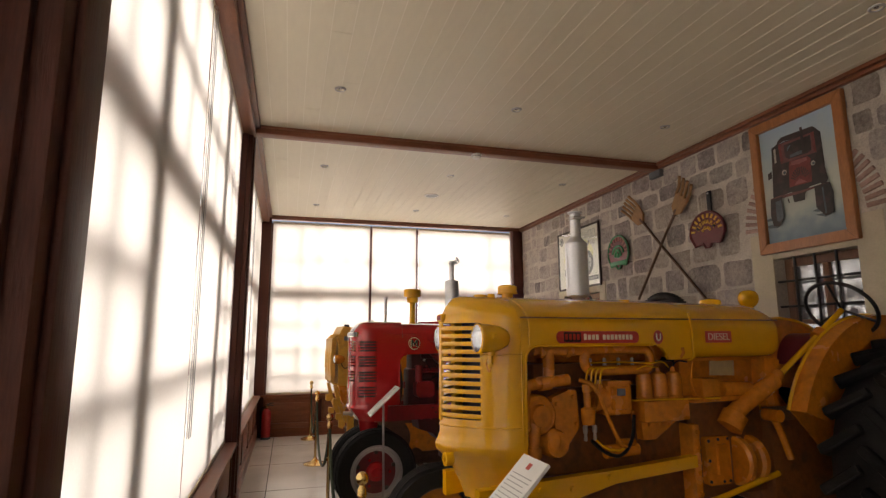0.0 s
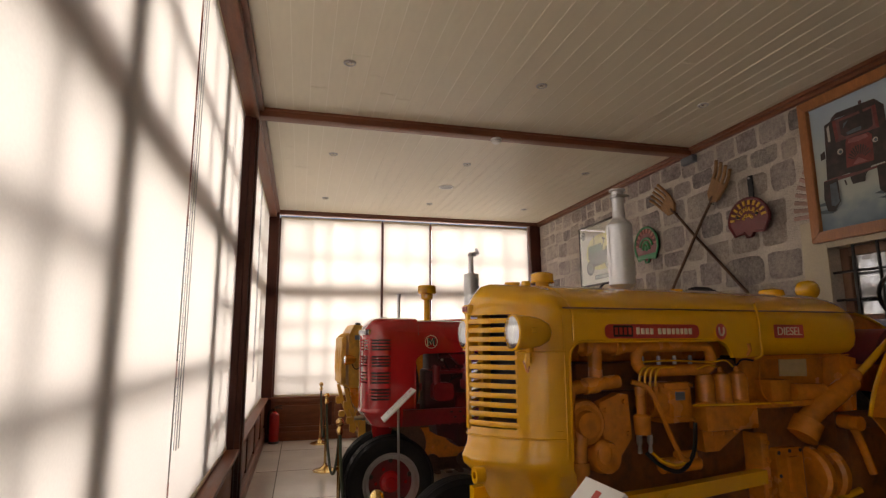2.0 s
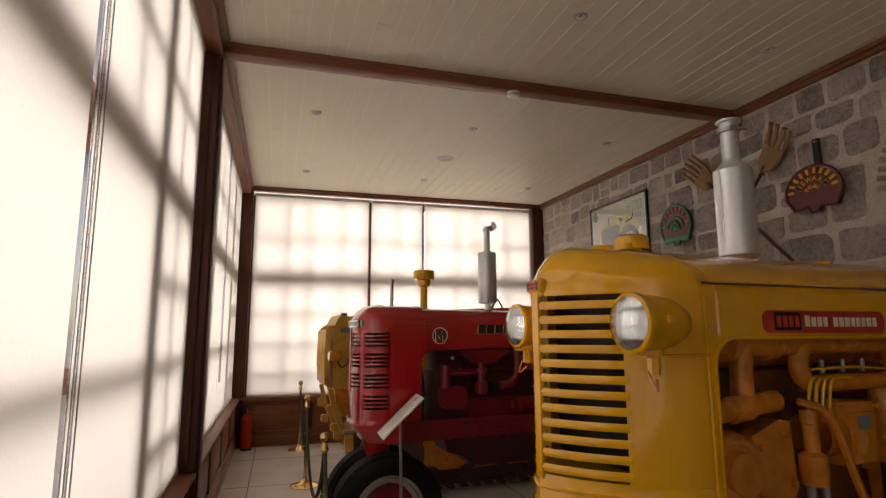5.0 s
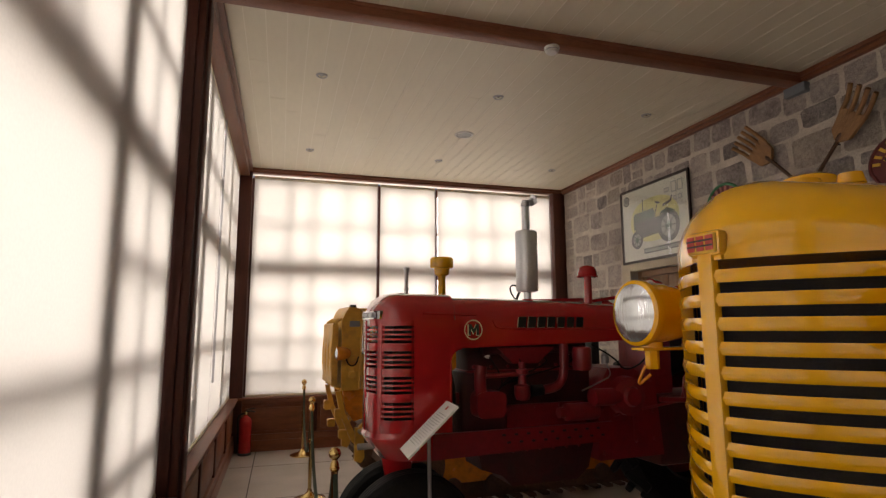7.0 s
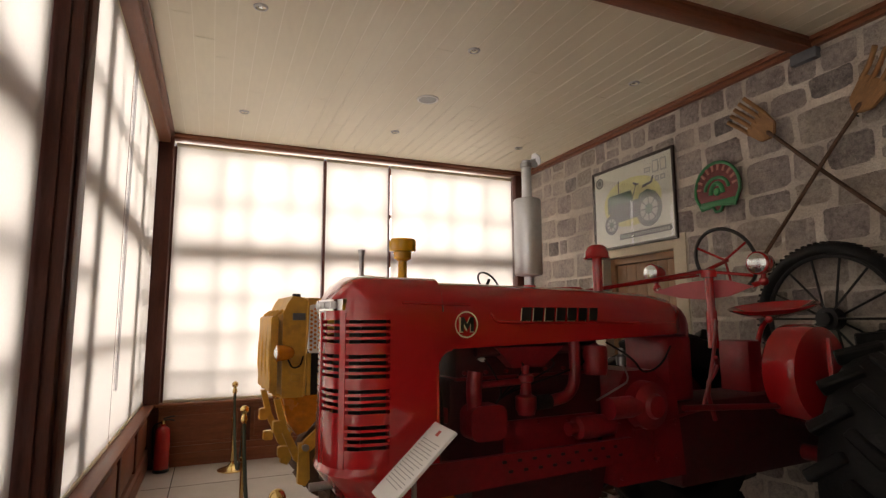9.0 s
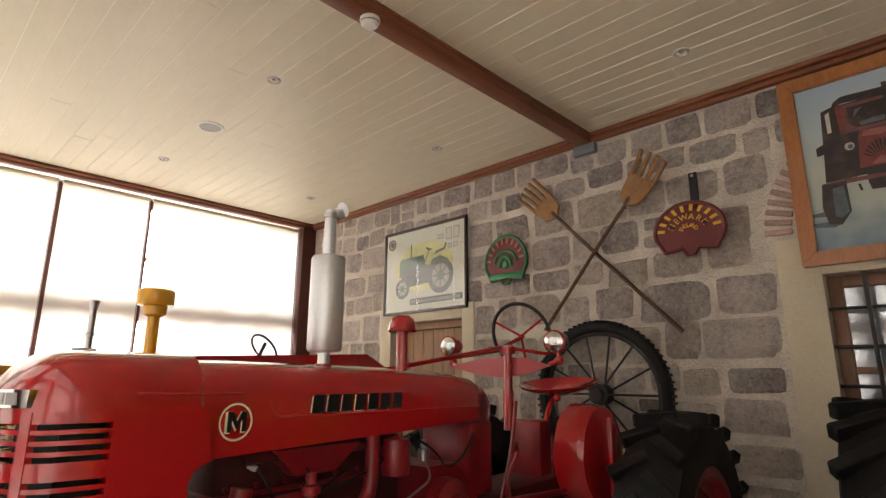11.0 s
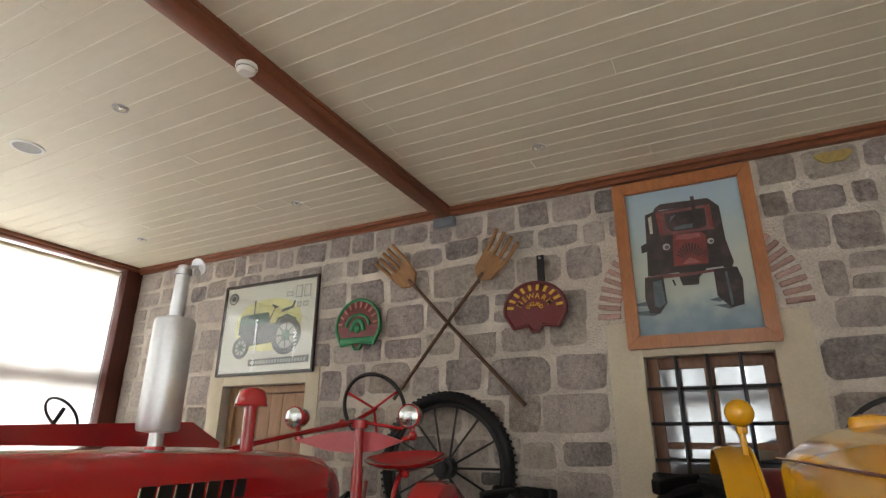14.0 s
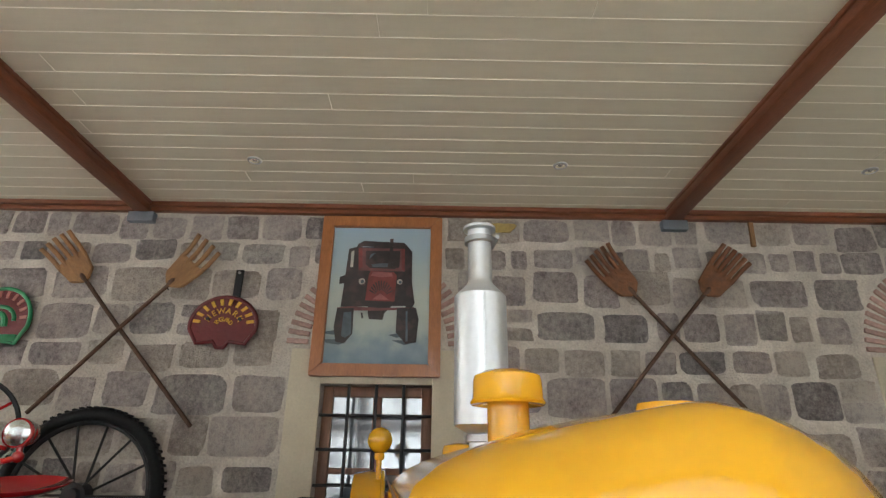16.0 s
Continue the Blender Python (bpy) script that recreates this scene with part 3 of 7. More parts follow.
def sky_canvas():
    m = bpy.data.materials.new("painted_sky_and_ground")
    m.use_nodes = True
    t = m.node_tree
    n, k = t.nodes, t.links.new
    b = n["Principled BSDF"]
    b.inputs["Roughness"].default_value = 0.5
    co, sep = n.new("ShaderNodeTexCoord"), n.new("ShaderNodeSeparateXYZ")
    nz = n.new("ShaderNodeTexNoise")
    nz.inputs["Scale"].default_value, nz.inputs["Detail"].default_value = 7, 6
    k(co.outputs["Object"], nz.inputs["Vector"])
    k(co.outputs["Object"], sep.inputs[0])
    ad = n.new("ShaderNodeMath")
    ad.operation = "MULTIPLY_ADD"
    ad.inputs[1].default_value = 0.35
    k(nz.outputs["Fac"], ad.inputs[0])
    k(sep.outputs["Z"], ad.inputs[2])
    mr = n.new("ShaderNodeMapRange")
    mr.inputs["From Min"].default_value, mr.inputs["From Max"].default_value = -0.42, 0.72
    k(ad.outputs[0], mr.inputs["Value"])
    cr = n.new("ShaderNodeValToRGB")
    cr.color_ramp.elements[0].position, cr.color_ramp.elements[0].color = 0.0, (0.10, 0.16, 0.22, 1)
    cr.color_ramp.elements[1].position, cr.color_ramp.elements[1].color = 1.0, (0.33, 0.43, 0.54, 1)
    for p, c in ((0.16, (0.22, 0.29, 0.33, 1)), (0.3, (0.42, 0.46, 0.42, 1)), (0.5, (0.46, 0.50, 0.44, 1)), (0.72, (0.38, 0.47, 0.50, 1))):
        cr.color_ramp.elements.new(p).color = c
    k(mr.outputs["Result"], cr.inputs["Fac"])
    k(cr.outputs["Color"], b.inputs["Base Color"])
    return m


def tractor_painting():
    th = thing("framed_painting", on_wall(4.02, 2.80, 0.012), "oil painting of an old red tractor in orange pine frame", "painting")
    picture_frame(th, 0.885, 1.18, 0.085, 0.05, PINE)
    part("canvas", box(B(), (-0.365, -0.018, -0.51), (0.365, -0.006, 0.51)), sky_canvas(), th, "blue-green painted sky over pale ground")
    dark, red, rust = oil_paint("paint_dark", (0.035, 0.026, 0.026), (0.10, 0.05, 0.05)), oil_paint("paint_red", (0.20, 0.04, 0.035), (0.08, 0.02, 0.02)), oil_paint("paint_rust", (0.17, 0.065, 0.06), (0.07, 0.03, 0.03))
    light, shade = oil_paint("paint_highlight", (0.45, 0.42, 0.36), (0.3, 0.28, 0.22)), oil_paint("paint_shadow", (0.09, 0.12, 0.14), (0.06, 0.08, 0.09))
    rust2 = oil_paint("paint_rose", (0.30, 0.105, 0.095), (0.16, 0.05, 0.045))
    layer = [0.0185]

    def stroke(name, outline, mat):
        layer[0] += 0.0004
        part(name, slab(B(), outline, -layer[0], -layer[0] + 0.0004, "y"), mat, th, smooth=False)
    stroke("painted_shadow", [(-0.370, -0.285), (-0.295, -0.274), (-0.198, -0.285), (-0.295, -0.306), (-0.355, -0.300)], shade)
    stroke("painted_shadow", [(-0.363, -0.338), (-0.243, -0.338), (-0.213, -0.357), (-0.258, -0.375), (-0.348, -0.363)], shade)
    stroke("painted_shadow", [(0.080, -0.303), (0.140, -0.288), (0.192, -0.300), (0.140, -0.321)], shade)
    stroke("painted_shadow", [(0.102, -0.338), (0.207, -0.338), (0.237, -0.357), (0.192, -0.372)], shade)
    stroke("painted_cab", [(-0.240, 0.336), (-0.191, 0.351), (0.170, 0.357), (0.225, 0.323), (0.231, 0.045), (0.195, -0.093), (-0.266, -0.105), (-0.251, 0.150)], dark)
    stroke("painted_roof", [(-0.191, 0.338), (-0.171, 0.378), (-0.131, 0.401), (0.162, 0.390), (0.186, 0.367), (0.225, 0.318), (0.170, 0.345), (-0.138, 0.357)], dark)
    stroke("painted_side_window", [(-0.222, 0.312), (-0.200, 0.324), (-0.201, 0.195), (-0.221, 0.192)], light)
    stroke("painted_cab_front", [(-0.171, 0.345), (0.170, 0.342), (0.176, 0.165), (-0.159, 0.168)], rust)
    stroke("painted_pillar", [(-0.171, 0.345), (-0.144, 0.345), (-0.132, 0.195), (-0.159, 0.168)], red)
    stroke("painted_pillar", [(0.144, 0.342), (0.170, 0.342), (0.176, 0.165), (0.153, 0.180)], red)
    stroke("painted_windscreen", [(-0.113, 0.321), (0.138, 0.324), (0.135, 0.198), (0.102, 0.183), (-0.078, 0.188), (-0.110, 0.216)], dark)
    stroke("painted_seat", [(-0.069, 0.216), (-0.003, 0.225), (0.054, 0.225), (0.048, 0.197), (-0.060, 0.195)], shade)
    stroke("painted_glint", [(-0.078, 0.297), (-0.042, 0.306), (-0.090, 0.252)], shade)
    stroke("painted_fender", [(-0.255, 0.063), (-0.145, 0.054), (-0.120, -0.075), (-0.153, -0.108), (-0.267, -0.105)], dark)
    stroke("painted_fender", [(0.114, 0.066), (0.214, 0.048), (0.225, -0.078), (0.132, -0.093)], dark)
    stroke("painted_hood", [(-0.071, 0.165), (0.095, 0.158), (0.120, 0.132), (0.111, -0.063), (-0.098, -0.057), (-0.083, 0.132)], red)
    stroke("painted_hood_top", [(-0.054, 0.159), (0.081, 0.153), (0.093, 0.126), (0.012, 0.117), (-0.066, 0.128)], rust2)
    for i in range(11):
        a = radians(22 + 13.6 * i)
        c, s = math.cos(a), math.sin(a)
        stroke("painted_grille_slot", [(0.012 + 0.040 * c - 0.003 * s, -0.025 + 0.042 * s + 0.003 * c), (0.012 + 0.040 * c + 0.003 * s, -0.025 + 0.042 * s - 0.003 * c),
                                       (0.012 + 0.088 * c + 0.006 * s, -0.025 + 0.115 * s - 0.005 * c), (0.012 + 0.088 * c - 0.006 * s, -0.025 + 0.115 * s + 0.005 * c)], dark)
    for x, z, r in ((-0.128, 0.083, 0.032), (0.143, 0.083, 0.027)):
        stroke("painted_lamp", arc(x, z, r, 0, 360, 16)[:-1], dark)
        stroke("painted_lamp_lens", arc(x, z, r * 0.74, 0, 360, 16)[:-1], light)
        stroke("painted_lamp_glass", arc(x + 0.004, z - 0.003, r * 0.42, 0, 360, 12)[:-1], shade)
    stroke("painted_badge", [(-0.045, -0.051), (0.007, -0.006), (0.075, -0.054)], rust2)
    stroke("painted_sump", [(-0.071, -0.060), (0.102, -0.066), (0.087, -0.108), (0.045, -0.150), (0.035, -0.198), (-0.060, -0.195), (-0.071, -0.150)], dark)
    stroke("painted_bumper", [(-0.288, -0.114), (-0.198, -0.104), (0.012, -0.113), (0.252, -0.104), (0.252, -0.120), (0.012, -0.133), (-0.281, -0.135)], rust)
    stroke("painted_tyre", [(0.192, 0.042), (0.231, 0.075), (0.255, -0.075), (0.240, -0.108), (0.192, -0.108)], dark)
    stroke("painted_wheel", [(-0.288, -0.120), (-0.171, -0.117), (-0.168, -0.300), (-0.221, -0.369), (-0.281, -0.356), (-0.301, -0.255)], dark)
    stroke("painted_wheel_face", [(-0.240, -0.150), (-0.186, -0.142), (-0.177, -0.300), (-0.217, -0.330), (-0.246, -0.315)], shade)
    stroke("painted_wheel", [(0.132, -0.113), (0.267, -0.110), (0.287, -0.195), (0.272, -0.354), (0.200, -0.365), (0.131, -0.285)], dark)
    stroke("painted_wheel_edge", [(0.194, -0.135), (0.207, -0.132), (0.216, -0.345), (0.201, -0.351)], shade)
    stroke("painted_mirror", [(-0.288, 0.111), (-0.249, 0.128), (-0.246, 0.066), (-0.288, 0.058)], dark)
    stroke("painted_pipe", [(0.060, 0.414), (0.084, 0.414), (0.086, 0.192), (0.060, 0.192)], dark)
    stroke("painted_linkage", [(-0.120, -0.150), (-0.108, -0.150), (-0.099, -0.189), (-0.111, -0.192)], dark)


def tractor_poster():
    th = thing("framed_poster", on_wall(7.705, 2.645, 0.01), "framed advertising poster with a green tractor drawing in a dark frame", "poster")
    picture_frame(th, 1.19, 0.89, 0.028, 0.03, node_mat("dark_brown_frame", (0.035, 0.022, 0.018), 0.4, var=0.15))
    part("sheet", box(B(), (-0.57, -0.012, -0.42), (0.57, -0.004, 0.42)), node_mat("poster_paper", (0.88, 0.87, 0.78), 0.5, var=0.03, blotch=2, bump=0.0), th, "off-white sheet")
    ink, ink2, yel = node_mat("green_ink", (0.10, 0.17, 0.13), 0.6, var=0.35, grain=60, blotch=20, bump=0.0), node_mat("grey_ink", (0.14, 0.15, 0.15), 0.6, var=0.4, grain=60, blotch=20, bump=0.0), node_mat("yellow_wash", (0.86, 0.83, 0.42), 0.6, var=0.15, grain=12, blotch=5, bump=0.0)
    pale = node_mat("pale_ink", (0.50, 0.51, 0.48), 0.6, var=0.1, bump=0.0)
    layer = [0.0122]

    def ink_shape(name, outline, mat):
        layer[0] += 0.0003
        part(name, slab(B(), outline, -layer[0], -layer[0] + 0.0003, "y"), mat, th, smooth=False)
    ink_shape("yellow_ground", [(x + 0.02 * math.sin(9 * x), z) for x, z in arc(0.0, 0.02, 0.43, 0, 360, 40, 0.25)[:-1]], yel)
    ink_shape("printed_hood", [(-0.36, -0.06), (-0.36, 0.10), (-0.33, 0.13), (0.0, 0.14), (0.03, 0.06), (0.02, -0.02)], ink)
    ink_shape("printed_engine", [(-0.33, -0.12), (-0.33, 0.03), (0.12, 0.03), (0.30, -0.02), (0.26, -0.14), (-0.2, -0.17)], ink2)
    for x, z, r in ((-0.31, -0.18, 0.105), (0.245, -0.10, 0.175)):
        ink_shape("printed_tyre", arc(x, z, r, 0, 360, 26)[:-1], ink2)
        ink_shape("printed_rim", arc(x, z, r * 0.68, 0, 360, 22)[:-1], pale)
        ink_shape("printed_hub", arc(x, z, r * 0.3, 0, 360, 16)[:-1], ink)
        for k in range(8):
            a = radians(45 * k)
            c, s = math.cos(a), math.sin(a)
            ink_shape("printed_spoke", [(x + r * 0.25 * c - 0.006 * s, z + r * 0.25 * s + 0.006 * c), (x + r * 0.25 * c + 0.006 * s, z + r * 0.25 * s - 0.006 * c),
                                        (x + r * 0.7 * c + 0.006 * s, z + r * 0.7 * s - 0.006 * c), (x + r * 0.7 * c - 0.006 * s, z + r * 0.7 * s + 0.006 * c)], ink2)
    ink_shape("printed_fender", [(0.09, -0.02), (0.13, 0.07), (0.24, 0.10), (0.36, 0.05), (0.34, 0.03), (0.24, 0.075), (0.15, 0.05)], ink)
    ink_shape("printed_stack", [(-0.18, 0.13), (-0.18, 0.27), (-0.165, 0.27), (-0.165, 0.13)], ink2)
    ink_shape("printed_steering", [(0.02, 0.05), (0.08, 0.17), (0.04, 0.20), (0.05, 0.21), (0.13, 0.18), (0.12, 0.17), (0.09, 0.17), (0.03, 0.04)], ink2)
    ink_shape("printed_seat", [(0.17, 0.12), (0.18, 0.15), (0.29, 0.17), (0.32, 0.22), (0.335, 0.21), (0.31, 0.15)], ink2)
    ink_shape("printed_roundel", arc(-0.47, 0.31, 0.06, 0, 360, 22)[:-1], ink2)
    ink_shape("printed_roundel_ring", arc(-0.47, 0.31, 0.045, 0, 360, 22)[:-1], pale)
    ink_shape("printed_roundel_core", arc(-0.47, 0.31, 0.028, 0, 360, 18)[:-1], ink2)
    ink_shape("caption_bar", [(-0.18, -0.36), (-0.18, -0.30), (0.54, -0.295), (0.54, -0.355)], ink2)
    for i in range(20):
        x = -0.16 + i * 0.034
        ink_shape("caption_mark", [(x, -0.345), (x, -0.315), (x + 0.022, -0.314), (x + 0.022, -0.344)], pale)
    for x0, z0, w, h in ((0.33, 0.24, 0.08, 0.12), (0.43, 0.24, 0.08, 0.12), (0.36, 0.15, 0.05, 0.05), (0.43, 0.15, 0.06, 0.05), (0.22, 0.26, 0.08, 0.05)):
        ink_shape("pale_figure", [(x0, z0), (x0 + w, z0), (x0 + w, z0 + h), (x0, z0 + h)], pale)
        ink_shape("figure_inside", [(x0 + 0.012, z0 + 0.012), (x0 + w - 0.012, z0 + 0.012), (x0 + w - 0.012, z0 + h - 0.012), (x0 + 0.012, z0 + h - 0.012)], node_mat("figure_paper", (0.72, 0.71, 0.62), 0.5, bump=0.0))
    g = part("glazing", box(B(), (-0.572, -0.0265, -0.422), (0.572, -0.0255, 0.422)), GLASS, th, "clear picture glass")
    g.visible_shadow = False


def hay_fork(y0, z0, y1, z1, metal, head_mat, label, prongs=5, out=0.05):
    """From the handle's end (y1, z1) up to the tips (y0, z0)."""
    L = math.hypot(y0 - y1, z0 - z1)
    ang = math.degrees(math.atan2(-(y0 - y1), z0 - z1))
    th = thing("wooden_fork", on_wall(y1, z1, out, ang), label, "hay fork", "crossed forks on the wall")
    part("handle", sweep(B(), [(0.004, 0.01, 0), (0, 0.004, L * 0.3), (-0.004, -0.003, L * 0.55), (0, 0.0, L - 0.36)], 0.014, 10, smooth=1), metal, th, "thin round shaft")
    part("collar", lathe(B(), [(0.015, L - 0.40), (0.023, L - 0.385), (0.023, L - 0.35), (0.016, L - 0.33)], seg=14), RUST, th)
    bm = slab(B(), [(-0.02, L - 0.40), (0.02, L - 0.40), (0.088, L - 0.345), (0.112, L - 0.17), (-0.112, L - 0.17), (-0.088, L - 0.345)], -0.016, 0.012, "y")
    bmesh.ops.bevel(bm, geom=bm.edges[:], offset=0.007, segments=2, affect="EDGES")
    part("palm", bm, head_mat, th)
    for i in range(prongs):
        s = (i / (prongs - 1) - 0.5) * 2
        part("prong", sweep(B(), [(0.094 * s, -0.004, L - 0.21), (0.098 * s, -0.01, L - 0.11), (0.104 * s, -0.035, L - 0.04), (0.108 * s, -0.05, L + 0.012 - 0.014 * abs(s))], 0.0165, 8, smooth=2), head_mat, th)
    part("wall_hook", cyl(B(), (0, 0.045, L - 0.42), (0, -0.02, L - 0.42), 0.005, seg=8), IRON, th)


def seat_plate(y, z, w, h, mat, rim_mat, label, word=None, bars=0, bar_mat=CREAM):
    """A cast-iron pan seat hung as a plate: domed top, flat foot, raised rim and raised marks."""
    th = thing("cast_iron_seat", on_wall(y, z, 0.03), label, "tractor seat", "cast-iron seats on the wall")
    outline = arc(0, -0.02, w / 2, -10, 190, 26, h * 0.55) + [(-w * 0.36, -h * 0.42), (-w * 0.12, -h * 0.38), (-w * 0.05, -h * 0.5), (w * 0.05, -h * 0.5), (w * 0.12, -h * 0.38), (w * 0.36, -h * 0.42)]
    part("pan", slab(B(), outline, -0.03, 0.0, "y"), mat, th)
    part("rim", sweep(B(), [(x, -0.03, zz) for x, zz in outline], 0.014, 8, True), rim_mat, th)
    if not word:
        part("hub_boss", lathe(B(), [(0.0, 0.018), (w * 0.06, 0.014), (w * 0.08, 0.0)], Matrix.Translation((0, -0.03, -h * 0.1)) @ Matrix.Rotation(radians(90), 4, "X"), 16), rim_mat, th)
    for k in range(bars):
        a = radians(172 - 164 * k / max(1, bars - 1))
        r1, r2 = 0.70, 0.92
        c, s = math.cos(a), math.sin(a)
        p = [(w / 2 * r * c + e * 0.010 * s * (1 if r == r1 else 1.2), -0.02 + h * 0.55 * r * s - e * 0.010 * c) for r, e in ((r1, -1), (r1, 1), (r2, 1), (r2, -1))]
        part("raised_mark", slab(B(), p, -0.039, -0.03, "y"), bar_mat, th)
    for text, radius, size in word or ():
        n = len(text)
        for k, ch in enumerate(text):
            a = 150 - 120 * k / (n - 1)
            c, s = math.cos(radians(a)), math.sin(radians(a))
            m = Matrix.Translation((w / 2 * radius * c, -0.034, -0.03 + h * 0.55 * radius * s)) @ Matrix.Rotation(radians(-(a - 90)), 4, "Y") @ Matrix.Rotation(radians(90), 4, "X")
            letters(ch, size, 0.004, m, bar_mat, th)
    return th


def spoked_wheel(y, z, r, label):
    th = thing("spoked_wheel", on_wall(y, z, 0.10), label, "wheel", "spoked wheels on the wall")
    rim = [(r * 0.905 * math.cos(2 * math.pi * i / 48), 0, r * 0.905 * math.sin(2 * math.pi * i / 48)) for i in range(48)]
    part("tyre", sweep(B(), rim, r * 0.08, 10, True), RUBBER, th, "black rubber tyre")
    block = None
    for i in range(72):
        if block is None:
            ob = part("tread_block", box(B(), (-0.008, -0.030, -0.006), (0.008, 0.030, 0.006)), RUBBER, th)
            block = ob.data
        else:
            ob = new("tread_block", block)
            ob.parent = th
        ob.matrix_basis = Matrix.Rotation(2 * math.pi * i / 72, 4, "Y") @ Matrix.Translation((0, 0, r * 0.982))
    part("rim", sweep(B(), [(x * 0.90, 0, zz * 0.90) for x, _, zz in rim], 0.018, 8, True), IRON, th)
    part("hub", lathe(B(), [(0.0, 0.085), (0.045, 0.08), (0.05, 0.05), (0.075, 0.045), (0.075, -0.045), (0.05, -0.05), (0.05, -0.085), (0.0, -0.085)],
                      Matrix.Rotation(radians(90), 4, "X"), 20), IRON, th)
    for k in range(14):
        a = 2 * math.pi * k / 14
        c, s = math.cos(a), math.sin(a)
        o = 0.04 if k % 2 else -0.04
        part("spoke", cyl(B(), (0.06 * c, o, 0.06 * s), (r * 0.82 * c, 0, r * 0.82 * s), 0.008, seg=8), IRON, th)
    part("wall_peg", cyl(B(), (0, 0.12, 0), (0, -0.05, 0), 0.022, seg=12), IRON, th)
    return th


tractor_painting()
tractor_poster()
FORK_A = "old wooden hay fork with a worn golden-brown head hung crosswise"
hay_fork(6.38, 3.145, 5.195, 1.874, RUST, OCHRE, FORK_A, out=0.045)
hay_fork(5.245, 3.12, 6.25, 1.945, RUST, OCHRE, FORK_A, 4, out=0.08)
hay_fork(2.454, 3.12, 1.541, 2.025, RUST, FORK_RUST, "old rusty brown hay fork hung crosswise on the stone wall", out=0.045)
hay_fork(1.45, 3.11, 2.466, 1.964, RUST, FORK_RUST, "old rusty brown hay fork hung crosswise on the stone wall", 6, out=0.08)
p = seat_plate(5.08, 2.565, 0.46, 0.36, PLATE_RED, PLATE_RED, "oxblood cast-iron implement seat with raised yellow lettering on the wall",
               [("NEWARK", 0.54, 0.058), ("ENGLAND", 0.24, 0.042)], 10, LETTER_YELLOW)
part("hanging_strap", box(B(), (0.03, -0.03, 0.12), (0.085, -0.012, 0.385), 0.005), IRON, p, "black iron strap")
part("strap_bolt", cyl(B(), (0.058, -0.04, 0.36), (0.058, -0.02, 0.36), 0.01, seg=8), STEEL, p)
part("strap_bolt", cyl(B(), (-0.11, -0.045, 0.02), (-0.11, -0.02, 0.02), 0.013, seg=8), IRON, p)
part("strap_bolt", cyl(B(), (0.11, -0.045, 0.02), (0.11, -0.02, 0.02), 0.013, seg=8), IRON, p)
p = seat_plate(6.635, 2.57, 0.44, 0.42, PLATE_RED, PLATE_GREEN, "green and red cast-iron implement seat hung on the stone wall", None, 10, SEAT_MARK)
part("raised_arch", sweep(B(), [(x, -0.032, z) for x, z in arc(0, -0.02, 0.115, 0, 180, 20, 0.10)], 0.014, 8), PLATE_GREEN, p, "green raised arch")
part("raised_arch", sweep(B(), [(x, -0.032, z) for x, z in arc(0, -0.06, 0.06, 0, 180, 16, 0.09)], 0.02, 8), PLATE_GREEN, p, "green raised arch")
part("foot_band", box(B(), (-0.17, -0.045, -0.165), (0.17, -0.025, -0.115), 0.008), PLATE_GREEN, p, "green foot band")
batten = thing("wooden_peg", on_wall(1.245, 3.31, 0.012, 3), "short tan wooden batten fixed to the stone wall", "batten")
part("strip", box(B(), (-0.016, -0.02, -0.10), (0.016, 0.008, 0.10), 0.004), OCHRE, batten)
spoked_wheel(5.78, 1.46, 0.53, "iron spoked wheel with black rubber tyre on stone wall")
spoked_wheel(1.93, 1.50, 0.55, "iron spoked wheel with black rubber tyre on stone wall")


# ---- window with grille and door in the stone wall ----
def barred_window(y0, y1, z0, z1):
    w = tagged(new("window_barred"), "brown timber window with a black iron grille", "window", kind="structure")
    w.matrix_basis = Matrix.Translation((X_STONE, y1, 0)) @ Matrix.Rotation(radians(-90), 4, "Z")   # local x: 0..W towards -y
    W = y1 - y0
    d = 0.11
    for a, b in (((0, d, z0), (0.07, d + 0.07, z1)), ((W - 0.07, d, z0), (W, d + 0.07, z1)), ((0.07, d, z1 - 0.07), (W - 0.07, d + 0.07, z1)),
                 ((0.07, d, z0), (W - 0.07, d + 0.07, z0 + 0.07)), ((W / 2 - 0.03, d + 0.004, z0 + 0.07), (W / 2 + 0.03, d + 0.066, z1 - 0.07)),
                 ((0.07, d + 0.006, 1.60), (W - 0.07, d + 0.06, 1.64))):
        part("window_frame", box(B(), a, b, 0.006), WINDOW_WOOD, w)
    for a, b in ((0.07, W / 2 - 0.03), (W / 2 + 0.03, W - 0.07)):
        for c, e in ((z0 + 0.07, 1.60), (1.64, z1 - 0.07)):
            part("pane", box(B(), (a, d + 0.03, c), (b, d + 0.036, e)), PANE, w, "pane reflecting the bright room")
    for k in range(4):
        z = z1 - 0.20 - k * 0.215
        part("grille_bar", cyl(B(), (-0.03, 0.03, z), (W + 0.03, 0.03, z), 0.010, seg=10), IRON, w)
    for k in range(3):
        x = 0.19 + k * 0.185
        part("grille_bar", cyl(B(), (x, 0.012, z0), (x, 0.012, z1 + 0.0), 0.011, seg=10), IRON, w)


barred_window(3.63, 4.38, 1.15, 2.165)


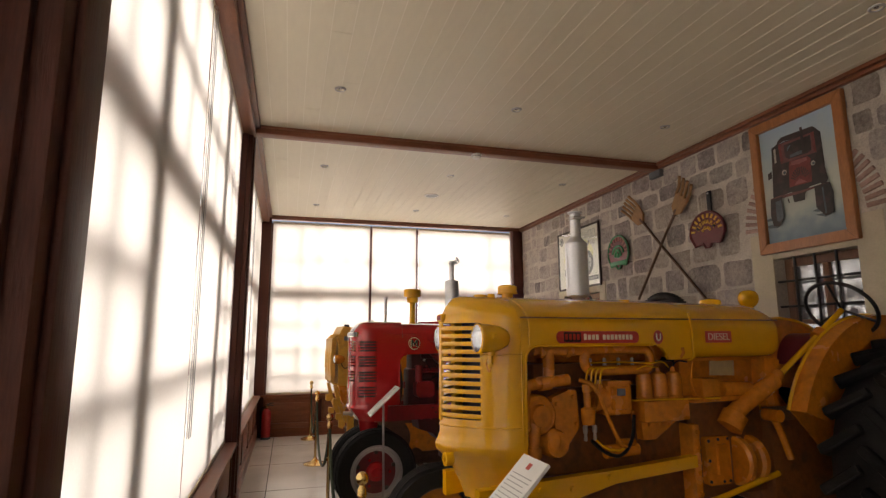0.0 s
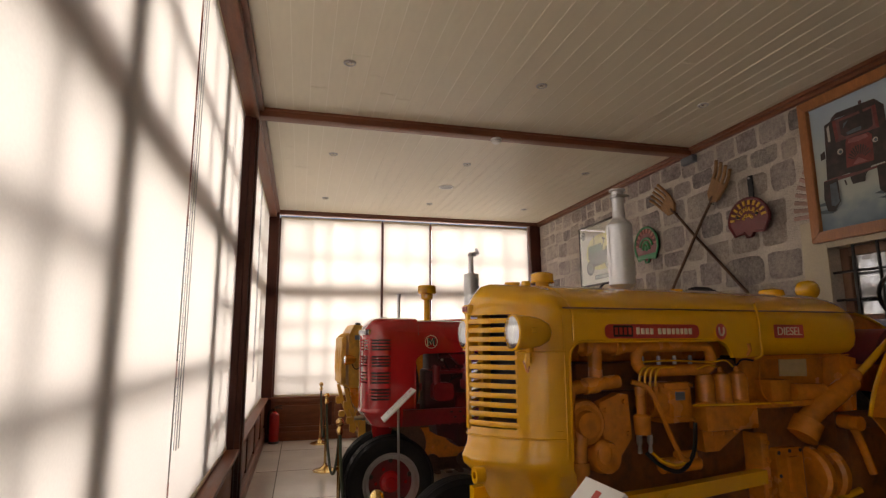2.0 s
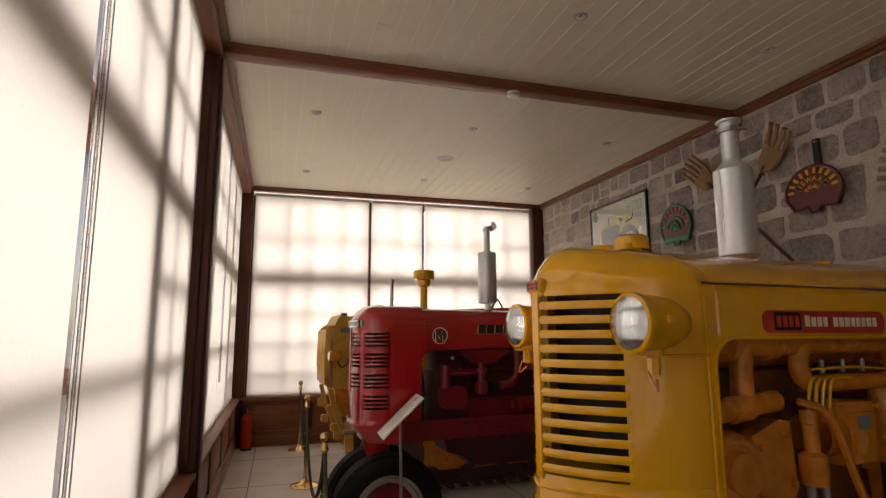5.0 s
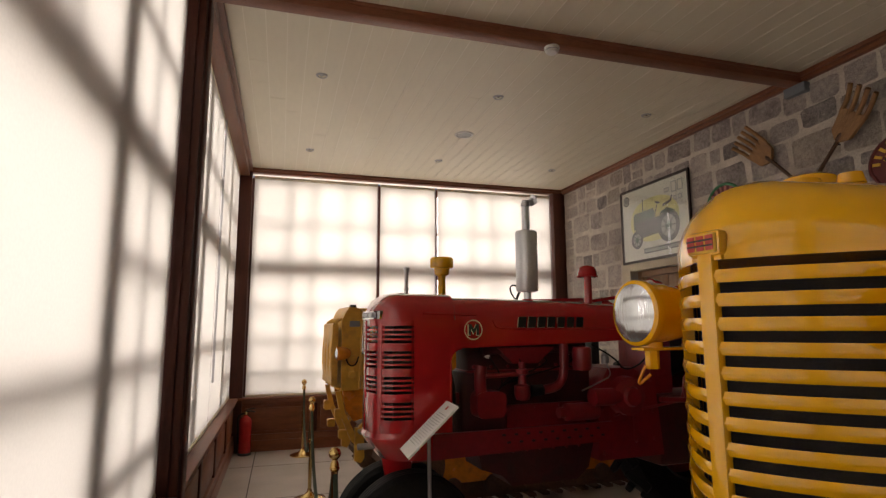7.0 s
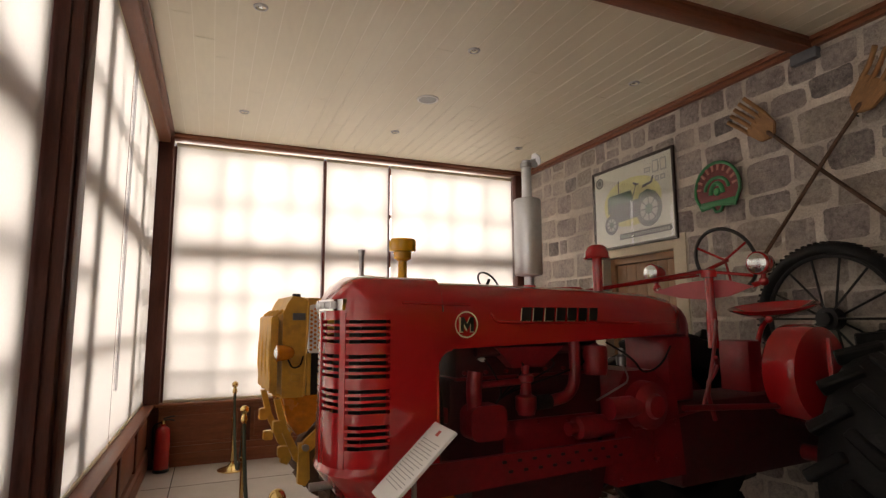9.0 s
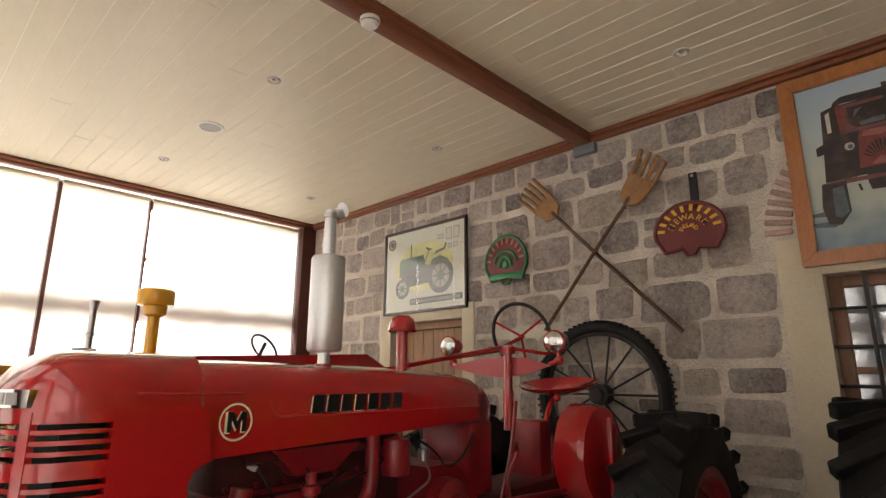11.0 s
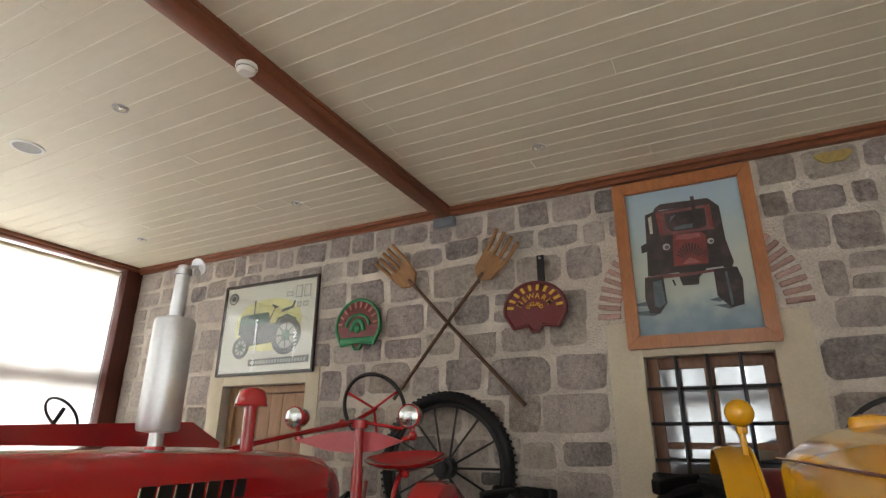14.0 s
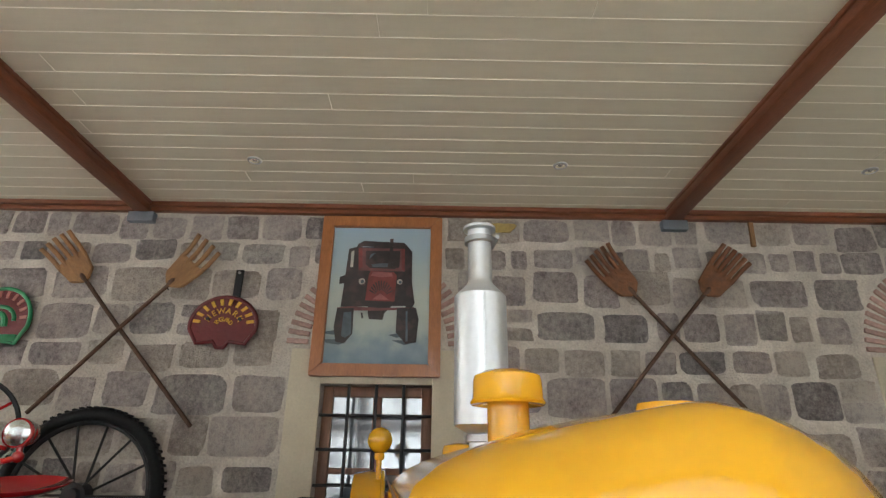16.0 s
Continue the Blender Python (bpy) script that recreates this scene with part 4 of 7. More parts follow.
def plank_door(y0, y1, z1):
    dr = tagged(new("door_stone_side"), "closed light brown plank door under the poster", "door", kind="structure")
    dr.matrix_basis = Matrix.Translation((X_STONE, y1, 0)) @ Matrix.Rotation(radians(-90), 4, "Z")
    W = y1 - y0
    for a, b in (((0, 0.09, 0), (0.07, 0.16, z1)), ((W - 0.07, 0.09, 0), (W, 0.16, z1)), ((0.07, 0.09, z1 - 0.07), (W - 0.07, 0.16, z1))):
        part("door_frame", box(B(), a, b, 0.005), DOOR_WOOD, dr)
    n = 6
    for k in range(n):
        x = 0.072 + k * (W - 0.144) / n
        part("plank", box(B(), (x + 0.002, 0.12, 0.01), (x + (W - 0.144) / n - 0.002, 0.15, z1 - 0.075), 0.004), DOOR_WOOD, dr)
    part("latch", box(B(), (W - 0.16, 0.105, 1.0), (W - 0.12, 0.125, 1.16), 0.005), IRON, dr, "black iron latch")


plank_door(7.195, 8.20, 2.115)

# ---- parts that the tractors share ----
SIDE = Matrix.Rotation(radians(-90), 4, "X")    # turns a lathe's axis from z to +y
FRONT = Matrix.Rotation(radians(-90), 4, "Y")   # turns a lathe's axis from z to -x


def wheel(parent, c, R, width, rim_mat, hub_mat, lugs=0, name="rear_wheel", out=-1, disc_mat=None):
    """A tyred wheel whose axle runs along y; out: the side of its open face."""
    m = Matrix.Translation(c) @ SIDE
    w = width / 2
    r0 = R * 0.62
    tyre = part(name, lathe(B(), [(r0, -w * 0.7), (r0 * 1.06, -w * 0.92), (R * 0.82, -w), (R * 0.94, -w * 0.92), (R * 0.985, -w * 0.6), (R, -w * 0.2), (R, w * 0.2),
                                  (R * 0.985, w * 0.6), (R * 0.94, w * 0.92), (R * 0.82, w), (r0 * 1.06, w * 0.92), (r0, w * 0.7)], m, 48), RUBBER, parent, "black rubber tyre")
    if lugs:
        lug = None
        for k in range(lugs):
            for s in (-1, 1):
                a = 2 * math.pi * (k + (0.5 if s > 0 else 0)) / lugs
                q = Matrix.Translation(c) @ Matrix.Rotation(a, 4, "Y") @ Matrix.Translation((0, s * w * 0.52, R + 0.004)) @ Matrix.Rotation(radians(38 * s), 4, "Z")
                if lug is None:
                    o = part("lug", box(B(), (-0.028, -w * 0.64, -0.04), (0.028, w * 0.64, 0.03), 0.009, seg=1), RUBBER, tyre)
                    lug = o.data
                else:
                    o = new("lug", lug)
                    o.parent = tyre
                o.matrix_basis = q
    else:
        bm = B()
        for v in (-0.55, -0.18, 0.18, 0.55):
            lathe(bm, [(R * 0.985, v * w - 0.012), (R * 1.012, v * w - 0.006), (R * 1.012, v * w + 0.006), (R * 0.985, v * w + 0.012)], m, 48)
        part("tread", bm, RUBBER, tyre)
    part("rim", lathe(B(), [(r0 * 1.02, out * w * 0.75), (r0 * 1.05, out * w * 0.9), (r0 * 0.97, out * w * 0.86), (r0 * 0.92, out * w * 0.5), (r0 * 0.80, out * w * 0.42), (r0 * 0.80, out * w * 0.36), (r0 * 0.99, out * w * 0.3)], m, 40), rim_mat, tyre)
    part("disc", lathe(B(), [(0.0, out * w * 0.28), (r0 * 0.42, out * w * 0.30), (r0 * 0.62, out * w * 0.22), (r0 * 0.97, out * w * 0.30), (r0 * 0.97, out * w * 0.22), (0.0, out * w * 0.18)], m, 36), disc_mat or rim_mat, tyre)
    for k in range(5):
        a = 2 * math.pi * (k + 0.25) / 5
        q = Vector(c) + Vector((r0 * 0.76 * math.cos(a), out * w * 0.27, r0 * 0.76 * math.sin(a)))
        part("disc_hole", cyl(B(), q, q + Vector((0, out * 0.012, 0)), r0 * 0.085, seg=14), BLACK, tyre, "dark hole in the wheel disc")
    part("hub", lathe(B(), [(0.0, out * w * 0.95), (r0 * 0.16, out * w * 0.92), (r0 * 0.2, out * w * 0.7), (r0 * 0.34, out * w * 0.6), (r0 * 0.4, out * w * 0.25)], m, 24), hub_mat, tyre)
    for k in range(6):
        a = math.pi * k / 3
        p = Vector(c) + Vector((r0 * 0.55 * math.cos(a), out * w * 0.22, r0 * 0.55 * math.sin(a)))
        part("wheel_bolt", cyl(B(), p, p + Vector((0, out * 0.03, 0)), 0.013, seg=6), hub_mat, tyre)
    return tyre


def head_lamp(parent, c, r, length, mat, name="headlight"):
    """A bullet lamp that faces -x."""
    m = Matrix.Translation(c) @ FRONT
    lamp = part(name, lathe(B(), [(r * 0.93, 0.004), (r * 1.04, 0.0), (r * 1.06, -0.012), (r * 1.0, -0.02), (r * 0.97, -length * 0.35), (r * 0.86, -length * 0.65), (r * 0.6, -length * 0.88), (r * 0.25, -length * 0.98), (0, -length)], m, 32), mat, parent)
    part("lens", lathe(B(), [(r * 0.95, 0.002), (r * 0.7, 0.012), (r * 0.35, 0.018), (0, 0.02)], m, 32), LENS, lamp, "clear ribbed lens")
    return lamp


def bolts(parent, pts, r, axis, mat):
    for p in pts:
        p = Vector(p)
        part("bolt", cyl(B(), p, p + Vector(axis), r, seg=6), mat, parent)


def rrect(u0, u1, z0, z1, r, n=5):
    return (arc(u1 - r, z1 - r, r, 0, 90, n) + arc(u0 + r, z1 - r, r, 90, 180, n) + arc(u0 + r, z0 + r, r, 180, 270, n) + arc(u1 - r, z0 + r, r, 270, 360, n))


# ---- yellow tractor ----
def yellow_tractor():
    t = thing("yellow_tractor", Matrix.Translation((0.963, 3.315, 0)) @ Matrix.Rotation(radians(5.25), 4, "Z"),
              "restored golden-yellow vintage diesel tractor with slatted nose", "tractor")
    HW, D = 0.29, 0.30

    def half(u):
        return HW if u >= D else HW * max(0.0, 1 - ((D - u) / D) ** 1.4) ** (1 / 1.4)

    def front(v):
        return D - D * max(0.0, 1 - (abs(v) / HW) ** 1.4) ** (1 / 1.4)
    # bonnet with rounded forehead
    secs = []
    for u in (0.002, 0.008, 0.02, 0.04, 0.07, 0.11, 0.16, 0.20, 0.24, 0.27, 0.29, 0.30, 0.345, 0.35, 0.355, 0.6, 0.9, 1.2, 1.38):
        hw, zt = max(0.03, half(u)), 1.710 - 0.135 * max(0.0, 1 - u / 0.11) ** 2.3
        if 0.346 < u < 0.354:
            hw, zt = hw - 0.004, zt - 0.004
        zb = 1.568 if u < 0.299 else 1.455
        zs = zb + (zt - zb) * (0.25 if u < 0.299 else 0.42)
        k = zt - zs
        right = [(-hw, zb), (-hw, zs)] + [(-hw * math.cos(radians(a)) ** 1.2, zs + k * math.sin(radians(a)) ** 1.15) for a in (14, 28, 42, 56, 70, 80)]
        secs.append([(u, v, z) for v, z in right + [(0, zt)] + [(-v, z) for v, z in right[::-1]]])
    hood = part("bonnet", loft(B(), secs), YELLOW, t)
    secs = []
    for u, s in ((1.382, 1.0), (1.40, 1.0), (1.7, 1.0), (1.96, 1.0), (2.02, 0.985), (2.045, 0.95), (2.055, 0.88)):
        hw, zt, zb, r = HW * s, 1.545 + 0.159 * s, 1.545 - 0.165 * s, 0.075
        pts = [(-hw + r - r * math.cos(radians(a)), zb + r - r * math.sin(radians(a))) for a in (90, 60, 30, 0)]
        pts += [(-hw, zt - 0.15)] + [(-hw * math.cos(radians(a)) ** 1.2, zt - 0.15 + 0.15 * math.sin(radians(a)) ** 1.15) for a in (14, 28, 42, 56, 70, 80)]
        secs.append([(u, v, z) for v, z in pts + [(0, zt)] + [(-v, z) for v, z in pts[::-1]]])
    part("fuel_tank", loft(B(), secs), YELLOW, t)
    for s in (-1, 1):
        part("bonnet_seam", sweep(B(), [(0.305, s * (HW + 0.001), 1.592), (1.40, s * (HW + 0.001), 1.592), (2.03, s * (HW + 0.001), 1.592)], 0.0035, 6), RECESS_YELLOW, t)
        a, b = sorted((s * HW, s * (HW - 0.02)))
        part("side_panel", slab(B(), [(0.30, 0.985), (0.325, 0.985), (0.33, 1.38)] + arc(0.40, 1.385, 0.07, 180, 90, 6) + [(0.42, 1.46), (0.30, 1.46)], a, b, "y"), YELLOW, t)
        part("side_panel_trim", sweep(B(), [(0.325, s * HW, 0.99), (0.33, s * HW, 1.38)] + [(x, s * HW, z) for x, z in arc(0.40, 1.385, 0.07, 180, 90, 5)] + [(1.10, s * HW, 1.455)], 0.006, 6), YELLOW, t)
        part("tank_fillet", slab(B(), [(1.10, 1.462)] + arc(1.10, 1.36, 0.10, 90, 10, 6, 0.095) + [(1.24, 1.375), (1.385, 1.385), (1.385, 1.462)], a, b, "y"), YELLOW, t)
        part("panel_hinge", cyl(B(), (0.305, s * (HW + 0.003), 1.0), (0.305, s * (HW + 0.003), 1.56), 0.004, seg=8), YELLOW, t)
    # chin
    secs = []
    for z, e, back in ((0.72, -0.13, 0.38), (0.80, -0.10, 0.37), (0.88, -0.055, 0.36), (0.935, -0.005, 0.34), (0.958, 0.022, 0.325), (0.985, 0.028, 0.325), (1.01, 0.014, 0.325), (1.04, 0.004, 0.325), (1.105, 0.0, 0.325)):
        ring = [(front(v) - e if e >= 0 else front(v) - e, v * (1 + (e * 2.0 if e < 0 else e * 0.6)), z) for v in [HW * math.sin(radians(a)) for a in range(-90, 91, 10)]]
        secs.append(ring + [(back, ring[-1][1], z), (back, ring[0][1], z)])
    part("chin_casting", loft(B(), secs), YELLOW, t)
    part("chin_rib", sweep(B(), [(front(v) - 0.003, v * 1.005, 1.072) for v in [HW * math.sin(radians(a)) for a in range(-88, 89, 8)]], 0.005, 6), YELLOW, t)
    part("tow_eye", lathe(B(), [(0.014, -0.02), (0.032, -0.02), (0.032, 0.02), (0.014, 0.02)], Matrix.Translation((-0.005, -0.12, 0.93)) @ FRONT, 16), YELLOW, t)
    # grille
    part("radiator_core", box(B(), (0.215, -0.235, 1.09), (0.29, 0.235, 1.58)), GAUZE, t, "dark radiator core")
    part("centre_bar", box(B(), (-0.004, -0.016, 1.09), (0.014, 0.016, 1.590), 0.006), YELLOW, t)
    for s in (-1, 1):
        vs = [s * (0.192 + 0.098 * i / 6) for i in range(7)]
        outer = [(front(v), v) for v in vs] + [(0.305, s * HW)]
        inner = [(0.305, s * (HW - 0.02))] + [(front(v) + 0.02, v - s * 0.012) for v in vs[::-1]]
        part("cheek", slab(B(), outer + inner, 1.09, 1.58, "z"), YELLOW, t)
        for k in range(12):
            z = 1.122 + k * 0.0382
            path = [(front(v) + 0.006, v, z) for v in [s * (0.014 + 0.185 * i / 9) for i in range(10)]]
            bm = B()
            loft(bm, [[(u + 0.012, v, zz - 0.004), (u - 0.006, v, zz - 0.0105), (u - 0.010, v, zz), (u - 0.006, v, zz + 0.0105), (u + 0.012, v, zz + 0.006)] for u, v, zz in path])
            part("grille_slat", bm, YELLOW, t)
    part("emblem_shield", box(B(), (-0.005, -0.034, 1.574), (0.02, 0.034, 1.618), 0.010), YELLOW, t)
    em = part("nose_emblem", box(B(), (-0.009, -0.028, 1.580), (0.0, 0.028, 1.612), 0.003), LETTER_YELLOW, t, "small red, yellow and black nose emblem")
    for k in range(3):
        part("emblem_mark", box(B(), (-0.0105, -0.026 + k * 0.0185, 1.584), (-0.008, -0.011 + k * 0.0185, 1.609), 0.001), BADGE_RED, em)
    for z in (1.592, 1.601):
        part("emblem_line", box(B(), (-0.0112, -0.026, z - 0.0015), (-0.0103, 0.026, z + 0.0015), 0), BLACK, em)
    # lamps
    for s in (-1, 1):
        head_lamp(t, (0.075 if s < 0 else 0.098, s * 0.288, 1.492), 0.068, 0.17, YELLOW)
        part("lamp_bracket", box(B(), (0.10, s * 0.31 - 0.022 * s - 0.02, 1.411), (0.30, s * 0.31 - 0.022 * s + 0.02, 1.418), 0.003), YELLOW, t)
        part("lamp_foot", cyl(B(), (0.14, s * 0.288, 1.416), (0.14, s * 0.288, 1.436), 0.024, seg=16), YELLOW, t)
        part("lamp_nut", cyl(B(), (0.14, s * 0.288, 1.372), (0.14, s * 0.288, 1.412), 0.015, seg=6), YELLOW, t)
        part("lamp_tab", box(B(), (0.125, s * 0.355 - 0.006, 1.49), (0.145, s * 0.355 + 0.006, 1.51), 0.003), YELLOW, t)
        part("lamp_wire", sweep(B(), [(0.12, s * 0.288, 1.38), (0.12, s * 0.32, 1.33), (0.14, s * 0.295, 1.36)], 0.0035, 6, smooth=2), YELLOW_DULL, t)
    # on the bonnet
    mu = part("muffler", lathe(B(), [(0.030, 1.66), (0.030, 1.715), (0.036, 1.722), (0.066, 1.738), (0.066, 2.050), (0.034, 2.084), (0.031, 2.094), (0.031, 2.235), (0.0, 2.235)], Matrix.Translation((0.905, 0.09, 0)), 32), SILVER, t, "silver bottle-shaped exhaust silencer")
    part("pipe_clamp", lathe(B(), [(0.033, 2.195), (0.040, 2.198), (0.040, 2.212), (0.033, 2.215)], Matrix.Translation((0.905, 0.09, 0)), 24), STEEL, mu)
    part("pipe_lip", lathe(B(), [(0.033, 2.232), (0.043, 2.236), (0.043, 2.243), (0.030, 2.246), (0.0, 2.24)], Matrix.Translation((0.905, 0.09, 0)), 24), SILVER, mu)
    part("clamp_screw", cyl(B(), (0.865, 0.05, 2.205), (0.945, 0.05, 2.205), 0.006, seg=8), STEEL, mu)
    part("silencer_seam", box(B(), (0.837, 0.087, 1.78), (0.842, 0.093, 2.045), 0.001), SILVER, mu)
    part("pipe_clamp", lathe(B(), [(0.031, 1.70), (0.038, 1.702), (0.038, 1.716), (0.031, 1.718)], Matrix.Translation((0.905, 0.09, 0)), 24), STEEL, mu)
    ac = part("air_intake", lathe(B(), [(0.036, 1.62), (0.033, 1.65), (0.033, 1.75)], Matrix.Translation((0.455, 0.125, 0)), 24), YELLOW, t)
    part("intake_cap", lathe(B(), [(0.0, 1.79), (0.04, 1.789), (0.053, 1.782), (0.055, 1.775), (0.056, 1.748), (0.060, 1.742), (0.058, 1.738), (0.03, 1.742)], Matrix.Translation((0.455, 0.125, 0)), 28), YELLOW, ac)
    part("radiator_cap", lathe(B(), [(0.0, 1.722), (0.034, 1.719), (0.038, 1.706), (0.030, 1.685)], Matrix.Translation((0.22, -0.015, 0)), 20), YELLOW, t)
    part("tank_cap", lathe(B(), [(0.0, 1.738), (0.03, 1.737), (0.060, 1.728), (0.066, 1.71), (0.066, 1.67)], Matrix.Translation((1.85, 0.02, 0)), 28), YELLOW, t)
    part("breather", lathe(B(), [(0.0, 1.71), (0.03, 1.708), (0.034, 1.68)], Matrix.Translation((1.12, -0.05, 0)), 18), YELLOW, t)
    part("hinge_knob", lathe(B(), [(0.0, 1.721), (0.018, 1.719), (0.022, 1.70)], Matrix.Translation((0.25, -0.085, 0)), 14), YELLOW, t)
    # badges on both flanks
    v = -HW - 0.001
    bd = part("name_badge", slab(B(), rrect(0.505, 1.005, 1.466, 1.526, 0.024), v - 0.003, v + 0.002, "y"), BADGE_RED, t, "red badge with pale marks")
    part("badge_block", slab(B(), rrect(0.545, 0.645, 1.473, 1.521, 0.006), v - 0.0045, v - 0.002, "y"), BLACK, bd)
    for k in range(4):
        part("badge_bar", box(B(), (0.552 + k * 0.023, v - 0.006, 1.482), (0.566 + k * 0.023, v - 0.004, 1.512)), BADGE_RED, bd)
    x = 0.662
    for k, w in enumerate((0.018, 0.018, 0.018, 0.016, 0, 0.018, 0.018, 0.020, 0.016, 0.018, 0.015, 0.018, 0.018)):
        if w:
            part("badge_mark", box(B(), (x, v - 0.0055, 1.483), (x + w, v - 0.002, 1.509 if k else 1.513), 0.002), CREAM, bd)
        x += (w or 0.012) + 0.0065
    rd = part("round_badge", slab(B(), arc(1.135, 1.495, 0.030, 0, 360, 24, 0.036)[:-1], v - 0.003, v + 0.002, "y"), BADGE_RED, t, "round red badge")
    part("badge_figure", sweep(B(), [(1.122, v - 0.004, 1.515), (1.122, v - 0.004, 1.487), (1.135, v - 0.004, 1.475), (1.148, v - 0.004, 1.487), (1.148, v - 0.004, 1.515)], 0.0042, 6, smooth=1), CREAM, rd)
    db = part("diesel_badge", slab(B(), rrect(1.465, 1.655, 1.464, 1.528, 0.006), v - 0.003, v + 0.002, "y"), BADGE_RED, t, "red plate lettered DIESEL")
    letters("DIESEL", 0.055, 0.0015, Matrix.Translation((1.56, v - 0.0035, 1.495)) @ Matrix.Rotation(radians(90), 4, "X"), CREAM, db)
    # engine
    # block, head and sump carry the bay's shade in their colour
    en = part("engine_block", box(B(), (0.40, -0.12, 0.80), (1.42, 0.12, 1.235), 0.015), RECESS_YELLOW, t)
    part("cylinder_head", box(B(), (0.46, -0.13, 1.235), (1.38, 0.13, 1.36), 0.012), RECESS_YELLOW, t)
    part("valve_cover", box(B(), (0.50, -0.09, 1.36), (1.34, 0.10, 1.45), 0.02), YELLOW_DULL, t)
    part("oil_pan", box(B(), (0.45, -0.14, 0.60), (1.40, 0.14, 0.80), 0.03), RECESS_YELLOW, t)
    part("manifold", sweep(B(), [(0.42, -0.20, 1.44), (0.55, -0.225, 1.435), (0.64, -0.225, 1.435)], 0.034, 12, smooth=1), YELLOW_DULL, t)
    for u in (0.45, 0.60):
        part("manifold_flange", lathe(B(), [(0.0, -0.012), (0.046, -0.012), (0.046, 0.012), (0.0, 0.012)], Matrix.Translation((u, -0.22, 1.437)) @ FRONT, 18), YELLOW_DULL, t)
    part("manifold_leg", sweep(B(), [(0.50, -0.22, 1.44), (0.50, -0.215, 1.30)], 0.030, 10), YELLOW_DULL, t)
    part("manifold_loop", sweep(B(), [(x, -0.235, z) for x, z in rrect(0.70, 1.12, 1.325, 1.432, 0.05)], 0.026, 10, True), YELLOW_DULL, t)
    part("manifold_arm", box(B(), (0.62, -0.25, 1.405), (0.80, -0.20, 1.455), 0.015), YELLOW_DULL, t)
    for k in range(4):
        u = 0.76 + k * 0.09
        part("injector", lathe(B(), [(0.012, 1.30), (0.014, 1.345), (0.009, 1.35), (0.009, 1.385), (0, 1.39)], Matrix.Translation((u, -0.20, 0)), 10), STEEL, t)
        part("injector_line", sweep(B(), [(0.685 + k * 0.028, -0.262, 1.255), (0.69 + k * 0.028, -0.268, 1.33), (0.73 + k * 0.03, -0.262, 1.345), (u, -0.23, 1.325)], 0.0055, 7, smooth=3), YELLOW, t)
        part("line_nut", cyl(B(), (0.685 + k * 0.028, -0.262, 1.225), (0.685 + k * 0.028, -0.262, 1.262), 0.011, seg=6), YELLOW_DULL, t)
    part("leak_off_line", sweep(B(), [(0.72, -0.25, 1.365), (0.9, -0.262, 1.37), (1.1, -0.26, 1.355), (1.18, -0.262, 1.37), (1.22, -0.26, 1.335)], 0.004, 6, smooth=2), YELLOW, t)
    # water pump, elbow and dynamo
    m = Matrix.Translation((0.42, -0.20, 1.12)) @ SIDE
    part("water_pump", lathe(B(), [(0.0, -0.075), (0.05, -0.075), (0.055, -0.05), (0.092, -0.045), (0.10, -0.03), (0.10, 0.04)], m, 28), YELLOW_DULL, t)
    part("pump_ring", lathe(B(), [(0.07, -0.055), (0.08, -0.06), (0.09, -0.05)], m, 28), YELLOW_DULL, t)
    part("water_elbow", sweep(B(), [(0.345, -0.235, 1.05), (0.345, -0.235, 1.26), (0.40, -0.235, 1.268), (0.60, -0.23, 1.285)], 0.029, 12, smooth=2), YELLOW_DULL, t)
    part("hose_joint", cyl(B(), (0.43, -0.235, 1.269), (0.49, -0.233, 1.274), 0.035, seg=16), YELLOW_DULL, t)
    part("lower_pipe", sweep(B(), [(0.40, -0.235, 1.10), (0.385, -0.245, 1.0), (0.385, -0.245, 0.87)], 0.032, 12, smooth=1), YELLOW_DULL, t)
    part("pipe_collar", cyl(B(), (0.385, -0.245, 0.93), (0.385, -0.245, 0.975), 0.040, seg=16), YELLOW_DULL, t)
    part("belt_guard", slab(B(), [(0.50, 1.20), (0.60, 1.235), (0.645, 1.23), (0.655, 1.05), (0.545, 0.92), (0.52, 1.0)], -0.235, -0.19, "y"), YELLOW_DULL, t)
    part("dynamo", lathe(B(), [(0.0, -0.09), (0.06, -0.085), (0.068, -0.06), (0.068, 0.05), (0.04, 0.06)], Matrix.Translation((0.505, -0.19, 0.985)) @ SIDE, 22), YELLOW_DULL, t)
    part("dynamo_boss", ball(B(), (0.49, -0.255, 1.0), 0.045, 16, (1.0, 0.7, 1.3)), YELLOW_DULL, t)
    bolts(t, [(0.62, -0.235, 1.20), (0.635, -0.235, 1.07), (0.55, -0.235, 0.945), (0.525, -0.235, 1.17)], 0.010, (0, -0.012, 0), YELLOW_DULL)
    # injection pump
    part("injection_pump", box(B(), (0.80, -0.265, 1.10), (0.965, -0.165, 1.275), 0.012), YELLOW_DULL, t)
    part("pump_cover", box(B(), (0.83, -0.278, 1.13), (0.94, -0.26, 1.245), 0.006), YELLOW_DULL, t)
    part("pump_drive", lathe(B(), [(0.0, -0.05), (0.05, -0.05), (0.062, -0.02), (0.062, 0.05)], Matrix.Translation((0.79, -0.22, 1.185)) @ FRONT, 20), YELLOW_DULL, t)
    part("pump_plate", box(B(), (0.86, -0.282, 1.20), (0.91, -0.276, 1.235), 0.001), GREY, t, "small grey maker's plate")
    part("pump_filter", lathe(B(), [(0.0, 1.06), (0.032, 1.065), (0.036, 1.10), (0.036, 1.14), (0.02, 1.15), (0.02, 1.22), (0.024, 1.225), (0.024, 1.26)], Matrix.Translation((0.695, -0.255, 0)), 18), YELLOW_DULL, t)
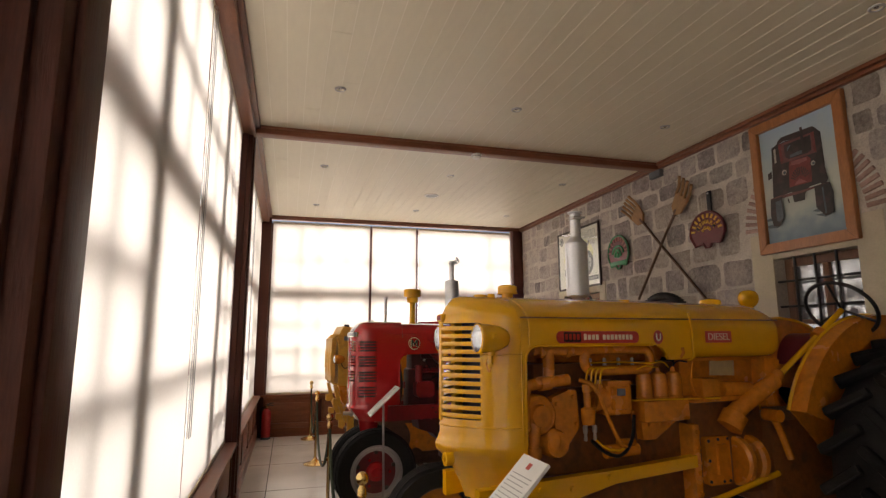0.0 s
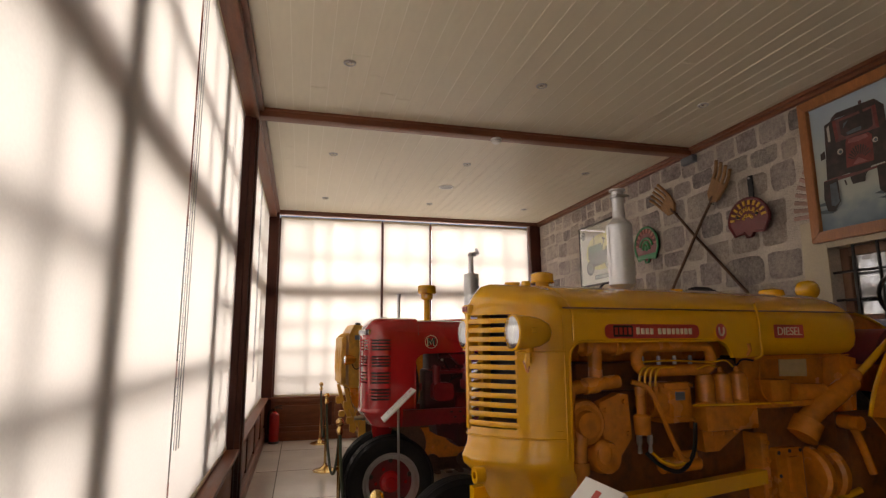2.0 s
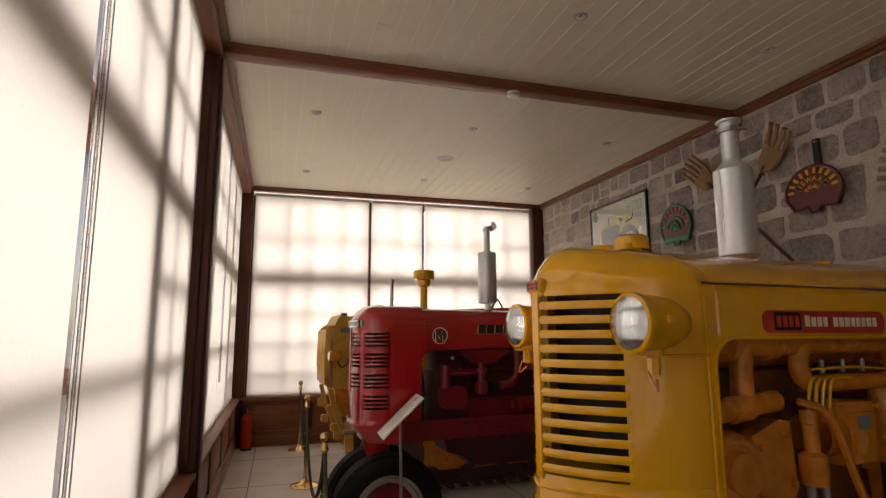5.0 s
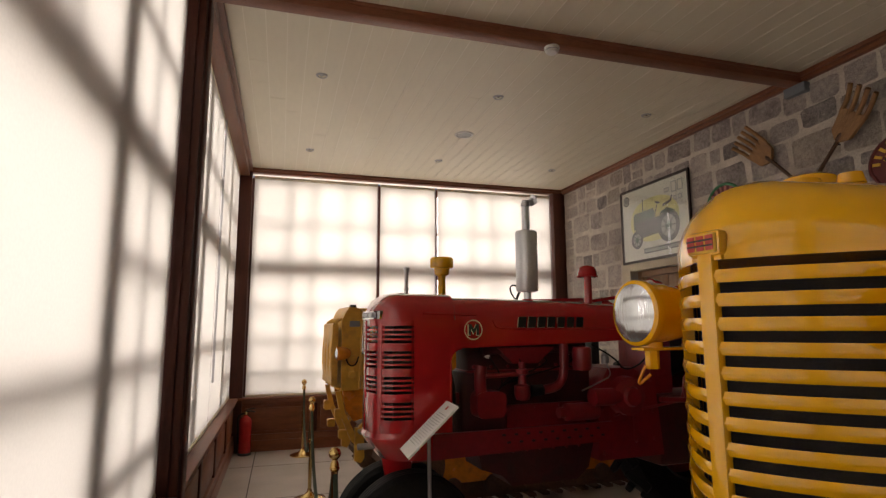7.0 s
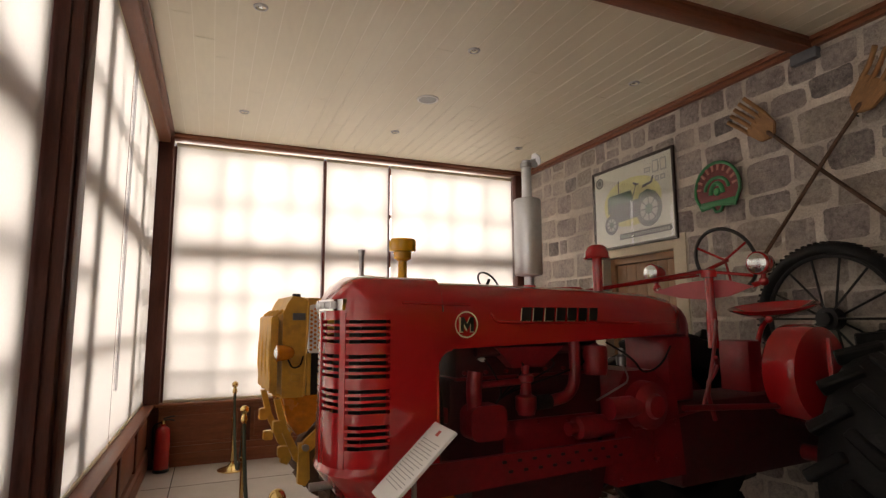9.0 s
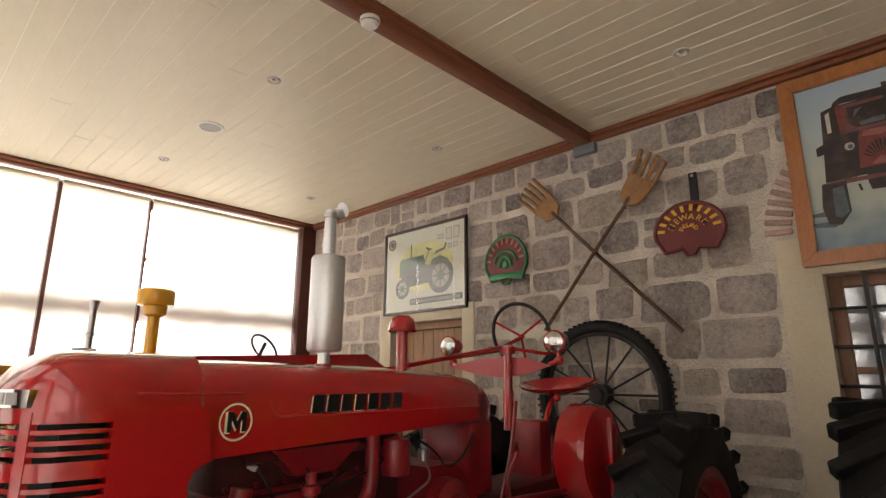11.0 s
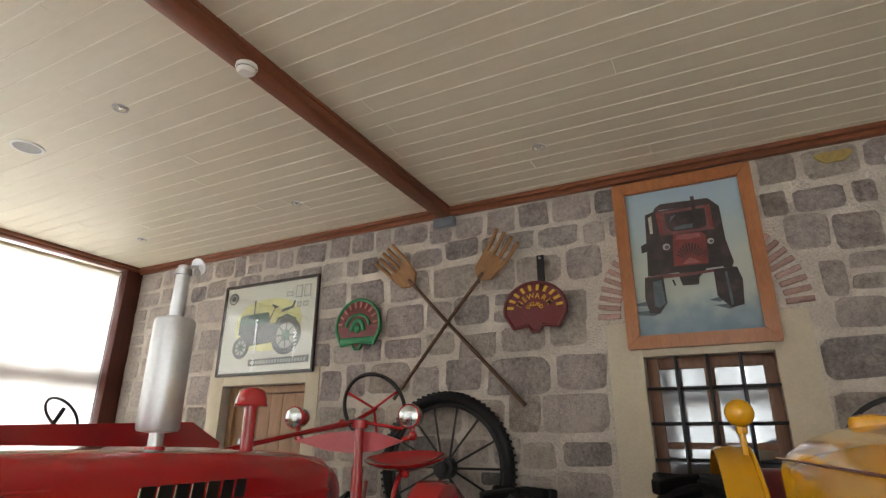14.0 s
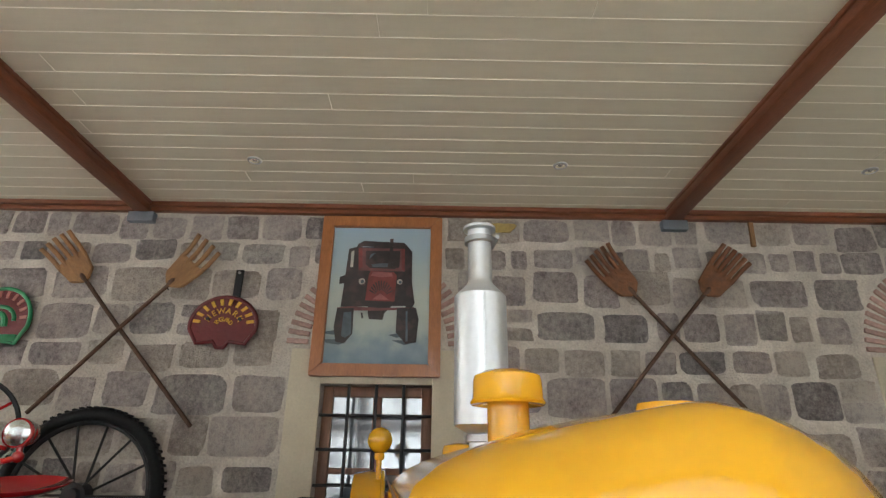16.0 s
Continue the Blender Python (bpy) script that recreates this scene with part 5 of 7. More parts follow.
    for k in range(2):
        part("drain_cock", lathe(B(), [(0.0, 0.985), (0.010, 0.99), (0.007, 1.02), (0.012, 1.03), (0.012, 1.06)], Matrix.Translation((0.675 + k * 0.055, -0.255, 0)), 10), STEEL, t)
    bolts(t, [(0.81, -0.265, 1.115), (0.955, -0.265, 1.115), (0.81, -0.265, 1.26), (0.955, -0.265, 1.26)], 0.008, (0, -0.012, 0), YELLOW_DULL)
    part("fuel_hose", sweep(B(), [(0.64, -0.27, 1.285), (0.72, -0.30, 1.26), (0.78, -0.30, 1.10), (0.86, -0.29, 0.96), (0.90, -0.28, 0.95)], 0.011, 8, smooth=3), YELLOW_DULL, t, "painted fuel hose")
    part("black_hose", sweep(B(), [(0.70, -0.265, 0.99), (0.76, -0.285, 0.93), (0.86, -0.29, 0.90), (0.94, -0.285, 0.98), (0.965, -0.27, 1.10)], 0.009, 8, smooth=3), RUBBER, t, "black rubber hose")
    part("fuel_pipe", sweep(B(), [(0.73, -0.265, 0.99), (0.77, -0.28, 0.95), (0.85, -0.285, 0.93), (0.90, -0.28, 0.95)], 0.006, 8, smooth=2), YELLOW, t)
    # filters on their box
    part("filter_box", box(B(), (1.03, -0.275, 1.055), (1.335, -0.16, 1.165), 0.01), YELLOW_DULL, t)
    for k in range(3):
        m = Matrix.Translation((1.082 + k * 0.1, -0.222, 0))
        part("fuel_filter", lathe(B(), [(0.046, 1.165), (0.047, 1.18), (0.043, 1.185), (0.043, 1.275), (0.036, 1.300), (0.014, 1.312), (0.012, 1.325), (0.008, 1.335), (0, 1.337)], m, 22), YELLOW_DULL, t)
        part("filter_drain", cyl(B(), (1.10 + k * 0.07, -0.222, 1.03), (1.10 + k * 0.07, -0.222, 1.06), 0.008, seg=8), YELLOW_DULL, t)
    part("filter_line", sweep(B(), [(0.99, -0.28, 1.33), (1.05, -0.285, 1.35), (1.12, -0.26, 1.335), (1.182, -0.222, 1.335)], 0.004, 6, smooth=2), YELLOW, t)
    part("filter_line", sweep(B(), [(1.282, -0.222, 1.335), (1.30, -0.24, 1.37), (1.36, -0.25, 1.36)], 0.005, 6, smooth=2), RUBBER, t)
    part("filter_foot", slab(B(), [(1.05, 1.055), (1.30, 1.055), (1.14, 0.96), (1.06, 0.96)], -0.22, -0.17, "y"), YELLOW_DULL, t)
    part("throttle_rod", cyl(B(), (0.95, -0.285, 1.175), (1.56, -0.27, 1.160), 0.005, seg=8), YELLOW, t)
    part("loose_wire", sweep(B(), [(1.345, -0.30, 1.63), (1.365, -0.30, 1.55), (1.36, -0.30, 1.47), (1.37, -0.30, 1.385), (1.33, -0.29, 1.37)], 0.006, 8, smooth=2), YELLOW, t, "painted cable over the bonnet side")
    part("long_wire", sweep(B(), [(1.37, -0.29, 1.37), (1.6, -0.285, 1.365), (1.85, -0.28, 1.375), (1.97, -0.28, 1.38)], 0.0035, 6, smooth=1), YELLOW_DULL, t)
    part("drop_wire", sweep(B(), [(1.37, -0.28, 1.36), (1.34, -0.285, 1.24), (1.40, -0.28, 1.16), (1.55, -0.27, 1.15)], 0.004, 6, smooth=2), YELLOW_DULL, t)
    part("tank_cock", sweep(B(), [(1.28, -0.285, 1.385), (1.30, -0.29, 1.41), (1.295, -0.29, 1.44)], 0.010, 8), YELLOW_DULL, t)
    part("starter", lathe(B(), [(0.0, -0.10), (0.03, -0.10), (0.034, 0.0), (0.034, 0.10), (0, 0.10)], Matrix.Translation((0.93, -0.20, 0.915)) @ FRONT, 18), YELLOW_DULL, t)
    part("starter_switch", lathe(B(), [(0.0, -0.05), (0.02, -0.05), (0.022, 0.05), (0, 0.05)], Matrix.Translation((0.95, -0.215, 0.955)) @ FRONT, 14), YELLOW_DULL, t)
    # frame rail and rear castings
    part("frame_rail", slab(B(), [(0.10, 0.80), (0.86, 0.83), (1.40, 0.86), (1.40, 0.80), (0.86, 0.765), (0.55, 0.70), (0.10, 0.68)], -0.235, -0.185, "y"), YELLOW, t)
    bolts(t, [(0.42, -0.235, 0.775), (0.82, -0.235, 0.80), (0.30, -0.235, 0.74), (0.60, -0.235, 0.765)], 0.016, (0, -0.014, 0), YELLOW)
    part("frame_rail", slab(B(), [(0.10, 0.80), (1.40, 0.86), (1.40, 0.80), (0.10, 0.68)], 0.185, 0.235, "y"), YELLOW, t)
    part("front_stand", box(B(), (0.18, -0.075, 0.40), (0.38, 0.075, 0.80), 0.03), YELLOW, t)
    part("front_axle", sweep(B(), [(0.28, -0.72, 0.36), (0.28, -0.60, 0.44), (0.28, 0.0, 0.47), (0.28, 0.60, 0.44), (0.28, 0.72, 0.36)], 0.04, 12, smooth=1), YELLOW, t)
    part("clutch_housing", slab(B(), [(1.40, 0.62), (1.40, 1.15), (1.50, 1.17), (1.95, 1.10), (1.98, 0.62)], -0.18, 0.18, "y"), RECESS_YELLOW, t)
    part("housing_flange", box(B(), (1.395, -0.22, 0.60), (1.445, 0.22, 1.02), 0.01), YELLOW_DULL, t)
    bolts(t, [(1.42, -0.22, z) for z in (0.66, 0.74, 0.82, 0.90, 0.98)], 0.012, (0, -0.015, 0), YELLOW_DULL)
    part("side_cover", slab(B(), rrect(1.485, 1.66, 0.69, 0.945, 0.02), -0.215, -0.175, "y"), YELLOW_DULL, t)
    part("cover_window", slab(B(), rrect(1.555, 1.63, 0.74, 0.905, 0.012), -0.232, -0.21, "y"), YELLOW_DULL, t)
    for p in ((1.505, 0.71), (1.505, 0.82), (1.505, 0.925), (1.60, 0.705), (1.645, 0.705), (1.575, 0.93), (1.645, 0.93)):
        part("bolt_hole", cyl(B(), (p[0], -0.219, p[1]), (p[0], -0.21, p[1]), 0.009, seg=8), BLACK, t)
    for u in (1.74, 1.84):
        part("brake_drum", lathe(B(), [(0.0, -0.03), (0.12, -0.03), (0.135, -0.015), (0.135, 0.015), (0.12, 0.03), (0, 0.03)], Matrix.Translation((u, -0.17, 0.80)) @ FRONT, 26), YELLOW_DULL, t)
    part("rear_housing", box(B(), (1.96, -0.24, 0.52), (3.0, 0.24, 1.02), 0.05), RECESS_YELLOW, t)
    part("rear_axle", cyl(B(), (2.80, -0.75, 0.74), (2.80, 0.75, 0.74), 0.06), YELLOW_DULL, t)
    part("deck", box(B(), (1.40, -0.24, 1.135), (1.98, 0.24, 1.165), 0.008), YELLOW_DULL, t)
    part("cowl_panel", box(B(), (1.40, -0.15, 1.165), (1.985, -0.11, 1.40), 0.008), YELLOW_DULL, t)
    part("battery_box", box(B(), (1.47, -0.24, 1.165), (1.60, -0.10, 1.265), 0.006), YELLOW_DULL, t)
    part("tool_tube", cyl(B(), (1.64, -0.20, 1.20), (1.86, -0.20, 1.19), 0.045, seg=18), YELLOW_DULL, t)
    part("paper_tag", slab(B(), [(1.50, 1.285), (1.68, 1.28), (1.685, 1.365), (1.505, 1.37)], -0.268, -0.264, "y"), node_mat("tan_card", (0.46, 0.33, 0.15), 0.7, bump=0.0), t, "blank tan cardboard tag")
    part("firewall", slab(B(), [(1.94, 1.10), (2.04, 1.10), (2.08, 1.36), (1.96, 1.38)], -0.24, 0.24, "y"), YELLOW_DULL, t)
    part("steering_box", sweep(B(), [(1.66, -0.22, 1.03), (1.74, -0.23, 1.10), (1.90, -0.24, 1.18), (2.02, -0.24, 1.24)], 0.05, 12, smooth=1), YELLOW_DULL, t)
    part("steering_flange", cyl(B(), (1.66, -0.22, 0.99), (1.71, -0.225, 1.06), 0.07, seg=18), YELLOW_DULL, t)
    part("steering_rod", cyl(B(), (1.98, -0.24, 1.21), (2.61, -0.29, 1.66), 0.018, seg=12), YELLOW, t)
    part("rod_joint", ball(B(), (2.05, -0.24, 1.27), 0.038, 14), YELLOW_DULL, t)
    part("rod_clamp", lathe(B(), [(0.018, -0.03), (0.036, -0.03), (0.036, 0.03), (0.018, 0.03)], Matrix.Translation((2.40, -0.273, 1.51)) @ Matrix.Rotation(radians(54), 4, "Y"), 14), YELLOW_DULL, t)
    part("brake_lever", sweep(B(), [(1.96, -0.25, 1.05), (2.00, -0.26, 0.98), (2.06, -0.27, 0.80)], 0.02, 10, smooth=1), YELLOW_DULL, t)
    part("lever_boss", cyl(B(), (1.97, -0.30, 1.045), (1.97, -0.20, 1.045), 0.035, seg=16), YELLOW_DULL, t)
    part("drag_link", sweep(B(), [(1.0, -0.27, 0.58), (1.5, -0.27, 0.64), (1.95, -0.27, 0.73)], 0.016, 10), YELLOW, t)
    # steering wheel, seat
    sw = part("steering_wheel", sweep(B(), [(2.60 - 0.10 * math.sin(a), -0.29 + 0.21 * math.cos(a), 1.665 + 0.165 * math.sin(a)) for a in [2 * math.pi * i / 32 for i in range(32)]], 0.012, 8, True), IRON, t, "black steering wheel")
    for k in range(3):
        a = radians(90 + 120 * k)
        part("spoke", cyl(B(), (2.615, -0.29, 1.66), (2.60 - 0.10 * math.sin(a), -0.29 + 0.21 * math.cos(a), 1.665 + 0.165 * math.sin(a)), 0.008, seg=8), IRON, sw)
    part("seat_back", slab(B(), arc(2.95, 1.30, 0.19, 0, 180, 16, 0.22), 0.10, 0.42, "y"), DARK_RED, t, "dark red padded seat")
    part("gear_lever", sweep(B(), [(2.3, 0.1, 1.0), (2.25, 0.1, 1.35), (2.3, 0.12, 1.50)], 0.009, 8, smooth=1), YELLOW, t)
    part("dash_box", box(B(), (2.06, 0.02, 1.40), (2.16, 0.24, 1.58), 0.02), YELLOW, t)
    # rear wheels and fenders
    for s in (-1, 1):
        wheel(t, (2.80, s * (0.545 if s > 0 else 0.64), 0.742), 0.715, 0.40, YELLOW_DULL, YELLOW_DULL, 22, out=s)
        inner, outer = s * 0.31, s * (0.46 if s > 0 else 0.415)
        cx, cz = 2.82, 0.79
        a0, a1 = (160, 35)
        pts = [(radians(a0 + (a1 - a0) * i / 26)) for i in range(27)]
        secs = [[(cx + 0.84 * math.cos(a), inner, cz + 0.84 * math.sin(a)), (cx + 0.845 * math.cos(a), (inner + outer) / 2, cz + 0.845 * math.sin(a)), (cx + 0.83 * math.cos(a), outer, cz + 0.83 * math.sin(a)),
                 (cx + 0.82 * math.cos(a), outer, cz + 0.82 * math.sin(a)), (cx + 0.825 * math.cos(a), inner + s * 0.01, cz + 0.825 * math.sin(a))] for a in pts]
        # the near fender takes the duller yellow: its shade is in the colour
        fe = part("fender", loft(B(), secs), YELLOW if s > 0 else YELLOW_DULL, t)
        part("fender_edge", sweep(B(), [(cx + 0.842 * math.cos(a), inner, cz + 0.842 * math.sin(a)) for a in pts], 0.011, 8), YELLOW, fe)
        side = [(cx + 0.835 * math.cos(a), cz + 0.835 * math.sin(a)) for a in pts] + [(cx + 0.40, cz + 0.30), (cx - 0.1, cz + 0.35), (cx - 0.55, cz + 0.05)]
        if s < 0:
            skirt = [(cx + 0.838 * math.cos(a), cz + 0.838 * math.sin(a)) for a in pts] + [(cx + 0.68 * math.cos(a), cz + 0.68 * math.sin(a)) for a in pts[::-1]]
            part("fender_skirt", slab(B(), skirt, outer, outer + 0.006, "y"), YELLOW_DULL, fe)
        part("fender_side", slab(B(), side, inner, inner + s * 0.006, "y"), YELLOW_DULL, fe)
    lamp = part("fender_lamp", lathe(B(), [(0, -0.075), (0.03, -0.07), (0.056, -0.045), (0.064, 0.0), (0.064, 0.03), (0.058, 0.04), (0, 0.045)], Matrix.Translation((2.56, 0.335, 1.775)) @ FRONT @ Matrix.Rotation(radians(180), 4, "X"), 24), YELLOW, t)
    part("lamp_stalk", cyl(B(), (2.57, 0.335, 1.58), (2.57, 0.335, 1.72), 0.014, seg=10), YELLOW, lamp)
    part("lamp_nut", lathe(B(), [(0.02, 1.68), (0.026, 1.69), (0.026, 1.71), (0.02, 1.72)], Matrix.Translation((2.57, 0.335, 0)), 8), YELLOW, lamp)
    for s in (-1, 1):
        wheel(t, (0.28, s * 0.80, 0.352), 0.345, 0.15, YELLOW_DULL, YELLOW_DULL, 0, "front_wheel", s)
    return t


yellow_tractor()

# ---- red tractor ----
def red_tractor():
    t = thing("red_tractor", Matrix.Translation((0.74, 5.555, 0)) @ Matrix.Rotation(radians(4.0), 4, "Z"),
              "glossy red vintage row-crop tractor with louvred nose", "tractor")

    def section(u, hw, zt, zb, sh):
        k = zt - sh
        right = [(-hw, zb), (-hw, sh)] + [(-hw * (0.45 + 0.55 * math.cos(radians(a)) ** 0.8) if a < 90 else -hw * 0.45, sh + k * 0.93 * math.sin(radians(a))) for a in (15, 30, 45, 60, 75, 90)] + [(-hw * 0.22, zt - k * 0.015)]
        return [(u, v, z) for v, z in right + [(0, zt)] + [(-v, z) for v, z in right[::-1]]]
    # nose shell: rounded in plan and over the top
    HW, D = 0.225, 0.17

    def half(u):
        return HW if u >= D else HW * max(0.0, 1 - ((D - u) / D) ** 2.4) ** (1 / 2.4)

    def front(v):
        return D - D * max(0.0, 1 - (abs(v) / HW) ** 2.4) ** (1 / 2.4)
    secs = []
    for u in (0.001, 0.006, 0.016, 0.035, 0.06, 0.09, 0.13, 0.17, 0.25, 0.33, 0.40, 0.43):
        hw = max(0.025, half(u)) - max(0.0, u - 0.2) * 0.10
        zt = 1.648 - 0.12 * max(0.0, 1 - u / 0.125) ** 2.3
        zb = 1.495
        secs.append(section(u, hw, zt, zb, min(1.53, zb + (zt - zb) * 0.4)))
    part("nose_top", loft(B(), secs), RED, t)
    part("radiator_core", box(B(), (0.10, -0.185, 0.90), (0.20, 0.185, 1.50)), GAUZE, t, "dark radiator core")
    # louvred grille: front strip, louvre rows and smooth side cheeks
    rows = [1.470 - 0.127 * g - 0.0242 * k for g in range(4) for k in range(4)]
    for s in (-1, 1):
        vs = [s * (0.004 + 0.221 * i / 12) for i in range(13)]
        outer = [(front(v), v) for v in vs] + [(0.205, s * 0.2255)]
        for i, z in enumerate(rows):
            nxt = rows[i + 1] if i + 1 < len(rows) else 0.93
            top = z - 0.0135
            gap = top - nxt
            bm = B()
            ring = [(u, v) for u, v in outer] + [(u + 0.016, v - s * 0.010) for u, v in outer[::-1]]
            slab(bm, ring, nxt, top, "z")
            part("grille_band" if gap > 0.03 else "louvre", bm, RED, t)
        part("grille_band", slab(B(), [(u, v) for u, v in outer] + [(u + 0.016, v - s * 0.010) for u, v in outer[::-1]], 1.470, 1.497, "z"), RED, t)
        for v0, v1, z0, z1 in ((0.150, 0.172, 0.935, 1.496), (0.004, 0.150, 0.935, 1.100)):
            vv = [s * (v0 + (v1 - v0) * i / 6) for i in range(7)]
            part("grille_rib", slab(B(), [(front(v) - 0.0025, v) for v in vv] + [(front(v) + 0.012, v) for v in vv[::-1]], z0, z1, "z"), RED, t)
        a, b = sorted((s * 0.2255, s * 0.205))
        part("cheek", slab(B(), [(0.20, 0.93), (0.395, 0.93), (0.40, 1.26)] + arc(0.47, 1.285, 0.07, 180, 95, 5) + [(0.44, 1.50), (0.20, 1.50)], a, b, "y"), RED, t)
        part("cheek_edge", sweep(B(), [(0.40, s * 0.222, 0.93), (0.40, s * 0.22, 1.27)] + [(x, s * 0.215, z) for x, z in arc(0.47, 1.285, 0.07, 180, 95, 5)], 0.008, 6), RED, t)
    part("centre_rib", box(B(), (-0.006, -0.010, 0.93), (0.02, 0.010, 1.50), 0.004), RED, t)
    secs = []
    for z, e in ((0.80, -0.07), (0.85, -0.03), (0.89, 0.0), (0.91, 0.012), (0.925, 0.006), (0.94, 0.0)):
        ring = [(front(v) - e, v * (1 + e * 1.2), z) for v in [HW * math.sin(radians(a)) for a in range(-90, 91, 12)]]
        secs.append(ring + [(0.30, ring[-1][1], z), (0.30, ring[0][1], z)])
    part("chin_casting", loft(B(), secs), RED, t)
    part("front_pin", cyl(B(), (-0.05, -0.06, 0.86), (0.06, -0.06, 0.86), 0.016, seg=10), STEEL, t)
    band = [-0.165 + 0.33 * i / 16 for i in range(17)]
    em = part("nose_emblem", loft(B(), [[(front(v) - 0.009, v, 1.506), (front(v) - 0.009, v * 1.05, 1.548), (front(v) + 0.006, v * 1.05, 1.548), (front(v) + 0.006, v, 1.506)] for v in band]), CHROME, t, "chromed nameplate")
    for k in range(7):
        v0 = -0.142 + k * 0.042
        part("emblem_mark", loft(B(), [[(front(v) - 0.0125, v, z) for v in (v0, v0 + 0.016, v0 + 0.031)] + [(front(v) - 0.006, v, z) for v in (v0 + 0.031, v0 + 0.016, v0)] for z in (1.513, 1.541)]), STEEL, em)
    # bonnet and tank
    secs = []
    for u, hw, zt, zb in ((0.432, 0.205, 1.622, 1.352), (0.6, 0.198, 1.622, 1.355), (0.62, 0.198, 1.622, 1.356), (1.2, 0.19, 1.612, 1.37), (1.6, 0.185, 1.595, 1.385), (1.76, 0.175, 1.575, 1.39), (1.84, 0.15, 1.545, 1.40), (1.875, 0.11, 1.51, 1.42)):
        secs.append(section(u, hw, zt + 0.008, zb, zb + (zt - zb) * 0.62))
    part("bonnet", loft(B(), secs), RED, t)
    part("bonnet_seam", sweep(B(), [(0.431, v, z) for v, z in [(-0.207, 1.36), (-0.207, 1.51), (-0.19, 1.575), (-0.12, 1.612), (0, 1.625), (0.12, 1.612), (0.207, 1.51)]], 0.003, 6), DARK_RED, t)
    for s in (-1, 1):
        part("bonnet_rib", sweep(B(), [(0.66, s * 0.1975, 1.50), (0.675, s * 0.198, 1.468), (0.71, s * 0.198, 1.455), (1.3, s * 0.19, 1.452), (1.78, s * 0.172, 1.448)], 0.007, 8, smooth=2), RED, t)
        part("bonnet_rib", sweep(B(), [(0.25, s * 0.222, 1.535), (0.45, s * 0.206, 1.53), (0.56, s * 0.2, 1.53)], 0.005, 8, smooth=1), RED, t)
    v = -0.2015
    ring = part("round_badge", sweep(B(), [(x, v, z) for x, z in arc(0.540, 1.449, 0.051, 0, 360, 36)[:-1]], 0.003, 6, True), CREAM, t, "round badge with a pale ring and a black figure")
    fig = [(-0.027, -0.025), (-0.027, 0.027), (-0.013, 0.027), (0.0, 0.002), (0.013, 0.027), (0.027, 0.027), (0.027, -0.025), (0.015, -0.025), (0.015, 0.006), (0.0, -0.02), (-0.015, 0.006), (-0.015, -0.025)]
    part("badge_figure", slab(B(), [(0.541 + a * 1.1, 1.449 + b * 1.1) for a, b in fig], v - 0.006, v, "y"), BLACK, ring)
    part("figure_edge", slab(B(), [(0.538 + a * 1.2, 1.447 + b * 1.18) for a, b in fig], v - 0.004, v, "y"), CREAM, ring)
    for k in range(7):
        u = 0.812 + k * 0.0635
        vv = -0.1955 + 0.0085 * k / 6
        p = [(u, 1.462), (u + 0.049, 1.462), (u + 0.056, 1.520), (u + 0.007, 1.520)]
        mk = part("name_mark", slab(B(), p, vv - 0.004, vv + 0.003, "y"), BLACK, t, "black raised nameplate block with pale edge")
        part("mark_edge", slab(B(), [(a - 0.004, b - 0.004) for a, b in p], vv - 0.002, vv + 0.004, "y"), CREAM, mk)
    # exhaust and air intake
    mm = Matrix.Translation((0.945, -0.075, 0))
    mu = part("muffler", lathe(B(), [(0.022, 1.58), (0.022, 1.665), (0.060, 1.671), (0.065, 1.68), (0.065, 2.02), (0.060, 2.03), (0.024, 2.04), (0.022, 2.21), (0.019, 2.22), (0.019, 2.17), (0, 2.17)], mm, 30), SILVER, t, "silver upright exhaust silencer")
    part("rain_flap", lathe(B(), [(0, 0.004), (0.03, 0.003), (0.031, -0.002), (0, -0.003)], Matrix.Translation((1.005, -0.075, 2.235)) @ Matrix.Rotation(radians(62), 4, "Y"), 20), SILVER, mu)
    part("flap_arm", sweep(B(), [(0.955, -0.075, 2.21), (0.975, -0.075, 2.225), (1.0, -0.075, 2.232)], 0.007, 8), SILVER, mu)
    part("flap_weight", lathe(B(), [(0, 0.005), (0.017, 0.004), (0.017, -0.004), (0, -0.005)], Matrix.Translation((0.975, -0.10, 2.20)) @ SIDE, 14), SILVER, mu)
    part("flap_band", lathe(B(), [(0.023, 2.185), (0.028, 2.187), (0.028, 2.205), (0.023, 2.207)], mm, 20), STEEL, mu)
    part("exhaust_collar", lathe(B(), [(0.03, 1.60), (0.034, 1.612), (0.03, 1.625), (0.022, 1.627)], mm, 20), RED, mu)
    ma = Matrix.Translation((1.385, -0.05, 0))
    ai = part("air_intake", lathe(B(), [(0.028, 1.58), (0.025, 1.62), (0.025, 1.78)], ma, 20), RED, t)
    part("intake_cap", lathe(B(), [(0.0, 1.845), (0.03, 1.842), (0.05, 1.828), (0.06, 1.80), (0.061, 1.782), (0.066, 1.776), (0.062, 1.770), (0.03, 1.775)], ma, 28), RED, ai)
    part("radiator_cap", lathe(B(), [(0, 1.658), (0.028, 1.656), (0.034, 1.648), (0.024, 1.642), (0.022, 1.62)], Matrix.Translation((0.20, 0.06, 0)), 20), STEEL, t, "bright radiator cap")
    part("tank_cap", lathe(B(), [(0, 1.655), (0.03, 1.652), (0.036, 1.64), (0.036, 1.60)], Matrix.Translation((1.55, 0.10, 0)), 20), STEEL, t)
    # steering rod, post, lamps
    part("steering_rod", cyl(B(), (1.30, 0.02, 1.60), (2.26, 0.0, 1.745), 0.011, seg=10), RED, t)
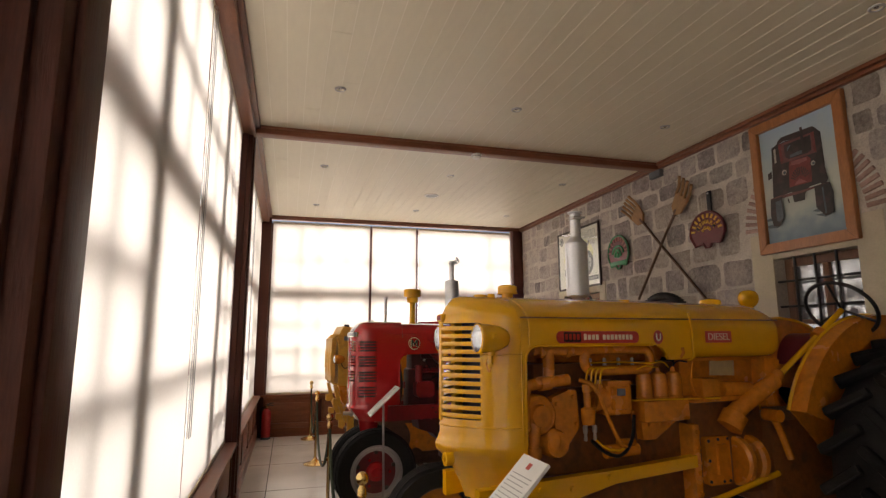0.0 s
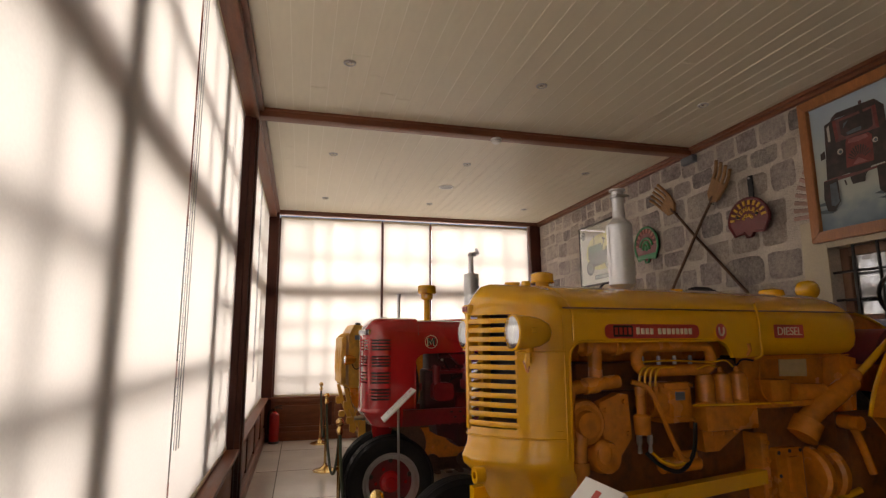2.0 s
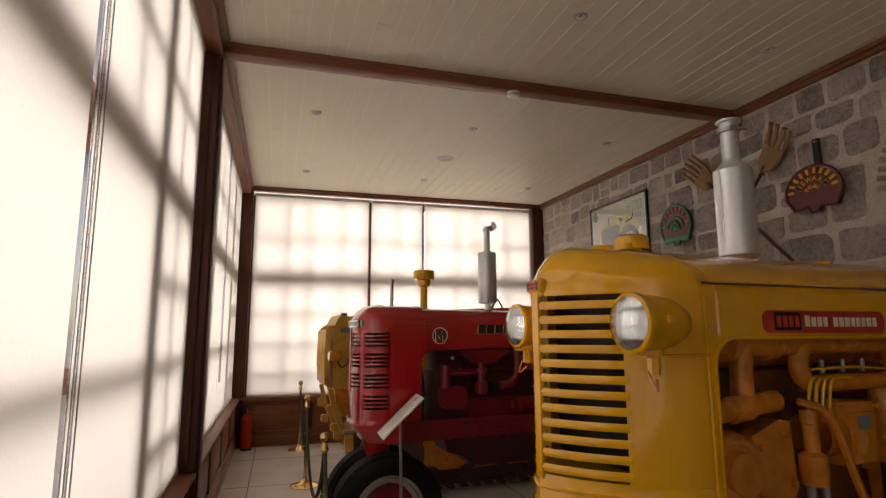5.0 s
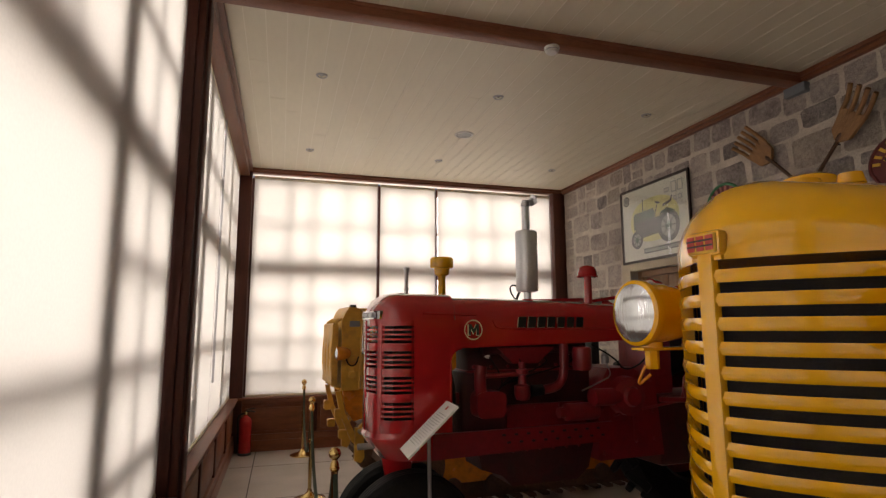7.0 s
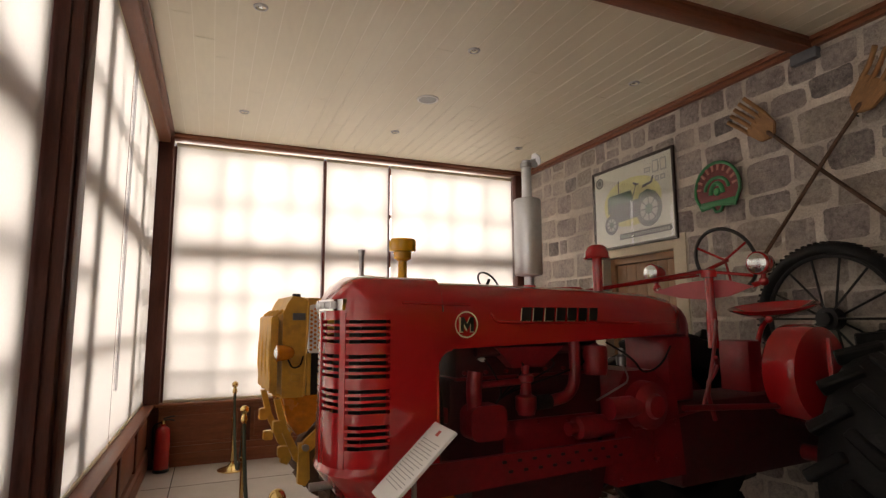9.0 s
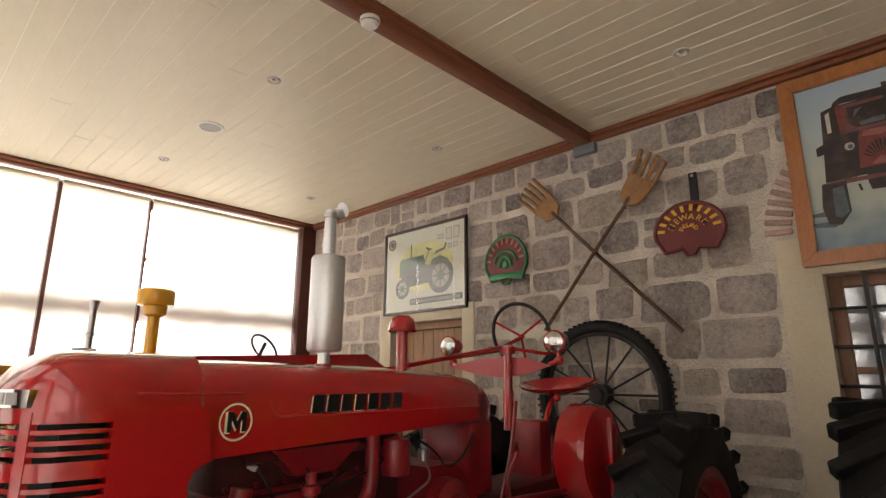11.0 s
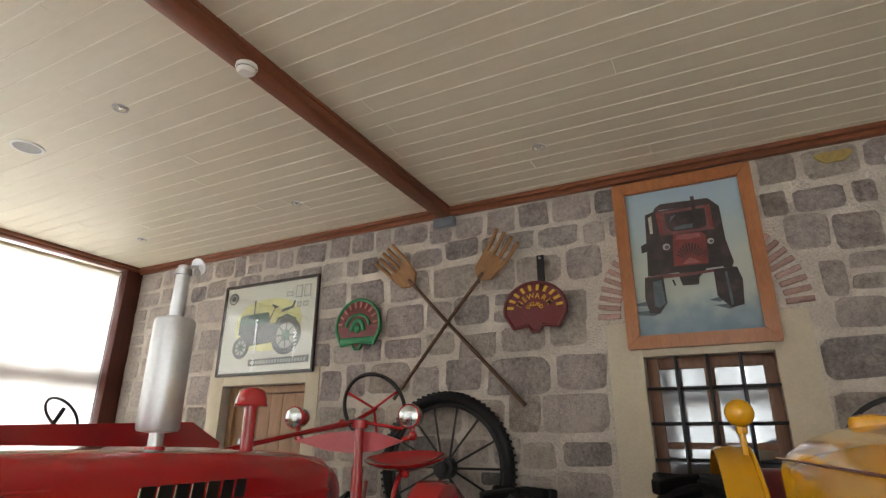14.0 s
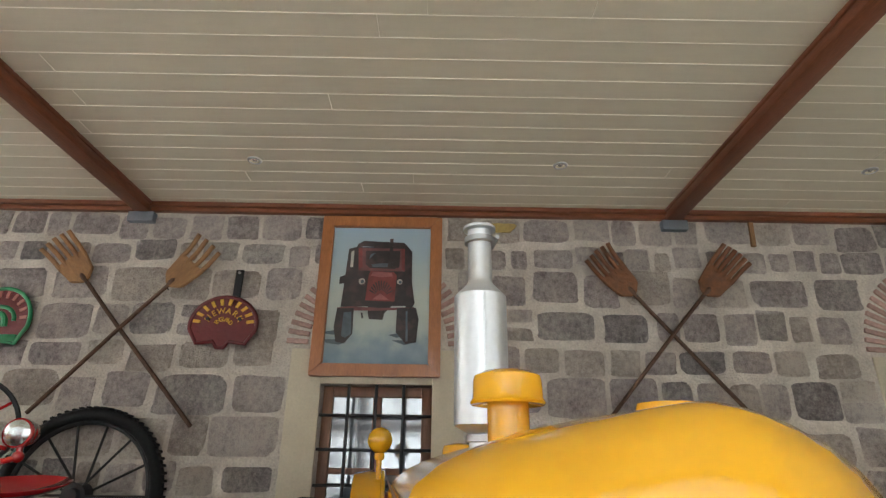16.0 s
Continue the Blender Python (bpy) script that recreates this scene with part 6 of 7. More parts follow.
    part("throttle_rod", cyl(B(), (1.45, 0.06, 1.62), (2.26, 0.05, 1.72), 0.007, seg=8), RED, t)
    part("steering_post", lathe(B(), [(0.03, 1.30), (0.03, 1.50), (0.024, 1.52), (0.024, 1.70), (0.042, 1.705), (0.045, 1.725), (0.042, 1.745), (0.02, 1.755), (0, 1.757)], Matrix.Translation((2.26, -0.02, 0)), 18), RED, t)
    part("rod_support", ball(B(), (2.26, 0.09, 1.73), 0.022, 12), RED, t)
    part("lamp_bar_plate", slab(B(), [(-0.27, 1.64), (-0.12, 1.682), (0.04, 1.692), (0.20, 1.682), (0.42, 1.64), (0.20, 1.592), (0.04, 1.578), (-0.12, 1.592)], 2.285, 2.297, "x"), node_mat("faded_red_plate", (0.45, 0.06, 0.07), 0.35, var=0.1), t, "faded pinkish red lamp plate")
    for v in (-0.295, 0.435):
        head_lamp(t, (2.29, v, 1.765), 0.06, 0.12, RED)
        bm = sweep(B(), [(2.34, v, 1.71), (2.34, v, 1.665), (2.30, v * 0.86, 1.645)], 0.014, 8, smooth=1)
        ball(bm, (2.34, v, 1.668), 0.026, 12)
        part("lamp_bracket", bm, RED, t)
    part("lamp_stay", cyl(B(), (2.30, -0.26, 1.70), (2.27, -0.04, 1.735), 0.009, seg=8), RED, t)
    # steering wheel and seat
    cx, cz = 2.44, 1.815
    sw = part("steering_wheel", sweep(B(), [(cx - 0.06 * math.sin(a), 0.195 * math.cos(a), cz + 0.185 * math.sin(a)) for a in [2 * math.pi * i / 36 for i in range(36)]], 0.011, 8, True), IRON, t, "black thin steering wheel")
    for k in range(3):
        a = radians(30 + 120 * k)
        part("spoke", cyl(B(), (cx, 0, cz), (cx - 0.06 * math.sin(a), 0.195 * math.cos(a), cz + 0.185 * math.sin(a)), 0.007, seg=8), RED, sw)
    part("wheel_shaft", cyl(B(), (2.26, 0.0, 1.745), (2.46, 0, 1.815), 0.012, seg=10), RED, t)
    bm = B()
    rings = []
    for r, z in ((0.0, -0.035), (0.10, -0.032), (0.19, -0.01), (0.245, 0.012), (0.25, 0.018), (0.245, 0.02), (0.19, -0.002), (0.10, -0.024), (0.0, -0.027)):
        rings.append((r, z))
    lathe(bm, rings, Matrix.Translation((2.86, 0.0, 1.52)) @ Matrix.Rotation(radians(-9), 4, "Y") @ Matrix.Diagonal((0.95, 1.05, 1.3, 1)), 32)
    part("seat", bm, RED, t, "red pressed steel pan seat")
    part("seat_spring", sweep(B(), [(2.86, 0, 1.48), (2.70, -0.02, 1.42), (2.62, -0.03, 1.25), (2.55, -0.03, 1.10)], 0.016, 8, smooth=2), RED, t)
    part("seat_bolt", ball(B(), (2.66, -0.10, 1.46), 0.022, 10), RED, t)
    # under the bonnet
    # block, head and sump stand for the unlit depth of the bay
    part("engine_block", box(B(), (0.52, -0.085, 0.80), (1.35, 0.085, 1.22), 0.015), RECESS_RED, t)
    part("cylinder_head", box(B(), (0.55, -0.09, 1.22), (1.33, 0.09, 1.37), 0.012), RECESS_RED, t)
    part("oil_pan", slab(B(), [(0.60, 0.80), (0.62, 0.70), (0.74, 0.66), (0.80, 0.60), (1.22, 0.60), (1.30, 0.66), (1.34, 0.80)], -0.11, 0.11, "y"), RECESS_RED, t)
    bolts(t, [(0.64 + 0.085 * k, -0.11, 0.785) for k in range(8)], 0.008, (0, -0.012, 0), RED_DIM)
    part("pan_flange", box(B(), (0.58, -0.13, 0.795), (1.35, 0.13, 0.812), 0.004), RED_DIM, t)
    part("fuel_bowl_tank", loft(B(), [[(0.70, -0.17, 1.35), (1.06, -0.17, 1.35), (1.06, 0.0, 1.35), (0.70, 0.0, 1.35)], [(0.80, -0.15, 1.26), (0.96, -0.15, 1.26), (0.96, -0.02, 1.26), (0.80, -0.02, 1.26)]]), RED_DIM, t)
    part("carburettor", lathe(B(), [(0, 1.06), (0.035, 1.065), (0.045, 1.09), (0.045, 1.14), (0.025, 1.15), (0.022, 1.20), (0.035, 1.205), (0.035, 1.23), (0.018, 1.235), (0.018, 1.27)], Matrix.Translation((0.845, -0.17, 0)), 20), RED_DIM, t)
    part("carburettor_arm", cyl(B(), (0.62, -0.165, 1.20), (0.83, -0.165, 1.205), 0.014, seg=10), RED_DIM, t)
    part("governor", sweep(B(), [(0.60, -0.16, 1.06), (0.59, -0.165, 1.20), (0.60, -0.165, 1.255)], 0.033, 12, smooth=1), RED_DIM, t)
    part("magneto", slab(B(), rrect(0.56, 0.73, 0.98, 1.12, 0.04), -0.20, -0.10, "y"), RED_DIM, t)
    part("intake_pipe", sweep(B(), [(1.12, -0.165, 1.40), (1.12, -0.17, 1.20), (1.08, -0.17, 1.13), (1.0, -0.17, 1.115), (0.93, -0.17, 1.11)], 0.026, 12, smooth=2), RED_DIM, t)
    part("rubber_joint", cyl(B(), (0.90, -0.17, 1.11), (0.97, -0.17, 1.113), 0.032, seg=16), RUBBER, t, "black rubber joint")
    part("oil_filter", lathe(B(), [(0, 1.21), (0.05, 1.215), (0.056, 1.24), (0.056, 1.33), (0.05, 1.345), (0.02, 1.35), (0, 1.36)], Matrix.Translation((1.24, -0.17, 0)), 22), RED_DIM, t)
    part("glass_bowl", lathe(B(), [(0, 1.245), (0.022, 1.25), (0.024, 1.29), (0.012, 1.30), (0.012, 1.33)], Matrix.Translation((1.40, -0.17, 0)), 16), STEEL, t)
    part("fuel_line", sweep(B(), [(1.40, -0.18, 1.25), (1.43, -0.19, 1.18), (1.36, -0.19, 1.15), (1.22, -0.19, 1.10)], 0.005, 6, smooth=2), STEEL, t)
    part("fan_blade", box(B(), (0.455, -0.17, 1.06), (0.47, 0.17, 1.12), 0.004), RED_DIM, t)
    part("fan_blade", box(B(), (0.455, -0.03, 0.92), (0.47, 0.03, 1.26), 0.004), RED_DIM, t)
    part("shroud", cyl(B(), (0.40, 0, 1.09), (0.44, 0, 1.09), 0.19, seg=32), GAUZE, t)
    for k in range(4):
        u = 0.66 + k * 0.17
        part("spark_plug", lathe(B(), [(0.006, 0.0), (0.006, 0.02), (0.010, 0.022), (0.010, 0.04), (0.005, 0.05), (0, 0.05)], Matrix.Translation((u, -0.09, 1.30)) @ Matrix.Rotation(radians(90), 4, "X"), 10), WHITE, t, "white porcelain spark plug")
        part("plug_lead", sweep(B(), [(u, -0.14, 1.30), (u + 0.02, -0.17, 1.26), (0.74, -0.16, 1.16), (0.68, -0.16, 1.10)], 0.004, 6, smooth=2), RUBBER, t, "black ignition lead")
    part("head_flange", box(B(), (0.545, -0.098, 1.212), (1.335, 0.098, 1.226), 0.003), RED_DIM, t)
    bolts(t, [(0.58 + 0.105 * k, -0.098, 1.245) for k in range(8)], 0.009, (0, -0.014, 0), RED_DIM)
    part("manifold_pipe", sweep(B(), [(0.62, -0.13, 1.335), (0.9, -0.14, 1.34), (1.28, -0.13, 1.335)], 0.024, 10, smooth=1), RECESS_RED, t)
    part("side_plate", slab(B(), rrect(0.78, 1.30, 0.86, 1.03, 0.02), -0.10, -0.083, "y"), RED_DIM, t)
    bolts(t, [(0.80 + 0.16 * k, -0.10, z) for k in range(4) for z in (0.875, 1.015)], 0.008, (0, -0.010, 0), RED_DIM)
    part("starter_motor", lathe(B(), [(0, -0.12), (0.045, -0.115), (0.05, -0.09), (0.05, 0.09), (0.03, 0.10), (0.03, 0.14), (0, 0.14)], Matrix.Translation((1.22, -0.155, 0.98)) @ FRONT, 20), RED_DIM, t)
    part("clutch_rod", cyl(B(), (1.42, -0.205, 0.955), (1.97, -0.20, 1.02), 0.008, seg=8), RED_DIM, t)
    bolts(t, [(1.37, -0.17, 0.74 + 0.085 * k) for k in range(5)], 0.012, (0, -0.014, 0), RED_DIM)
    part("inspection_cover", slab(B(), rrect(1.58, 1.74, 0.78, 0.98, 0.03), -0.182, -0.165, "y"), RED_DIM, t)
    bolts(t, [(u, -0.182, z) for u in (1.60, 1.72) for z in (0.80, 0.96)], 0.010, (0, -0.010, 0), RED_DIM)
    part("loose_wire", sweep(B(), [(1.30, -0.18, 1.36), (1.45, -0.20, 1.28), (1.52, -0.19, 1.20), (1.66, -0.18, 1.24), (1.75, -0.16, 1.33)], 0.005, 6, smooth=2), RUBBER, t, "black loose cable")
    part("bell_housing", slab(B(), [(1.34, 0.70), (1.34, 1.10), (1.42, 1.22), (1.60, 1.22), (1.76, 1.10), (1.80, 0.70)], -0.17, 0.17, "y"), RED_DIM, t)
    part("pulley_housing", lathe(B(), [(0, -0.10), (0.05, -0.10), (0.06, -0.08), (0.11, -0.06), (0.12, 0.06)], Matrix.Translation((1.52, -0.17, 1.06)) @ SIDE, 24), RED_DIM, t)
    part("belt_shaft", cyl(B(), (1.28, -0.20, 1.06), (1.55, -0.20, 1.06), 0.05, seg=18), RED_DIM, t)
    part("transmission", box(B(), (1.78, -0.16, 0.62), (3.0, 0.16, 1.05), 0.04), RECESS_RED, t)
    part("battery_box", box(B(), (1.74, -0.15, 1.05), (1.92, 0.15, 1.38), 0.02), RED_DIM, t)
    part("dash_disc", lathe(B(), [(0, -0.01), (0.12, -0.008), (0.13, 0.0), (0.12, 0.008), (0, 0.01)], Matrix.Translation((1.89, -0.03, 1.42)) @ FRONT, 26), DARK_RED, t)
    part("frame_rail", slab(B(), [(0.20, 0.92), (1.42, 0.92), (1.42, 0.815), (0.20, 0.79)], -0.20, -0.175, "y"), RED_DIM, t)
    part("frame_rail", slab(B(), [(0.20, 0.92), (1.42, 0.92), (1.42, 0.815), (0.20, 0.79)], 0.175, 0.20, "y"), RED_DIM, t)
    for k in range(9):
        for j in (0, 1):
            p = (0.70 + k * 0.075 + j * 0.03, 0.885 - j * 0.04)
            part("rail_hole", slab(B(), rrect(p[0], p[0] + 0.022, p[1], p[1] + 0.012, 0.004, 2), -0.2025, -0.198, "y"), BLACK, t)
    part("brake_pedal", sweep(B(), [(2.0, -0.2, 0.95), (1.93, -0.21, 1.12), (2.02, -0.22, 1.22), (1.98, -0.24, 1.27)], 0.012, 8, smooth=1), RED_DIM, t)
    part("gear_lever", sweep(B(), [(2.02, 0.0, 1.05), (1.98, 0.0, 1.25), (2.06, 0.02, 1.45)], 0.010, 8, smooth=1), RED_DIM, t)
    part("clutch_lever", sweep(B(), [(1.96, -0.16, 1.0), (2.04, -0.17, 1.2), (2.10, -0.17, 1.46)], 0.010, 8, smooth=1), RED_DIM, t)
    part("brake_drum", lathe(B(), [(0, -0.045), (0.20, -0.045), (0.255, -0.035), (0.268, 0.0), (0.268, 0.13), (0.25, 0.15), (0, 0.15)], Matrix.Translation((2.66, -0.34, 1.165)) @ SIDE, 36), RED, t)
    part("drum_rib", box(B(), (2.70, -0.405, 0.95), (2.715, -0.38, 1.36), 0.004), RED, t)
    part("seat_tower", box(B(), (2.45, -0.10, 1.03), (2.58, 0.10, 1.34), 0.02), RED_DIM, t)
    part("drawbar_rod", cyl(B(), (1.75, -0.22, 1.03), (2.5, -0.24, 0.99), 0.016, seg=10), RED_DIM, t)
    part("rear_axle", cyl(B(), (2.80, -0.9, 0.70), (2.80, 0.9, 0.70), 0.045, seg=16), RED_DIM, t)
    for s in (-1, 1):
        wheel(t, (2.80, s * 0.73, 0.698), 0.672, 0.32, RED_DIM, RED, 20, out=s)
    # front pedestal and wheels
    part("front_pedestal", lathe(B(), [(0.10, 0.84), (0.085, 0.72), (0.06, 0.62), (0.055, 0.42)], Matrix.Translation((0.20, 0.08, 0)), 20), RED, t)
    part("front_axle", cyl(B(), (0.24, -0.06, 0.372), (0.24, 0.26, 0.372), 0.03, seg=14), RED, t)
    for c, s in ((-0.045, -1), (0.235, 1)):
        wheel(t, (0.24, c, 0.362), 0.35, 0.15, STEEL, RED, 0, "front_wheel", s, DARK_RED)
    return t


red_tractor()


# ---- yellow crawler behind ----
def crawler():
    t = thing("yellow_crawler_tractor", Matrix.Translation((0.70, 7.6, 0)) @ Matrix.Rotation(radians(4.0), 4, "Z"),
              "old yellow crawler tractor with rusty tracks and a square radiator", "tractor")
    part("radiator_shell", slab(B(), [(0.08, 0.94), (0.23, 0.94), (0.25, 1.60), (0.22, 1.63), (0.14, 1.64), (0.11, 1.60), (0.075, 1.52)], -0.28, 0.28, "y"), CRAWLER, t)
    part("shell_edge", sweep(B(), [(0.23, -0.285, 0.95), (0.25, -0.285, 1.60)], 0.008, 8), CRAWLER, t)
    part("front_guard", slab(B(), rrect(0.0, 0.05, 0.98, 1.50, 0.02), -0.26, 0.26, "y"), CRAWLER, t)
    for s in (-0.24, -0.08, 0.08, 0.24):
        part("guard_bar", sweep(B(), [(0.08, s, 1.54), (0.02, s, 1.50), (-0.005, s, 1.2), (0.02, s, 0.97), (0.09, s, 0.95)], 0.012, 8, smooth=1), CRAWLER, t)
    part("maker_plate", box(B(), (0.14, -0.286, 1.47), (0.23, -0.279, 1.52), 0.003), GREY, t, "grey blank plate")
    head_lamp(t, (0.03, -0.33, 1.25), 0.055, 0.12, YELLOW_DULL)
    part("lamp_cable", sweep(B(), [(0.10, -0.33, 1.22), (0.14, -0.30, 1.14), (0.20, -0.29, 1.15), (0.22, -0.285, 1.22)], 0.006, 6, smooth=2), RUBBER, t)
    part("shell_cap", lathe(B(), [(0, 1.67), (0.03, 1.668), (0.034, 1.64), (0.034, 1.62)], Matrix.Translation((0.22, 0.0, 0)), 16), IRON, t)
    pg = part("side_grille", slab(B(), rrect(0.255, 0.375, 1.24, 1.58, 0.02), -0.285, -0.272, "y"), PAPER, t, "pale perforated side screen")
    for i in range(4):
        for j in range(10):
            x, z = 0.272 + i * 0.027, 1.265 + j * 0.03 + 0.014 * (i % 2)
            part("grille_hole", cyl(B(), (x, -0.289, z), (x, -0.284, z), 0.010, seg=8), YELLOW_DULL, pg)
    for z in (1.05, 1.18):
        part("side_latch", box(B(), (0.14, -0.292, z), (0.20, -0.279, z + 0.05), 0.004), CRAWLER, t)
    part("radiator_side_rail", box(B(), (0.245, -0.285, 0.95), (0.275, -0.26, 1.24), 0.004), CRAWLER, t)
    # dark box stands in for the shade of the open recess
    part("shade_filler", box(B(), (0.275, -0.25, 0.95), (0.44, 0.25, 1.24)), GAUZE, t, "dark box standing for the shaded recess behind the radiator")
    part("engine", box(B(), (0.44, -0.16, 0.80), (1.40, 0.16, 1.40), 0.02), YELLOW_DULL, t)
    part("engine_cylinder", cyl(B(), (0.50, -0.23, 1.02), (0.50, -0.23, 1.24), 0.05, seg=18), YELLOW_DULL, t)
    part("bonnet", slab(B(), [(0.25, 1.40), (1.45, 1.40), (1.45, 1.60), (0.25, 1.63)], -0.27, 0.27, "y"), CRAWLER, t)
    part("tank", slab(B(), [(1.12, 1.42), (3.05, 1.42), (3.08, 1.62), (2.78, 1.765), (1.12, 1.70)], -0.22, 0.22, "y"), RED, t, "red fuel tank and cowl")
    st = part("exhaust_stack", lathe(B(), [(0.018, 1.55), (0.018, 1.95), (0.030, 2.01), (0.026, 2.01), (0.0, 1.97)], Matrix.Translation((0.68, -0.15, 0)), 16), STEEL, t, "grey flared exhaust stack")
    part("stack_clamp", lathe(B(), [(0.019, 1.80), (0.024, 1.803), (0.024, 1.82), (0.019, 1.823)], Matrix.Translation((0.68, -0.15, 0)), 14), STEEL, st)
    m = Matrix.Translation((1.06, -0.06, 0))
    ai = part("air_intake", lathe(B(), [(0.06, 1.60), (0.055, 1.66), (0.038, 1.70), (0.036, 1.98)], m, 20), YELLOW, t)
    part("intake_cap", lathe(B(), [(0.0, 2.13), (0.10, 2.127), (0.112, 2.115), (0.112, 2.04), (0.106, 2.025), (0.075, 2.02), (0.07, 1.965), (0.04, 1.95)], m, 28), YELLOW, ai)
    part("tank_cap", lathe(B(), [(0, 1.70), (0.07, 1.695), (0.08, 1.68), (0.06, 1.64)], Matrix.Translation((0.86, -0.08, 0)), 22), STEEL, t)
    part("steering_wheel", sweep(B(), [(1.95 - 0.07 * math.sin(a), 0.05 + 0.14 * math.cos(a), 1.79 + 0.10 * math.sin(a)) for a in [2 * math.pi * i / 24 for i in range(24)]], 0.009, 6, True), IRON, t)
    part("wheel_column", cyl(B(), (1.85, 0.05, 1.60), (1.96, 0.05, 1.83), 0.014, seg=8), IRON, t)
    for s in (-1, 1):
        y0, y1 = sorted((s * 0.36, s * 0.66))
        ring = [(x, z) for x, z in rrect(0.35, 3.0, 0.06, 0.66, 0.29, 8)]
        part("track_frame", slab(B(), rrect(0.50, 2.85, 0.20, 0.52, 0.14, 6), y0 + 0.05, y1 - 0.05, "y"), YELLOW_DULL, t)
        tr = part("track", loft(B(), [[(x, y, z) for x, z in ring] for y in (y0 + 0.08, y1 - 0.08)]), RUST, t, "rusty steel track")
        n = 46
        total = 2 * (2.65 - 0.58) + 2 * math.pi * 0.30
        for k in range(n):
            d = total * k / n
            L = 2.65 - 0.58
            if d < L:
                p, a = (0.64 + d, 0.665), 0
            elif d < L + math.pi * 0.3:
                q = (d - L) / 0.3
                p, a = (2.71 + 0.305 * math.sin(q), 0.36 + 0.305 * math.cos(q)), q
            elif d < 2 * L + math.pi * 0.3:
                p, a = (2.71 - (d - L - math.pi * 0.3), 0.052), 0
            else:
                q = (d - 2 * L - math.pi * 0.3) / 0.3
                p, a = (0.64 - 0.305 * math.sin(q), 0.36 - 0.305 * math.cos(q)), q
            part("track_shoe", box(B(), (-0.033, y0, -0.012), (0.033, y1, 0.014), 0.004, Matrix.Translation((p[0], 0, p[1])) @ Matrix.Rotation(a, 4, "Y"), 1), RUST, tr)
        part("idler", cyl(B(), (0.64, y0 + 0.04, 0.36), (0.64, y1 - 0.04, 0.36), 0.24, seg=28), RUST, t)
        for k in range(5):
            part("roller", cyl(B(), (0.95 + 0.36 * k, y0 + 0.02, 0.17), (0.95 + 0.36 * k, y1 - 0.02, 0.17), 0.075, seg=16), RUST, t)
        part("blade_hanger", slab(B(), [(0.03, 0.94), (0.07, 0.94), (0.115, 0.76), (0.215, 0.56), (0.205, 0.50), (0.17, 0.53), (0.075, 0.745)], s * 0.29 - 0.02, s * 0.29 + 0.02, "y"), CRAWLER, t)
        part("hanger_lug", slab(B(), rrect(0.025, 0.085, 0.715, 0.80, 0.015), s * 0.30 - 0.028, s * 0.30 + 0.028, "y"), CRAWLER, t)
        part("hanger_lug", slab(B(), rrect(0.06, 0.13, 0.56, 0.63, 0.015), s * 0.30 - 0.024, s * 0.30 + 0.024, "y"), CRAWLER, t)
        part("tilt_brace", slab(B(), [(0.53, 0.90), (0.56, 0.83), (0.27, 0.585), (0.215, 0.60), (0.225, 0.655)], s * 0.33 - 0.02, s * 0.33 + 0.02, "y"), CRAWLER, t)
        part("brace_clamp", slab(B(), rrect(0.375, 0.445, 0.73, 0.83, 0.02), s * 0.335 - 0.032, s * 0.335 + 0.032, "y"), CRAWLER, t)
        part("brace_foot", slab(B(), [(0.195, 0.64), (0.265, 0.64), (0.275, 0.40), (0.245, 0.36), (0.195, 0.38)], s * 0.31 - 0.025, s * 0.31 + 0.025, "y"), CRAWLER, t)
        part("pivot_pin", cyl(B(), (0.235, s * 0.27, 0.615), (0.235, s * 0.37, 0.615), 0.022, seg=14), STEEL, t)
    part("belly_plate", slab(B(), [(0.10, 0.945), (0.36, 0.945), (0.36, 0.80), (0.27, 0.70), (0.20, 0.68), (0.13, 0.78)], -0.24, 0.24, "y"), YELLOW_DULL, t)
    part("seat_back", box(B(), (2.6, -0.25, 1.0), (2.7, 0.25, 1.45), 0.03), BLACK, t)
    return t


crawler()


# ---- barrier posts with rope ----
POSTS = [(0.585, 9.40, 0.80), (0.585, 7.68, 0.80), (0.585, 5.52, 0.82), (0.585, 3.36, 0.86), (0.585, 1.2, 0.82)]


def barrier_post():
    t = thing("barrier_post", Matrix(), "polished brass barrier post with ball top and round foot", "barrier post", "brass barrier posts")
    part("foot", lathe(B(), [(0, 0.0), (0.135, 0.0), (0.138, 0.008), (0.12, 0.016), (0.05, 0.035), (0.024, 0.06), (0.018, 0.08)], seg=32), BRASS, t)
    part("shaft", cyl(B(), (0, 0, 0.07), (0, 0, 0.73), 0.0145, seg=18), BRASS, t)
    part("collar", lathe(B(), [(0.015, 0.44), (0.021, 0.445), (0.021, 0.47), (0.015, 0.475)], seg=18), BRASS, t)
    part("collar", lathe(B(), [(0.015, 0.70), (0.022, 0.705), (0.022, 0.735), (0.017, 0.745), (0.012, 0.755)], seg=18), BRASS, t)
    part("ball_top", ball(B(), (0, 0, 0.782), 0.031, 22), BRASS, t)
    part("rope_ring", sweep(B(), [(0.022 * math.cos(a), 0.03 * math.sin(a), 0.715) for a in [2 * math.pi * i / 16 for i in range(16)]], 0.004, 6, True), BRASS, t)
    return t


post = barrier_post()
post.matrix_basis = Matrix.Translation((POSTS[0][0], POSTS[0][1], 0))
post.scale = (1, 1, 1.06)
for x, y, h in POSTS[1:]:
    copy_thing(post, Matrix.Translation((x, y, 0)))
